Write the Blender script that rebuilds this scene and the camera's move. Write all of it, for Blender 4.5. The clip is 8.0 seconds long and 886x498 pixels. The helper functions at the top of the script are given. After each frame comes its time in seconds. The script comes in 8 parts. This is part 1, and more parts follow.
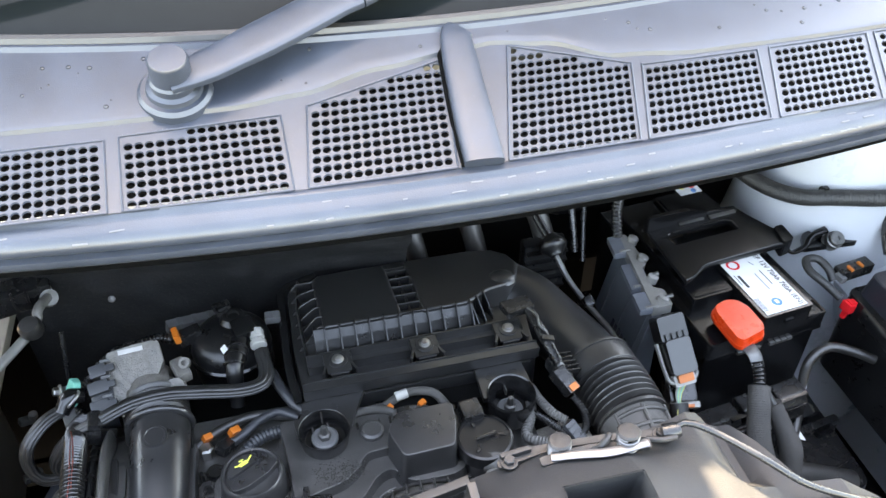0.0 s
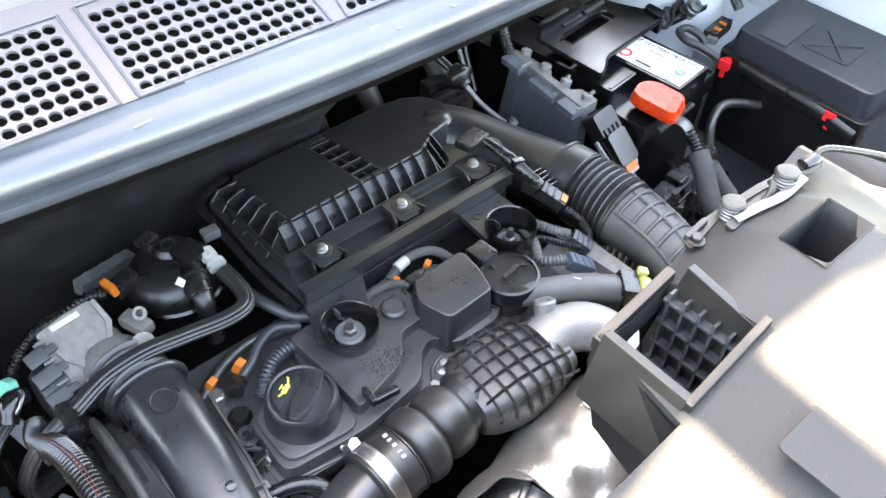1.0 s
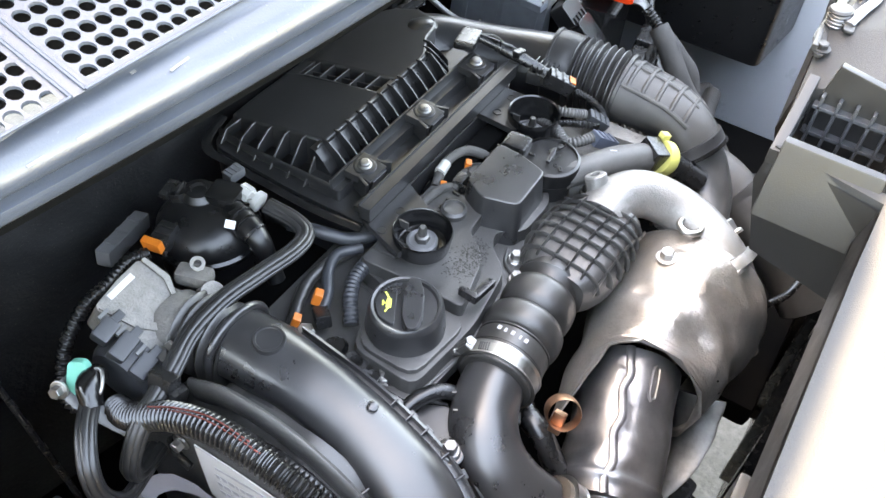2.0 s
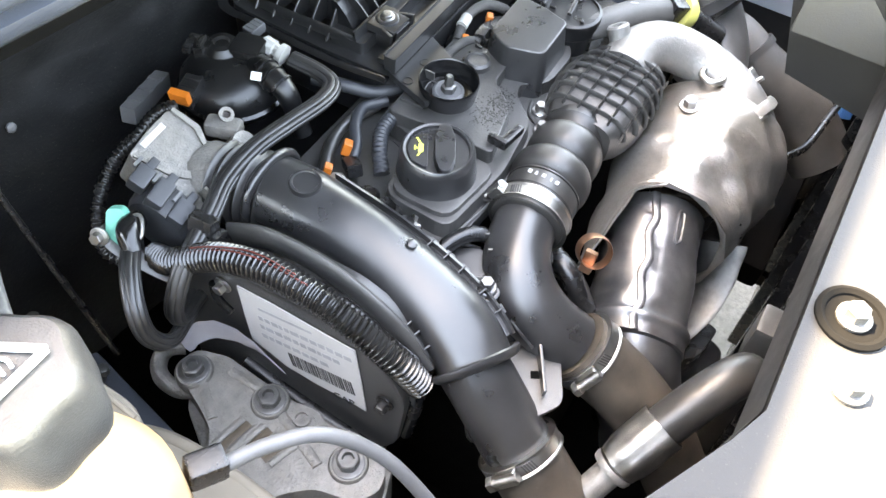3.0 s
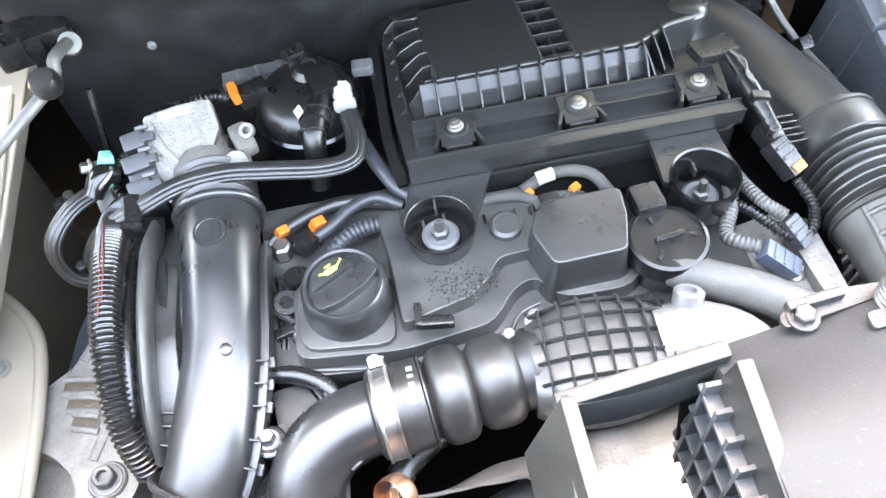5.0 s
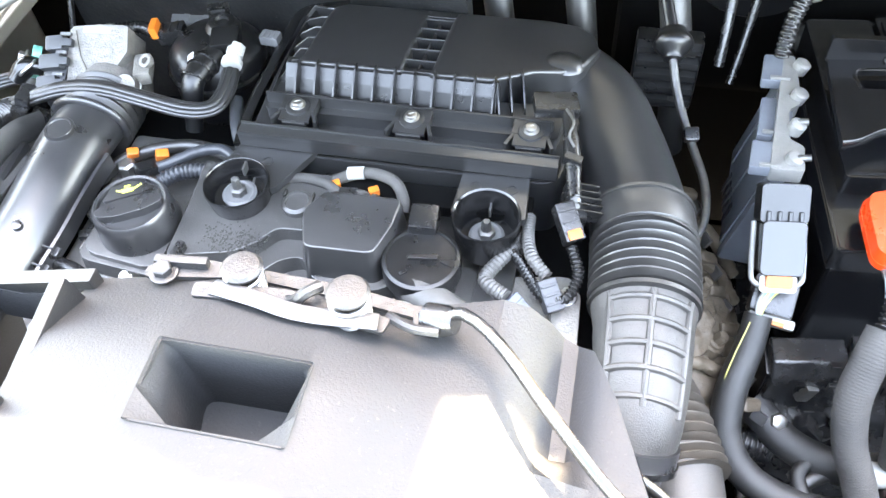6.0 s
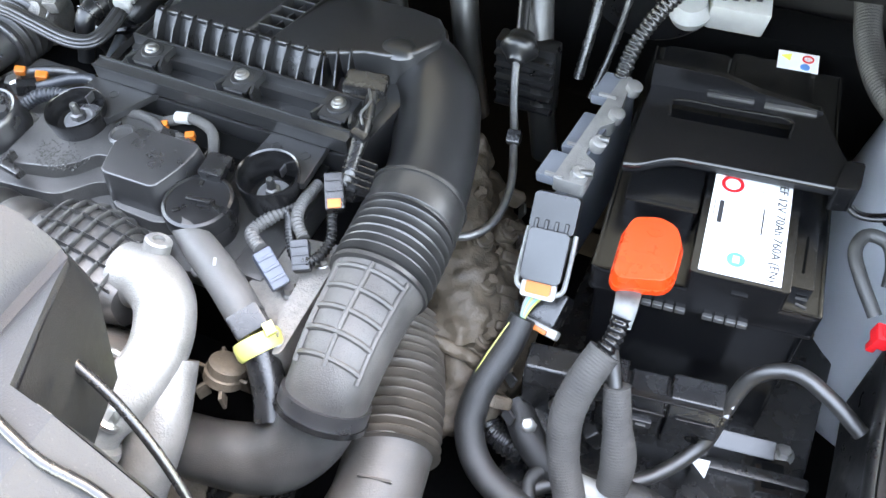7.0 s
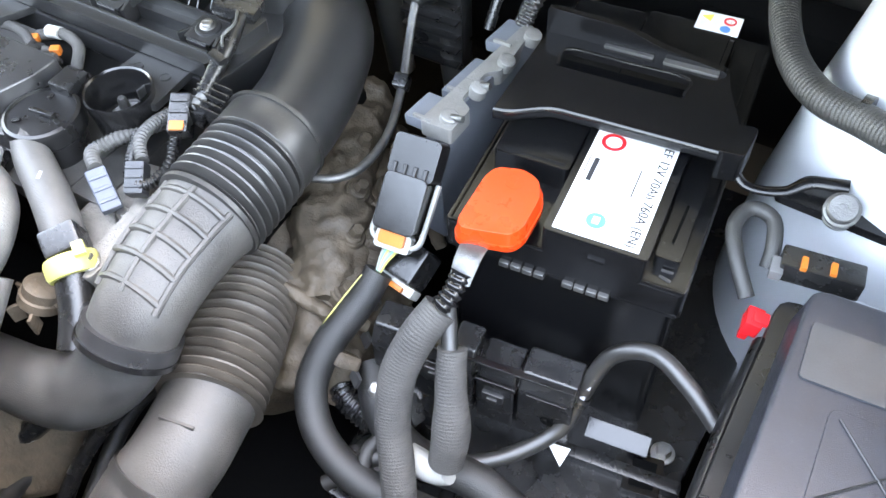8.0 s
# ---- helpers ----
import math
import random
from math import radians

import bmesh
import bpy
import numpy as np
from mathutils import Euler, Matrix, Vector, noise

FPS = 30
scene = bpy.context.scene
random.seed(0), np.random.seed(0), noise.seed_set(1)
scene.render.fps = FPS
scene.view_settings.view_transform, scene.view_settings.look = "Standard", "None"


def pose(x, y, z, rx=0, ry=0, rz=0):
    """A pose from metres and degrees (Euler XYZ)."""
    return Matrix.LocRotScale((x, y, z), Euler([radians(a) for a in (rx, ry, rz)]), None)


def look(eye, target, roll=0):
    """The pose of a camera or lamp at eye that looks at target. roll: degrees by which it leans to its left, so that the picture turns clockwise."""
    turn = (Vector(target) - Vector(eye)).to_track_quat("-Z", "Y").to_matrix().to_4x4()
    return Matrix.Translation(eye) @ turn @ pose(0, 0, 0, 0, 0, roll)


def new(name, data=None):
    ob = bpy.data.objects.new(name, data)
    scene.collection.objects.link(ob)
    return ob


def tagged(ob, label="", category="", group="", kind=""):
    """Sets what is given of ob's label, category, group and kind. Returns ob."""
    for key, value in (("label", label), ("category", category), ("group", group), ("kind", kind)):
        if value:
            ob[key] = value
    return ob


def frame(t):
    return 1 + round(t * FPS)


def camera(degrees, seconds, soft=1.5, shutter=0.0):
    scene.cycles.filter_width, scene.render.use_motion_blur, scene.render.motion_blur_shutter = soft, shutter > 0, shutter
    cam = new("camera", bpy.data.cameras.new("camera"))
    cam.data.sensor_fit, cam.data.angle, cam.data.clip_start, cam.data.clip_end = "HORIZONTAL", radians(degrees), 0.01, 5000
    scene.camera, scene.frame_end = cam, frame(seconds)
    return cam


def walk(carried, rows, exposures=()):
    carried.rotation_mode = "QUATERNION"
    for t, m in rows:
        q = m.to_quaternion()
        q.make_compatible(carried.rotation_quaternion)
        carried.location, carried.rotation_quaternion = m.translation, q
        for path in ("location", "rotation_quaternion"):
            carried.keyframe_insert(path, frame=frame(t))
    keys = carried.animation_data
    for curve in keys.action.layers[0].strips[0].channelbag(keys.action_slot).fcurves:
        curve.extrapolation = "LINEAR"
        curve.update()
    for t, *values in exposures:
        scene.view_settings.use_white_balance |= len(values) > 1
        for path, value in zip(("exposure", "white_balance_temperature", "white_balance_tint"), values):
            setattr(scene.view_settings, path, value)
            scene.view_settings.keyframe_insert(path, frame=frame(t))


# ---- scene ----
cam = camera(55.5, 8.0)
PATH = [
    (0, (-0.143, -0.616, 1.598), (0.246, 0.854, 0.298), 0.5),
    (0.5, (-0.265, -0.554, 1.543), (0.465, 0.765, 0.229), 1.8),
    (1, (-0.377, -0.465, 1.495), (0.561, 0.534, 0.039), 2.9),
    (1.2, (-0.424, -0.431, 1.484), (0.574, 0.468, 0.003), 3.5),
    (2.3, (-0.563, -0.321, 1.408), (0.63, 0.296, -0.074), 4.9),
    (2.5, (-0.576, -0.322, 1.399), (0.6, 0.288, -0.099), 4.7),
    (3, (-0.601, -0.327, 1.393), (0.471, 0.206, -0.209), 5.5),
    (3.5, (-0.574, -0.338, 1.382), (0.426, 0.29, -0.232), 4.6),
    (4, (-0.445, -0.38, 1.383), (0.286, 0.517, -0.248), 0.8),
    (4.2, (-0.394, -0.386, 1.384), (0.215, 0.578, -0.259), -0.2),
    (5.3, (-0.076, -0.446, 1.404), (-0.097, 0.699, -0.235), -6.3),
    (5.5, (-0.035, -0.452, 1.394), (-0.07, 0.734, -0.215), -3.0),
    (6, (0.146, -0.47, 1.391), (-0.176, 0.699, -0.2), -4.8),
    (6.5, (0.26, -0.486, 1.4), (-0.209, 0.64, -0.184), -4.4),
    (7, (0.413, -0.425, 1.394), (-0.171, 0.65, -0.188), -4.6),
    (7.5, (0.533, -0.374, 1.361), (-0.094, 0.676, -0.222), -3.8),
    (8, (0.538, -0.361, 1.316), (-0.147, 0.678, -0.25), -3.2),
]
walk(cam, [(t, look(eye, target, roll)) for t, eye, target, roll in PATH],
     exposures=[(0.0, 4.5, 10150, 13), (1.0, 5.0, 10350, 13), (2.5, 5.2, 11050, 13), (3.2, 5.4, 11050, 13), (4.0, 5.52, 11050, 13), (5.5, 6.25, 10550, 13), (6.5, 5.98, 10450, 13), (7.1, 5.66, 10650, 13), (7.6, 5.74, 10750, 13), (8.0, 5.85, 10850, 13)])

# ---- light ----
SUN_AZ, SUN_EL = 165.0, 57.0        # degrees: azimuth clockwise from +y is 180 - SUN_AZ
world = bpy.data.worlds.new("sky")
scene.world = world
world.use_nodes = True
wn = world.node_tree
sky = wn.nodes.new("ShaderNodeTexSky")
sky.sky_type = "NISHITA"
sky.sun_disc = False
sky.sun_elevation = radians(SUN_EL)
sky.sun_rotation = radians(8)
wn.links.new(sky.outputs[0], wn.nodes["Background"].inputs[0])
wn.nodes["Background"].inputs[1].default_value = 0.15
sun = new("sun", bpy.data.lights.new("sun", "SUN"))
sun.data.energy = 4.0
sun.data.angle = radians(0.53)
sun.data.color = (1.0, 0.95, 0.88)
sun.matrix_world = look((0.1, 2.1, 4.40), (0.0, -0.3, 1.1))


# ---- materials ----
def mat(name, base, rough=0.5, metal=0.0, var=0.35, scale=60.0, bump=0.15, fine=900.0, dust=0.0, dust_col=(0.3, 0.27, 0.24), coat=0.0, spots=0.0, spec=None):
    m = bpy.data.materials.new(name)
    m.use_nodes = True
    nt = m.node_tree
    b = nt.nodes["Principled BSDF"]
    tc = nt.nodes.new("ShaderNodeTexCoord")

    def noise_tex(sc, detail=5.0, rgh=0.6):
        n = nt.nodes.new("ShaderNodeTexNoise")
        n.inputs["Scale"].default_value = sc
        n.inputs["Detail"].default_value = detail
        n.inputs["Roughness"].default_value = rgh
        nt.links.new(tc.outputs["Object"], n.inputs["Vector"])
        return n

    def ramp(src, lo, hi, a=0.0, z=1.0):
        r = nt.nodes.new("ShaderNodeMapRange")
        r.inputs[1].default_value, r.inputs[2].default_value = lo, hi
        r.inputs[3].default_value, r.inputs[4].default_value = a, z
        nt.links.new(src, r.inputs[0])
        return r.outputs[0]

    def mix(fac, a, c):
        x = nt.nodes.new("ShaderNodeMix")
        x.data_type = "RGBA"
        nt.links.new(fac, x.inputs[0])
        for sock, v in ((x.inputs[6], a), (x.inputs[7], c)):
            if isinstance(v, tuple):
                sock.default_value = (*v, 1)
            else:
                nt.links.new(v, sock)
        return x.outputs[2]

    big, small = noise_tex(scale), noise_tex(fine, 3.0)
    lo = tuple(c * (1 - var) for c in base)
    hi = tuple(min(1.0, c * (1 + var)) for c in base)
    col = mix(ramp(big.outputs[0], 0.2, 0.8), lo, hi)
    if dust:
        d = noise_tex(scale * 0.5, 4.0, 0.5)
        col = mix(ramp(d.outputs[0], 0.28, 0.78, 0.0, dust), col, dust_col)
    if spots:
        s = noise_tex(520.0, 3.0, 0.7)
        col = mix(ramp(s.outputs[0], 0.63, 0.70, 0.0, spots), col, (0.16, 0.15, 0.135))
    nt.links.new(col, b.inputs["Base Color"])
    nt.links.new(ramp(big.outputs[0], 0.2, 0.8, max(0.03, rough - 0.08), min(1.0, rough + 0.10)), b.inputs["Roughness"])
    b.inputs["Metallic"].default_value = metal
    b.inputs["Coat Weight"].default_value = coat
    b.inputs["Coat Roughness"].default_value = 0.08 if coat < 0.55 else 0.3
    if spec is not None:
        b.inputs["Specular IOR Level"].default_value = spec
    if bump:
        bp = nt.nodes.new("ShaderNodeBump")
        bp.inputs["Strength"].default_value = bump
        bp.inputs["Distance"].default_value = 0.001
        nt.links.new(small.outputs[0], bp.inputs["Height"])
        nt.links.new(bp.outputs[0], b.inputs["Normal"])
    return m


BLACK = mat("black_plastic", (0.0096, 0.0096, 0.0100), 0.25, dust=0.06, dust_col=(0.04, 0.038, 0.035), scale=60, spec=0.6, bump=0.2, spots=0.08)
LID = mat("grained_black_plastic", (0.0064, 0.0064, 0.0068), 0.30, bump=0.10, fine=2200, var=0.15, spec=0.5, spots=0.08)
AIRBOX = mat("grained_air_box_plastic", (0.0160, 0.0160, 0.0165), 0.32, bump=0.08, fine=2600, var=0.08, scale=12, spec=0.8, spots=0.05)
DUSTY = mat("dusty_black_plastic", (0.0270, 0.0266, 0.0264), 0.36, dust=0.45, dust_col=(0.092, 0.087, 0.081), scale=45, bump=0.3, spec=0.7, spots=0.3)
SATIN = mat("satin_black_plastic", (0.0145, 0.0146, 0.0158), 0.30, dust=0.35, dust_col=(0.050, 0.048, 0.046), scale=34, bump=0.06, spec=0.8, spots=0.05)
GLOSS = mat("glossy_black_plastic", (0.0058, 0.0058, 0.0062), 0.17, dust=0.05, dust_col=(0.04, 0.04, 0.038), bump=0.08, spec=0.6, spots=0.08)
RUBBER = mat("rubber", (0.0135, 0.0131, 0.0128), 0.38, dust=0.3, dust_col=(0.06, 0.055, 0.05), scale=45, spec=0.7, spots=0.2)
DUCT = mat("sun_bleached_hose", (0.030, 0.0285, 0.027), 0.46, dust=0.6, dust_col=(0.085, 0.078, 0.07), scale=45, bump=0.4, spec=0.5, spots=0.25)
HOSE = mat("brown_dusty_hose", (0.034, 0.028, 0.023), 0.5, dust=0.7, dust_col=(0.1, 0.08, 0.062), scale=70, spots=0.2)
BRAID = mat("braided_sleeve", (0.012, 0.012, 0.012), 0.45, bump=0.6, fine=1100, dust=0.2, dust_col=(0.07, 0.067, 0.062), spec=0.6, spots=0.1)
DARK = mat("black_insulation", (0.0062, 0.0065, 0.0072), 0.62, bump=1.0, fine=140, spots=0.35, dust=0.75, dust_col=(0.027, 0.0277, 0.0292), scale=60, spec=0.4)
# Near-black that puts the shade of hollows and holes into the colour.
SHADE_BLACK = mat("painted_shade_black", (0.0018, 0.0018, 0.0018), 0.9, spec=0.08)
COWL = mat("weathered_grey_plastic", (0.021, 0.027, 0.038), 0.36, var=0.3, dust=0.4, dust_col=(0.044, 0.053, 0.069), scale=22, bump=0.2, spec=0.75, spots=0.15)
ALU = mat("cast_aluminium", (0.21, 0.20, 0.187), 0.48, metal=0.35, var=0.45, scale=120, bump=1.0, fine=450, dust=0.55, dust_col=(0.15, 0.13, 0.105), spots=0.3)
CLEANALU = mat("bright_aluminium", (0.23, 0.226, 0.22), 0.44, metal=0.5, var=0.3, bump=0.6, fine=500, dust=0.4, dust_col=(0.17, 0.155, 0.135), spots=0.15)
STEEL = mat("plated_steel", (0.46, 0.45, 0.43), 0.34, metal=1.0, var=0.3, dust=0.3, dust_col=(0.16, 0.15, 0.13), bump=0.3)
ZINC = mat("dull_zinc_plate", (0.13, 0.13, 0.128), 0.36, metal=0.8, var=0.4, scale=90, bump=0.4, dust=0.3, dust_col=(0.16, 0.15, 0.14))
LATCHZINC = mat("worn_zinc_plate", (0.034, 0.034, 0.035), 0.42, metal=0.6, var=0.5, scale=140, bump=0.4, dust=0.3, dust_col=(0.05, 0.046, 0.042))
SHIELD = mat("heat_shield_steel", (0.47, 0.45, 0.425), 0.33, metal=0.8, var=0.5, scale=30, bump=0.6, fine=300, dust=0.8, dust_col=(0.14, 0.105, 0.078), spots=0.4)
DARKSTEEL = mat("heat_darkened_steel", (0.19, 0.19, 0.195), 0.37, metal=0.85, var=0.4, scale=34, bump=0.15, fine=300, dust=0.25, dust_col=(0.1, 0.08, 0.062), spots=0.2)
COPPER = mat("copper", (0.42, 0.23, 0.15), 0.4, metal=1.0, var=0.3, dust=0.3, dust_col=(0.16, 0.1, 0.07))
ECUALU = mat("grey_coated_aluminium", (0.125, 0.138, 0.16), 0.42, metal=0.3, var=0.2, dust=0.2, dust_col=(0.12, 0.125, 0.13))
PAINT = mat("white_body_paint", (0.46, 0.485, 0.52), 0.3, var=0.06, scale=12, bump=0.0, coat=0.4, dust=0.12, dust_col=(0.36, 0.34, 0.31))
# Shaded copy of the bulkhead paint: the shade is put into the dark brown.
SHADED_BEIGE = mat("shade_painted_bulkhead", (0.007, 0.006, 0.005), 0.6, var=0.4, scale=20, dust=0.4, dust_col=(0.018, 0.015, 0.012))
BEIGE = mat("dusty_body_paint", (0.26, 0.225, 0.18), 0.5, var=0.2, scale=15, dust=0.5, dust_col=(0.2, 0.165, 0.125), spots=0.15)
PANEL = mat("pale_grey_plastic", (0.0100, 0.0107, 0.0121), 0.60, var=0.35, scale=18, dust=0.5, dust_col=(0.0150, 0.0155, 0.0165), bump=0.3, spots=0.1, spec=0.4)
RED = mat("red_plastic", (0.62, 0.04, 0.008), 0.28, var=0.12, scale=30, bump=0.1, spots=0.08)
CLIPRED = mat("crimson_plastic", (0.7, 0.015, 0.02), 0.35, var=0.08, bump=0.05)
ORANGE = mat("orange_plastic", (0.55, 0.13, 0.012), 0.4, var=0.2, bump=0.05, dust=0.25, dust_col=(0.1, 0.07, 0.05))
WIRERED = mat("dull_red_wire", (0.12, 0.018, 0.012), 0.5, var=0.3)
GREEN = mat("teal_green_plastic", (0.12, 0.5, 0.38), 0.4, var=0.15, bump=0.05)
YELLOW = mat("yellow_plastic", (0.5, 0.47, 0.13), 0.4, var=0.15, bump=0.05, dust=0.2)
WHITE = mat("white_plastic", (0.33, 0.33, 0.31), 0.4, var=0.15, bump=0.1, dust=0.3)
PAPER = mat("white_label", (0.72, 0.72, 0.7), 0.45, var=0.05, bump=0.0)
GREYLABEL = mat("greyed_label", (0.5, 0.49, 0.48), 0.5, var=0.12, bump=0.0, dust=0.2)
INK = mat("black_ink", (0.02, 0.02, 0.022), 0.5, bump=0.0)
GREYINK = mat("grey_ink", (0.3, 0.3, 0.31), 0.5, bump=0.0)
BLUE = mat("blue_ink", (0.05, 0.22, 0.5), 0.4, bump=0.0)
LIME = mat("lime_ink", (0.75, 0.8, 0.12), 0.5, bump=0.0)
GREYPL = mat("grey_plastic", (0.11, 0.112, 0.115), 0.45, var=0.2, dust=0.3, dust_col=(0.1, 0.095, 0.085))
BLUEGREY = mat("blue_grey_plastic", (0.026, 0.029, 0.034), 0.4, var=0.2, dust=0.3, dust_col=(0.06, 0.057, 0.052))
RAILPAINT = mat("blue_grey_paint", (0.06, 0.07, 0.09), 0.45, var=0.25, dust=0.3, dust_col=(0.1, 0.095, 0.085), spots=0.2)
GREYRUB = mat("grey_dusty_rubber", (0.058, 0.056, 0.054), 0.5, var=0.3, scale=50, bump=0.4, dust=0.5, dust_col=(0.11, 0.105, 0.098), spots=0.2)
BATTERY = mat("smooth_black_battery_plastic", (0.0042, 0.0042, 0.0046), 0.2, var=0.06, scale=14, bump=0.05, spec=0.42, spots=0.12)
BLUEPL = mat("pale_blue_grey_plastic", (0.050, 0.064, 0.092), 0.38, var=0.2, bump=0.1, dust=0.3, dust_col=(0.13, 0.13, 0.13))
BOXLID = mat("grey_black_grained_plastic", (0.0125, 0.0148, 0.0215), 0.33, var=0.15, bump=0.3, fine=1500, dust=0.1, dust_col=(0.05, 0.05, 0.05), spots=0.1)
TANK = mat("translucent_tank_plastic", (0.62, 0.4, 0.22), 0.35, var=0.1, scale=20, bump=0.0)
GLASS = mat("dark_windscreen_glass", (0.008, 0.01, 0.01), 0.06, var=0.1, bump=0.0, coat=0.0)
GLASS.node_tree.nodes["Principled BSDF"].inputs["Specular IOR Level"].default_value = 0.08
SLEEVE = mat("grey_fabric_sleeve", (0.04, 0.038, 0.036), 0.7, bump=1.0, fine=1000, dust=0.35, dust_col=(0.1, 0.092, 0.082), spots=0.2)
GEAR = mat("dusty_gearbox_casting", (0.060, 0.045, 0.032), 0.62, metal=0.1, var=0.5, scale=70, bump=1.0, fine=240, dust=0.65, dust_col=(0.125, 0.092, 0.062), spots=0.25)
ASPHALT = mat("gravelly_asphalt", (0.085, 0.081, 0.076), 0.85, var=0.95, scale=85, bump=1.0, fine=120, dust=0.8, dust_col=(0.05, 0.047, 0.043))


# ---- mesh helpers ----
def catmull(pts, n=10):
    pts = [Vector(p) for p in pts]
    if len(pts) < 3:
        return [pts[0].lerp(pts[1], i / n) for i in range(n + 1)]
    ext = [pts[0] * 2 - pts[1]] + pts + [pts[-1] * 2 - pts[-2]]
    out = []
    for i in range(1, len(ext) - 2):
        a, b, c, d = ext[i - 1:i + 3]
        for k in range(n):
            t = k / n
            out.append(0.5 * (2 * b + (c - a) * t + (2 * a - 5 * b + 4 * c - d) * t * t + (3 * b - 3 * c + d - a) * t ** 3))
    return out + [pts[-1]]


def resample(line, step):
    acc = [0.0]
    for a, b in zip(line, line[1:]):
        acc.append(acc[-1] + (b - a).length)
    total = acc[-1]
    n = max(2, round(total / step))
    out, j = [], 0
    for i in range(n + 1):
        s = total * i / n
        while j < len(acc) - 2 and acc[j + 1] < s:
            j += 1
        seg = acc[j + 1] - acc[j]
        out.append(line[j].lerp(line[j + 1], 0 if seg < 1e-9 else (s - acc[j]) / seg))
    return out, total


def sweep(pts, r, n=14, step=0.008, squash=(1.0, 1.0), up=(0, 0, 1), wave=None, bm=None, ends=True, section=None):
    """A tube along a smooth line. r: one radius, or a list spread evenly along it. wave: (pitch, depth) of rings."""
    bm = bm or bmesh.new()
    if wave:
        step = min(step, wave[0] / 7)
    line, total = resample(catmull(pts, 12), step)
    m = len(line) - 1
    up = Vector(up)
    rings, nrm = [], None
    for i, p in enumerate(line):
        t = (line[min(m, i + 1)] - line[max(0, i - 1)]).normalized()
        nrm = up if nrm is None else nrm
        nrm = nrm - t * nrm.dot(t)
        if nrm.length < 1e-4:
            nrm = Vector((1, 0.3, 0.2)) - t * Vector((1, 0.3, 0.2)).dot(t)
        nrm.normalize()
        side = t.cross(nrm)
        f = i / m
        if isinstance(r, (list, tuple)):
            u = f * (len(r) - 1)
            k = min(len(r) - 2, int(u))
            w = u - k
            w = w * w * (3 - 2 * w)
            rad = r[k] * (1 - w) + r[k + 1] * w
        else:
            rad = r
        if wave:
            rad -= wave[1] * (0.5 - 0.5 * math.cos(2 * math.pi * f * total / wave[0])) ** 1.15
        ring = []
        for k in range(n):
            a = 2 * math.pi * k / n
            g = section(a) if section else 1.0
            ring.append(bm.verts.new(p + nrm * (math.cos(a) * rad * squash[0] * g) + side * (math.sin(a) * rad * squash[1] * g)))
        rings.append(ring)
    for a, b in zip(rings, rings[1:]):
        for k in range(n):
            bm.faces.new((a[k], a[(k + 1) % n], b[(k + 1) % n], b[k]))
    if ends:
        bm.faces.new(rings[0][::-1])
        bm.faces.new(rings[-1])
    return bm


def loft(rings, close=True, bm=None):
    """A skin over rings of points, each ring closed on itself."""
    bm = bm or bmesh.new()
    made = [[bm.verts.new(p) for p in ring] for ring in rings]
    n = len(made[0])
    for a, b in zip(made, made[1:]):
        for k in range(n):
            bm.faces.new((a[k], a[(k + 1) % n], b[(k + 1) % n], b[k]))
    if close:
        bm.faces.new(made[0][::-1])
        bm.faces.new(made[-1])
    return bm


def axis_matrix(p, axis):
    return Matrix.Translation(p) @ Vector(axis).to_track_quat("Z", "Y").to_matrix().to_4x4()


def turned(profile, p, axis=(0, 0, 1), n=24, bm=None, lobes=0, depth=0.0):
    """A turned body: (radius, height) pairs along an axis from p. lobes: a scalloped grip."""
    bm = bm or bmesh.new()
    m = axis_matrix(p, axis)
    rings = []
    for rad, h in profile:
        ring = []
        for k in range(n):
            a = 2 * math.pi * k / n
            g = 1.0 + (depth * math.cos(lobes * a) if lobes else 0.0)
            ring.append(bm.verts.new(m @ Vector((math.cos(a) * rad * g, math.sin(a) * rad * g, h))))
        rings.append(ring)
    for a, b in zip(rings, rings[1:]):
        for k in range(n):
            bm.faces.new((a[k], a[(k + 1) % n], b[(k + 1) % n], b[k]))
    bm.faces.new(rings[0][::-1])
    bm.faces.new(rings[-1])
    return bm


def bevel(bm, w, seg=2, faces=None):
    edges = bm.edges[:] if faces is None else list({e for f in faces for e in f.edges})
    bmesh.ops.bevel(bm, geom=edges, offset=w, segments=seg, profile=0.6, affect="EDGES", clamp_overlap=True)


def join(bm, other):
    me = bpy.data.meshes.new("tmp")
    other.to_mesh(me)
    other.free()
    bm.from_mesh(me)
    bpy.data.meshes.remove(me)
    return bm


def block(c, size, rot=(0, 0, 0), bev=0.002, seg=2, bm=None, taper=1.0):
    b = bmesh.new()
    bmesh.ops.create_cube(b, size=1)
    for v in b.verts:
        k = taper if v.co.z > 0 else 1.0
        v.co = Vector((v.co.x * size[0] * k, v.co.y * size[1] * k, v.co.z * size[2]))
    if bev:
        bevel(b, min(bev, min(size) * 0.45), seg)
    bmesh.ops.transform(b, matrix=pose(*c, *rot), verts=b.verts[:])
    return join(bm, b) if bm else b


def block_at(m, size, bev=0.0005):
    """A small bar in the space of m."""
    b = block((0, 0, 0), size, (0, 0, 0), bev, 1)
    bmesh.ops.transform(b, matrix=m, verts=b.verts[:])
    return b


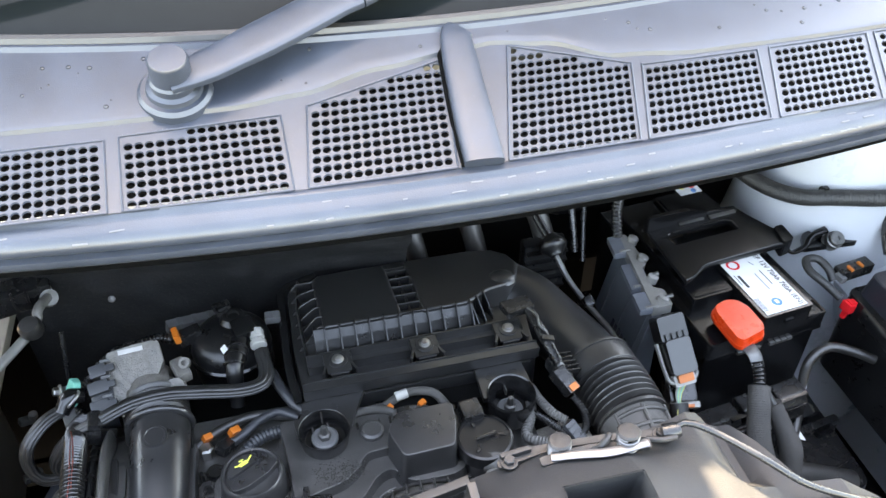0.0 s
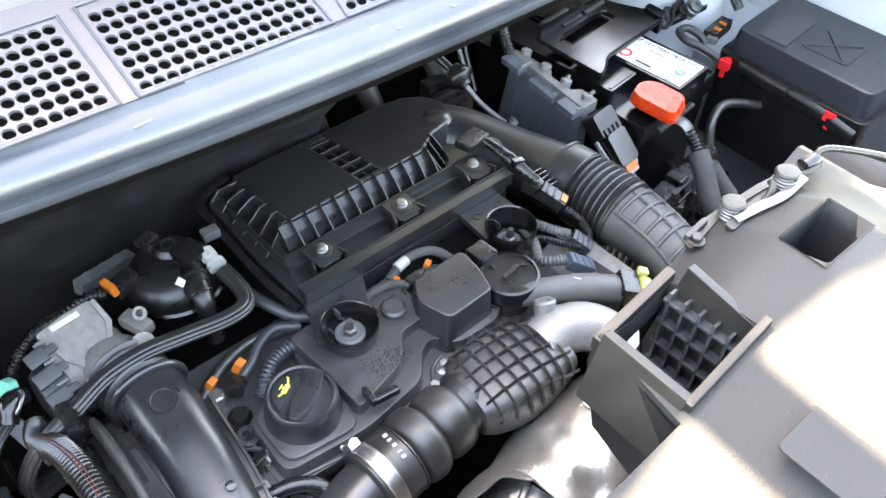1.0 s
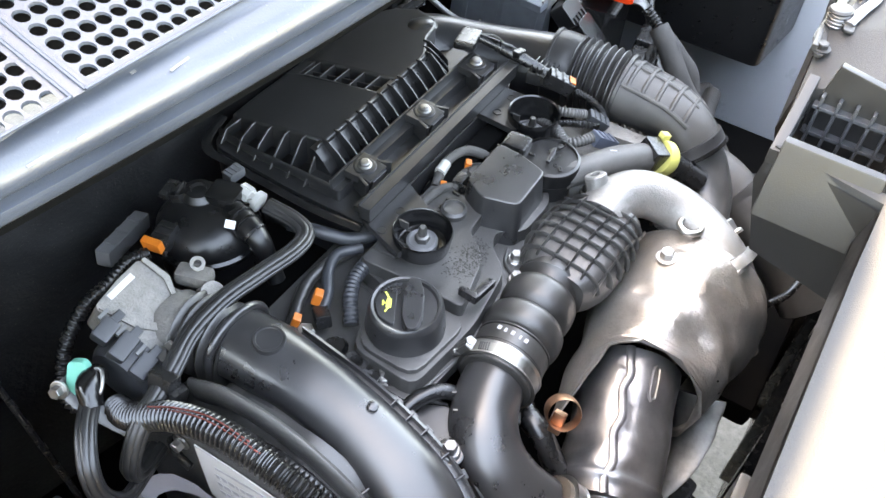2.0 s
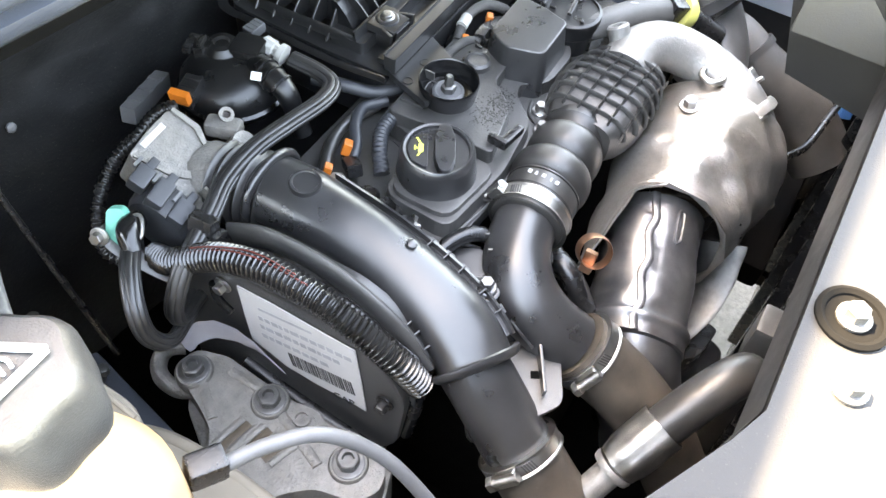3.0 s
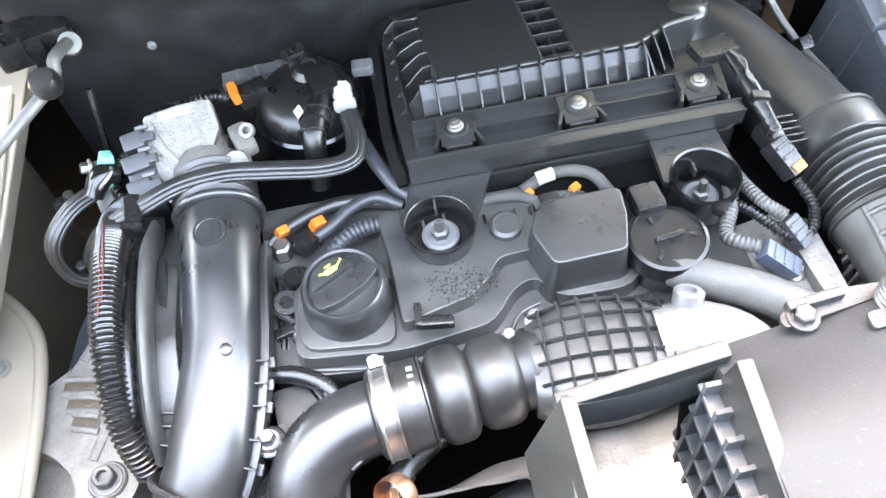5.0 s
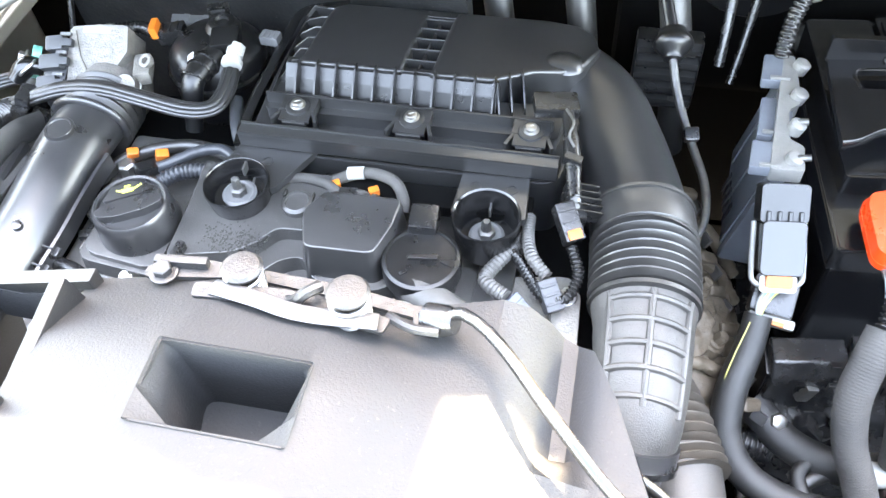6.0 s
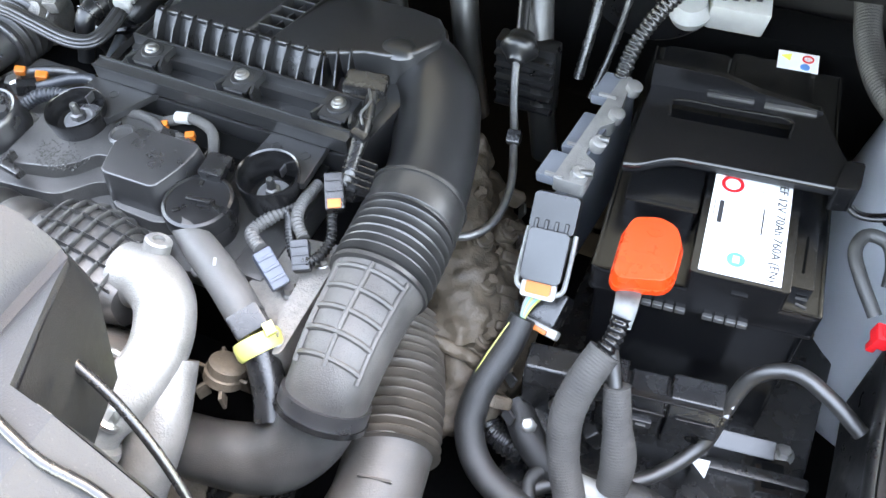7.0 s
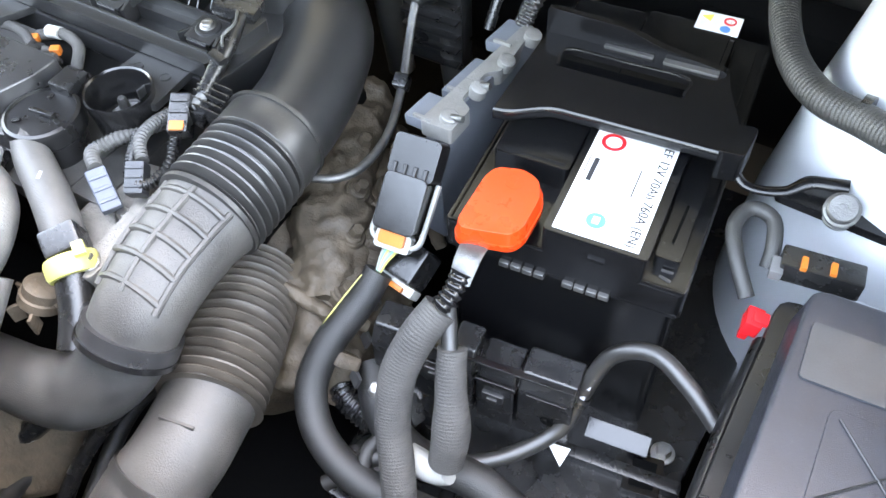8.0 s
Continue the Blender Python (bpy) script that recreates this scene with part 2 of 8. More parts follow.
def prism(pts, h0, h1, m=None, bev=0.002, seg=2, bm=None, inset=0.0):
    """A flat outline (x, y) drawn up from h0 to h1, in the space of m. inset: how far the top draws in."""
    b = bmesh.new()
    c = Vector((sum(p[0] for p in pts) / len(pts), sum(p[1] for p in pts) / len(pts), 0))
    low = [b.verts.new((x, y, h0)) for x, y in pts]
    top = []
    for x, y in pts:
        d = Vector((x, y, 0)) - c
        q = c + d * (1 - inset / max(1e-6, d.length))
        top.append(b.verts.new((q.x, q.y, h1)))
    n = len(pts)
    b.faces.new(low[::-1])
    b.faces.new(top)
    for i in range(n):
        b.faces.new((low[i], low[(i + 1) % n], top[(i + 1) % n], top[i]))
    bmesh.ops.recalc_face_normals(b, faces=b.faces[:])
    if bev:
        bevel(b, bev, seg)
    if m is not None:
        bmesh.ops.transform(b, matrix=m, verts=b.verts[:])
    return join(bm, b) if bm else b


def rounded(x0, y0, x1, y1, r, n=5):
    out = []
    for cx, cy, a0 in ((x1 - r, y1 - r, 0), (x0 + r, y1 - r, 90), (x0 + r, y0 + r, 180), (x1 - r, y0 + r, 270)):
        out += [(cx + r * math.cos(radians(a0 + 90 * i / n)), cy + r * math.sin(radians(a0 + 90 * i / n))) for i in range(n + 1)]
    return out


def soften(pts, r=0.006, n=3):
    """Rounds the corners of an outline."""
    out = []
    for i, p in enumerate(pts):
        a, b, c = Vector(pts[i - 1]).to_3d(), Vector(p).to_3d(), Vector(pts[(i + 1) % len(pts)]).to_3d()
        k = min(r, (a - b).length * 0.45, (c - b).length * 0.45)
        s, e = b + (a - b).normalized() * k, b + (c - b).normalized() * k
        for j in range(n + 1):
            t = j / n
            q = s * (1 - t) ** 2 + b * 2 * t * (1 - t) + e * t * t
            out.append((q.x, q.y))
    return out


ORIGIN = {}


def thing(name, label, category, loc, group="", kind=""):
    e = new(name)
    e.empty_display_size = 0.02
    e.location = loc
    ORIGIN[e.name] = Vector(loc)
    return tagged(e, label, category, group, kind)


def part(name, bm, material, parent=None, label="", angle=38, category="", kind="", group=""):
    me = bpy.data.meshes.new(name)
    bmesh.ops.recalc_face_normals(bm, faces=bm.faces[:])
    loc = None
    if parent is None and bm.verts:
        lo = [min(v.co[i] for v in bm.verts) for i in range(3)]
        hi = [max(v.co[i] for v in bm.verts) for i in range(3)]
        loc = Vector(((lo[0] + hi[0]) / 2, (lo[1] + hi[1]) / 2, lo[2]))
        bmesh.ops.translate(bm, vec=-loc, verts=bm.verts[:])
    bm.to_mesh(me)
    bm.free()
    me.materials.append(material)
    for p in me.polygons:
        p.use_smooth = True
    me.set_sharp_from_angle(angle=radians(angle))
    ob = new(name, me)
    ob.modifiers.new("even_normals", "WEIGHTED_NORMAL").keep_sharp = True
    if loc is not None:
        ob.location = loc
    if parent is not None:
        ob.parent = parent
        if parent.name in ORIGIN:
            ob.matrix_parent_inverse = Matrix.Translation(-ORIGIN[parent.name])
    return tagged(ob, label, category, group, kind)


def lump(bm, amount, size):
    """Uneven, dirt-caked surface: every vertex moved along its normal."""
    bm.normal_update()
    for v in bm.verts:
        v.co += v.normal * amount * (noise.noise(v.co * size) + 0.6 * noise.noise(v.co * size * 2.7))
    return bm


def bolt_mesh(p, axis=(0, 0, 1), r=0.006, h=0.006, bm=None, torx=False):
    bm = bm or bmesh.new()
    turned([(r * 1.5, 0), (r * 1.5, h * 0.2), (r * 1.3, h * 0.3)], p, axis, 18, bm)
    q = Vector(p) + Vector(axis).normalized() * h * 0.28
    if torx:
        turned([(r, 0), (r, h * 0.75), (r * 0.86, h * 0.85), (r * 0.55, h * 0.85), (r * 0.5, h * 0.4)], q, axis, 18, bm, 6, 0.04)
    else:
        turned([(r, 0), (r, h * 0.7), (r * 0.85, h * 0.82)], q, axis, 6, bm)
    return bm


def clamp(parent, p, axis, r, w=0.009, label="worm-drive steel hose clamp", screw=(0, 0, 1)):
    """A steel band round a hose, with turned-up edges, a threaded stretch and its screw housing."""
    ax = Vector(axis).normalized()
    c = Vector(p)
    h = w / 2
    band = part("hose_clamp", turned([(r, -h), (r + 0.0024, -h), (r + 0.0022, -h * 0.82), (r + 0.0012, -h * 0.66), (r + 0.0014, 0), (r + 0.0012, h * 0.66), (r + 0.0022, h * 0.82), (r + 0.0024, h), (r, h)], c, ax, 40), STEEL, parent, label)
    s = Vector(screw)
    s = (s - ax * s.dot(ax)).normalized()
    t = ax.cross(s)
    q = c + s * (r + 0.0048)
    rot = Matrix((t, ax, s)).transposed().to_4x4()
    rot.translation = q
    part("screw_housing", prism(rounded(-0.010, -w * 0.42, 0.008, w * 0.42, 0.002), -0.004, 0.0022, rot, bev=0.0015), STEEL, band)
    part("clamp_screw", join(sweep([q - t * 0.011 + s * 0.001, q + t * 0.009 + s * 0.001], 0.0036, 12, 0.002), turned([(0.0062, 0), (0.0062, 0.0045), (0.0052, 0.0055), (0.0018, 0.0055), (0.0018, 0.0035)], q + t * 0.009 + s * 0.001, t, 6)), STEEL, band, "slotted hexagon screw")
    rot.translation = c + s * (r + 0.0014)
    slots = bmesh.new()
    for k in range(16):
        sub = block((0, 0, 0), (0.0011, w * 0.6, 0.0012), (0, 0, 14), 0)
        spin = Matrix.Translation(c) @ Matrix.Rotation((0.40 + 0.062 * k) if k < 11 else -(0.45 + 0.062 * (k - 11)), 4, ax) @ Matrix.Translation(-c)
        sub.transform(spin @ rot)
        join(slots, sub)
    part("band_thread", slots, DARKSTEEL, band, kind="stuff")
    return band


def words(text, size, m, material, parent, thick=0.0002):
    cu = bpy.data.curves.new("lettering", "FONT")
    cu.body, cu.size, cu.extrude = text, size, thick
    tmp = new("lettering_tmp", cu)
    me = bpy.data.meshes.new_from_object(tmp.evaluated_get(bpy.context.evaluated_depsgraph_get()))
    bpy.data.objects.remove(tmp)
    me.transform(m)
    me.materials.clear()
    me.materials.append(material)
    ob = new("lettering", me)
    ob.parent = parent
    if parent.name in ORIGIN:
        ob.matrix_parent_inverse = Matrix.Translation(-ORIGIN[parent.name])
    return ob


# ---- ground and car body ----
g = bmesh.new()
bmesh.ops.create_grid(g, x_segments=4, y_segments=4, size=400)
tagged(part("ground", g, ASPHALT), "pale gravelly asphalt under the van", "ground", kind="structure")

# Added near-black sheets that stand in for the shade below the engine.
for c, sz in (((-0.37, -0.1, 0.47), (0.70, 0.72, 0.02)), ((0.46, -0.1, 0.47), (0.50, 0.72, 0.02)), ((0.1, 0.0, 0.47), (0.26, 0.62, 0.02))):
    tagged(part("floor_shade_sheet", block(c, sz, bev=0), SHADE_BLACK), "near-black sheet standing in for shade below the engine", "undertray", kind="structure")

# firewall: a black insulation blanket, hung from under the cowl
b = bmesh.new()
rows = []
for z, y in ((1.168, 0.032), (1.10, 0.072), (1.03, 0.115), (0.965, 0.166), (0.93, 0.194), (0.90, 0.206), (0.82, 0.214), (0.70, 0.218), (0.50, 0.22)):
    row = []
    for i in range(40):
        left = -0.70 if z > 1.05 else (-0.52 if z > 0.93 else -0.47)
        x = left + (0.015 - left) * i / 39
        bulge = 0.006 * noise.noise(Vector((x * 9, z * 9, 0))) + 0.003 * noise.noise(Vector((x * 31, z * 31, 4))) - 0.15 * (x + 0.26) * (z < 0.99)
        row.append(b.verts.new((x, y + bulge, z)))
    rows.append(row)
for r0, r1 in zip(rows, rows[1:]):
    for i in range(39):
        b.faces.new((r0[i], r0[i + 1], r1[i + 1], r1[i]))
res = bmesh.ops.extrude_face_region(b, geom=b.faces[:])
bmesh.ops.translate(b, vec=(0, 0.02, 0), verts=[v for v in res["geom"] if isinstance(v, bmesh.types.BMVert)])
part("wall_insulation", b, DARK, None, "black felt insulation blanket speckled with dust", kind="structure", category="firewall")
part("trim_fastener", turned([(0.0045, 0), (0.0045, 0.002), (0.002, 0.004)], (-0.345, 0.206, 0.878), (0, -1, 0.2), 10), GREYPL, None, "grey plastic stud fastener on the firewall blanket", category="fastener", kind="structure")
tagged(part("wall_bulkhead_west", block((-0.10, 0.36, 1.07), (0.42, 0.03, 0.40), bev=0.004), BEIGE), "dusty painted bulkhead behind the engine", "bulkhead", kind="structure")
# Dark brown here carries the shade behind the battery.
tagged(part("wall_bulkhead_east", block((0.42, 0.372, 0.85), (0.62, 0.03, 0.9), bev=0.004), SHADED_BEIGE), "bulkhead behind the battery, its shade put into dark brown", "bulkhead", kind="structure")
tagged(part("wall_wing_east", block((0.72, -0.1, 0.75), (0.03, 0.95, 0.62), bev=0.01), PAINT), "white painted inner wing", "inner wing", kind="structure")
tagged(part("wall_wing_west", block((-0.72, -0.1, 0.75), (0.03, 0.95, 0.62), bev=0.01), BEIGE), "dusty painted inner wing", "inner wing", kind="structure")

# Near-black slabs: the shade behind the engine is put into their colour.
tagged(part("wall_bulkhead_low", block((-0.2, 0.345, 0.74), (1.1, 0.03, 0.60), bev=0.004), SHADE_BLACK), "lower bulkhead with its shade put into near-black", "bulkhead", kind="structure")
tagged(part("wall_bulkhead_foot", block((0.0, 0.345, 0.285), (1.5, 0.03, 0.35), bev=0.004), SHADE_BLACK), "near-black slab added below the bulkhead in place of shade", "bulkhead", kind="structure")

# bonnet held open above the windscreen, unseen; top edge stepped to shape its shadow
b = prism(soften([(-0.74, 0.0), (0.74, 0.0), (0.74, 0.95), (0.178, 0.95), (0.176, 0.705), (0.137, 0.735), (0.135, 0.85), (0.094, 0.857), (0.07, 0.859), (-0.03, 0.813), (-0.076, 0.80), (-0.078, 0.775), (-0.70, 0.775), (-0.74, 0.76)], 0.002), 0.0, 0.02, pose(0, 0.22, 1.32, 80, 0, 0), bev=0.004)
hood = thing("bonnet", "unseen white bonnet with dark felt liner, edge cut to shape shadows", "bonnet", (0, 0.22, 1.32))
part("skin", b, PAINT, hood)
# Added strips, out of view, that cast two shadow bands on the front panel.
for xa, xb, ya, yb in ((-0.078, -0.029, 0.79, 1.25), (0.111, 0.135, 0.83, 1.25)):
    part("shadow_caster", prism(rounded(xa, ya, xb, yb, 0.004), 0.004, 0.016, pose(0, 0.22, 1.32, 80, 0, 0), bev=0.002), PAINT, hood)
# Out of view; dark to cut bounce light and reflections.
part("liner", prism(rounded(-0.66, 0.05, 0.66, 0.69, 0.05), 0.021, 0.03, pose(0, 0.22, 1.32, 80, 0, 0), bev=0.003), DARK, hood, "dark felt liner")


# ---- cowl ----
def bow(x):
    return 0.17 * (x - 0.04) ** 2 - 0.013


def cowl_z(y):
    return 1.213 + 0.33 * (y + 0.064)


def flat_bow(x):
    return 0.075 * (x - 0.02) ** 2 - 0.013


def cowl_at(x, y, up=0.0):
    return Vector((x, y + flat_bow(x), cowl_z(y) + up))


cowl = thing("cowl", "weathered grey plastic cowl with round-hole grilles and rolled lip", "cowl", (0.0, -0.05, 1.15))


def strip(profile, xs, thick=None):
    """A surface with the same section at every x, following the cowl's bow."""
    bm = bmesh.new()
    cols = [[bm.verts.new((x, y + bow(x), z)) for y, z in profile] for x in xs]
    for a, c in zip(cols, cols[1:]):
        for k in range(len(profile) - 1):
            bm.faces.new((a[k], a[k + 1], c[k + 1], c[k]))
    return bm


XS = [-0.76 + 1.54 * i / 60 for i in range(61)]
lip = [(-0.04, 1.171), (-0.082, 1.169), (-0.092, 1.171), (-0.0965, 1.176), (-0.096, 1.181), (-0.0905, 1.1825), (-0.0895, 1.184), (-0.0945, 1.186),
       (-0.0975, 1.190), (-0.0965, 1.196), (-0.091, 1.2015), (-0.084, 1.2035), (-0.0815, 1.206), (-0.079, 1.2085)]
part("front_lip", strip(lip, XS), COWL, cowl, angle=60)
bm = bmesh.new()
edge = [(bm.verts.new((x, -0.079 + bow(x), 1.2085)), bm.verts.new((x, -0.0713 + flat_bow(x), 1.2102)), bm.verts.new((x, -0.060 + flat_bow(x), 1.2065))) for x in XS]
for a, c in zip(edge, edge[1:]):
    bm.faces.new((a[0], a[1], c[1], c[0]))
    bm.faces.new((a[1], a[2], c[2], c[1]))
part("lower_edge", bm, COWL, cowl)
GRILLES = [(-0.50, -0.39, -0.012, -0.012, 0.0), (-0.376, -0.262, -0.009, -0.008, 0.0), (-0.244, -0.124, -0.006, -0.002, 0.0), (-0.106, 0.006, 0.004, 0.037, 0.01),
           (0.056, 0.165, 0.043, 0.006, 0.02), (0.180, 0.290, 0.003, 0.001, 0.022), (0.306, 0.406, 0.001, 0.0, 0.025), (0.422, 0.53, 0.0, 0.0, 0.025), (0.546, 0.65, 0.0, 0.0, 0.025)]
Y0 = -0.0715


def grille_mesh(x0, x1, ta, tb, lean):
    bm = bmesh.new()
    px, py = 0.0081, 0.0088
    top = max(ta, tb)
    nx, ny = round((x1 - x0 - 0.006) / px), round((top - Y0 - 0.004) / py)
    bx, by = (x1 - x0 - nx * px) / 2, (top - Y0 - ny * py) / 2

    def at(x, y, up=0.0):
        return cowl_at(x + lean * (y - Y0) / 0.07, y, up)

    def quad(a, c, d, e):
        bm.faces.new([bm.verts.new(at(*p)) for p in (a, c, d, e)])
    quad((x0, Y0), (x1, Y0), (x1, Y0 + by), (x0, Y0 + by))
    quad((x0, top - by), (x1, top - by), (x1, top), (x0, top))
    quad((x0, Y0 + by), (x0 + bx, Y0 + by), (x0 + bx, top - by), (x0, top - by))
    quad((x1 - bx, Y0 + by), (x1, Y0 + by), (x1, top - by), (x1 - bx, top - by))
    N = 12
    for i in range(nx):
        for j in range(ny):
            cx, cy = x0 + bx + (i + 0.5) * px, Y0 + by + (j + 0.5) * py
            lim = ta + (tb - ta) * (cx - x0) / (x1 - x0)
            if cy + 0.003 > lim:
                quad((cx - px / 2, cy - py / 2), (cx + px / 2, cy - py / 2), (cx + px / 2, cy + py / 2), (cx - px / 2, cy + py / 2))
                continue
            outer, rim, low = [], [], []
            for k in range(N):
                a = 2 * math.pi * (k + 0.5) / N
                c, s = math.cos(a), math.sin(a)
                q = 1 / max(abs(c), abs(s))
                outer.append(bm.verts.new(at(cx + c * q * px / 2, cy + s * q * py / 2)))
                rim.append(bm.verts.new(at(cx + c * 0.0036, cy + s * 0.0036)))
                low.append(bm.verts.new(at(cx + c * 0.0035, cy + s * 0.0035, -0.0015)))
            for k in range(N):
                l = (k + 1) % N
                bm.faces.new((outer[k], outer[l], rim[l], rim[k]))
                bm.faces.new((rim[k], rim[l], low[l], low[k]))
    return bm


for x0, x1, ta, tb, lean in GRILLES:
    x0, x1, ta, tb = x0 - 0.0035, x1 + 0.0035, ta + 0.003, tb + 0.003
    part("grille", grille_mesh(x0, x1, ta, tb, lean), COWL, cowl, angle=50)
    top = max(ta, tb)
    # raised thin border round each grille
    rim = [(x0, Y0), (x1, Y0), (x1 + lean * (tb - Y0) / 0.07, tb), (x0 + lean * (ta - Y0) / 0.07, ta)]
    bm = bmesh.new()
    for k in range(4):
        p, q = rim[k], rim[(k + 1) % 4]
        sweep([cowl_at(*p, 0.0006), cowl_at((p[0] + q[0]) / 2, (p[1] + q[1]) / 2, 0.0006), cowl_at(*q, 0.0006)], 0.0009, 6, 0.02, bm=bm)
    part("grille_border", bm, COWL, cowl)


def step_y(x):
    knots = [(-0.8, 0.012), (-0.25, 0.010), (-0.156, 0.012), (-0.105, 0.018), (-0.03, 0.036), (0.034, 0.045), (0.071, 0.050), (0.116, 0.043), (0.184, 0.018), (0.265, 0.010), (0.437, 0.007), (0.8, 0.007)]
    for (a, ya), (c, yc) in zip(knots, knots[1:]):
        if x <= c:
            t = (x - a) / (c - a)
            t = t * t * (3 - 2 * t)
            return ya + (yc - ya) * t
    return 0.007


def rear_y(x):
    return 0.070 + 0.14 * (x - 0.08) ** 2


# plain bars between the grilles, and the field above them
bounds = [(-0.76, GRILLES[0][0], 0, 0)]
for g0, g1 in zip(GRILLES, GRILLES[1:]):
    bounds.append((g0[1], g1[0], g0[4], g1[4]))
bounds.append((GRILLES[-1][1], 0.78, 0.025, 0.025))
bm = bmesh.new()
for a, c, la, lc in bounds:
    hi = 0.05
    bm.faces.new([bm.verts.new(cowl_at(*p)) for p in ((a, Y0), (c, Y0), (c + lc * (hi - Y0) / 0.07, hi), (a + la * (hi - Y0) / 0.07, hi))])
for x0, x1, ta, tb, lean in GRILLES:
    top = max(ta, tb)
    bm.faces.new([bm.verts.new(cowl_at(*p)) for p in ((x0 + lean * (top - Y0) / 0.07, top), (x1 + lean * (top - Y0) / 0.07, top), (x1 + lean * (0.052 - Y0) / 0.07, 0.052), (x0 + lean * (0.052 - Y0) / 0.07, 0.052))])
part("grille_frame", bm, COWL, cowl)
bm = bmesh.new()
XF = [-0.76 + 1.54 * i / 150 for i in range(151)]
cols = [[bm.verts.new(cowl_at(x, step_y(x) - 0.001, 0.0)), bm.verts.new(cowl_at(x, step_y(x), 0.0035)), bm.verts.new(cowl_at(x, step_y(x) + 0.003, 0.0045))]
        + [bm.verts.new(cowl_at(x, step_y(x) + 0.003 + (rear_y(x) - 0.008 - step_y(x)) * k / 4, 0.0045)) for k in range(1, 5)]
        + [bm.verts.new(cowl_at(x, rear_y(x) - 0.003, 0.008)), bm.verts.new(cowl_at(x, rear_y(x), 0.0075)), bm.verts.new(cowl_at(x, rear_y(x) + 0.003, -0.004))] for x in XF]
for a, c in zip(cols, cols[1:]):
    for k in range(len(a) - 1):
        bm.faces.new((a[k], a[k + 1], c[k + 1], c[k]))
part("upper_plate", bm, COWL, cowl)
# joint strip between the halves
bm = sweep([cowl_at(0.031, -0.074, 0.004), cowl_at(0.034, -0.02, 0.006), cowl_at(0.040, 0.05, 0.008), cowl_at(0.046, 0.062, 0.006)], [0.0165, 0.0165, 0.0155, 0.0135], 28, 0.006, squash=(0.36, 1.0), up=(0, -0.31, 0.95), section=lambda a: (abs(math.cos(a)) ** 3.5 + abs(math.sin(a)) ** 3.5) ** (-1 / 3.5))
part("joint_strip", bm, COWL, cowl)
bm = sweep([cowl_at(0.0165, -0.072, 0.001), cowl_at(0.019, -0.02, 0.001), cowl_at(0.026, 0.052, 0.002)], 0.004, 8, 0.02, squash=(0.6, 1))
part("joint_gap", bm, SHADE_BLACK, cowl, "dark gap beside the joint strip")
# Added near-black sheet, so the grille holes look into painted shade.
part("cowl_shade_sheet", strip([(-0.08, 1.156), (0.0, 1.165), (0.10, 1.20)], XS), SHADE_BLACK, cowl, "near-black sheet standing in for shade under the grilles")
bm = bmesh.new()
random.seed(5)
for i in range(70):
    x, y = random.uniform(-0.4, 0.5), random.uniform(0.02, 0.085)
    if step_y(x) + 0.006 < y < rear_y(x) - 0.012:
        r = random.uniform(0.0008, 0.0022)
        turned([(r, 0), (r * 0.9, r * 0.35), (r * 0.4, r * 0.55)], cowl_at(x, y, 0.0045), (0, -0.31, 0.95), 8, bm)
DROP = mat("water_drop", (0.03, 0.032, 0.035), 0.05, bump=0.0)
part("water_drop", bm, DROP, cowl, "scattered clear rain drops", kind="stuff")

part("rear_seal", sweep([cowl_at(x, rear_y(x) + 0.006, 0.006) for x in XS[::4]], 0.006, 8, 0.02), RUBBER, cowl, "black rubber seal at the foot of the glass")
random.seed(9)
bm = bmesh.new()
for i in range(60):
    x = random.uniform(-0.5, 0.6)
    k = random.choice((9, 10, 11))
    q = Vector((x, lip[k][0] + bow(x), lip[k][1] + 0.0003))
    block(q, (random.uniform(0.002, 0.012), 0.0012, 0.0004), (30, 0, random.uniform(-6, 6)), 0, bm=bm)
part("scuff_mark", bm, GREYPL, cowl, "scattered scuffs along the rolled lip", kind="stuff")
# windscreen and wiper
b = bmesh.new()
glass = [(b.verts.new(cowl_at(x, rear_y(x) + 0.003, -0.003)), b.verts.new((x * 0.98, 0.40 + 0.05 * x * x, 1.45)), b.verts.new((x * 0.95, 0.75 + 0.03 * x * x, 1.66))) for x in XS]
for a, c in zip(glass, glass[1:]):
    b.faces.new((a[0], a[1], c[1], c[0]))
    b.faces.new((a[1], a[2], c[2], c[1]))
res = bmesh.ops.extrude_face_region(b, geom=b.faces[:])
bmesh.ops.translate(b, vec=(0, 0.004, -0.006), verts=[v for v in res["geom"] if isinstance(v, bmesh.types.BMVert)])
part("window_windscreen", b, GLASS, None, "dark windscreen glass behind the cowl", category="windscreen", kind="structure")
wip = thing("wiper", "weathered grey metal windscreen wiper arm on its spindle", "wiper", (-0.2, 0.03, 1.24))
p = cowl_at(-0.2, 0.031, 0.004)
nv = (0, -0.31, 0.95)
part("spindle_base", turned([(0.030, -0.004), (0.030, 0.003), (0.027, 0.006), (0.023, 0.006), (0.022, 0.010), (0.0185, 0.012), (0.018, 0.018)], p, nv, 32), COWL, wip)
part("spindle_cap", turned([(0.0185, 0.010), (0.0185, 0.018), (0.0165, 0.020), (0.0160, 0.0375), (0.0145, 0.0395), (0.004, 0.040)], p, nv, 32), COWL, wip)
q = p + Vector(nv) * 0.02
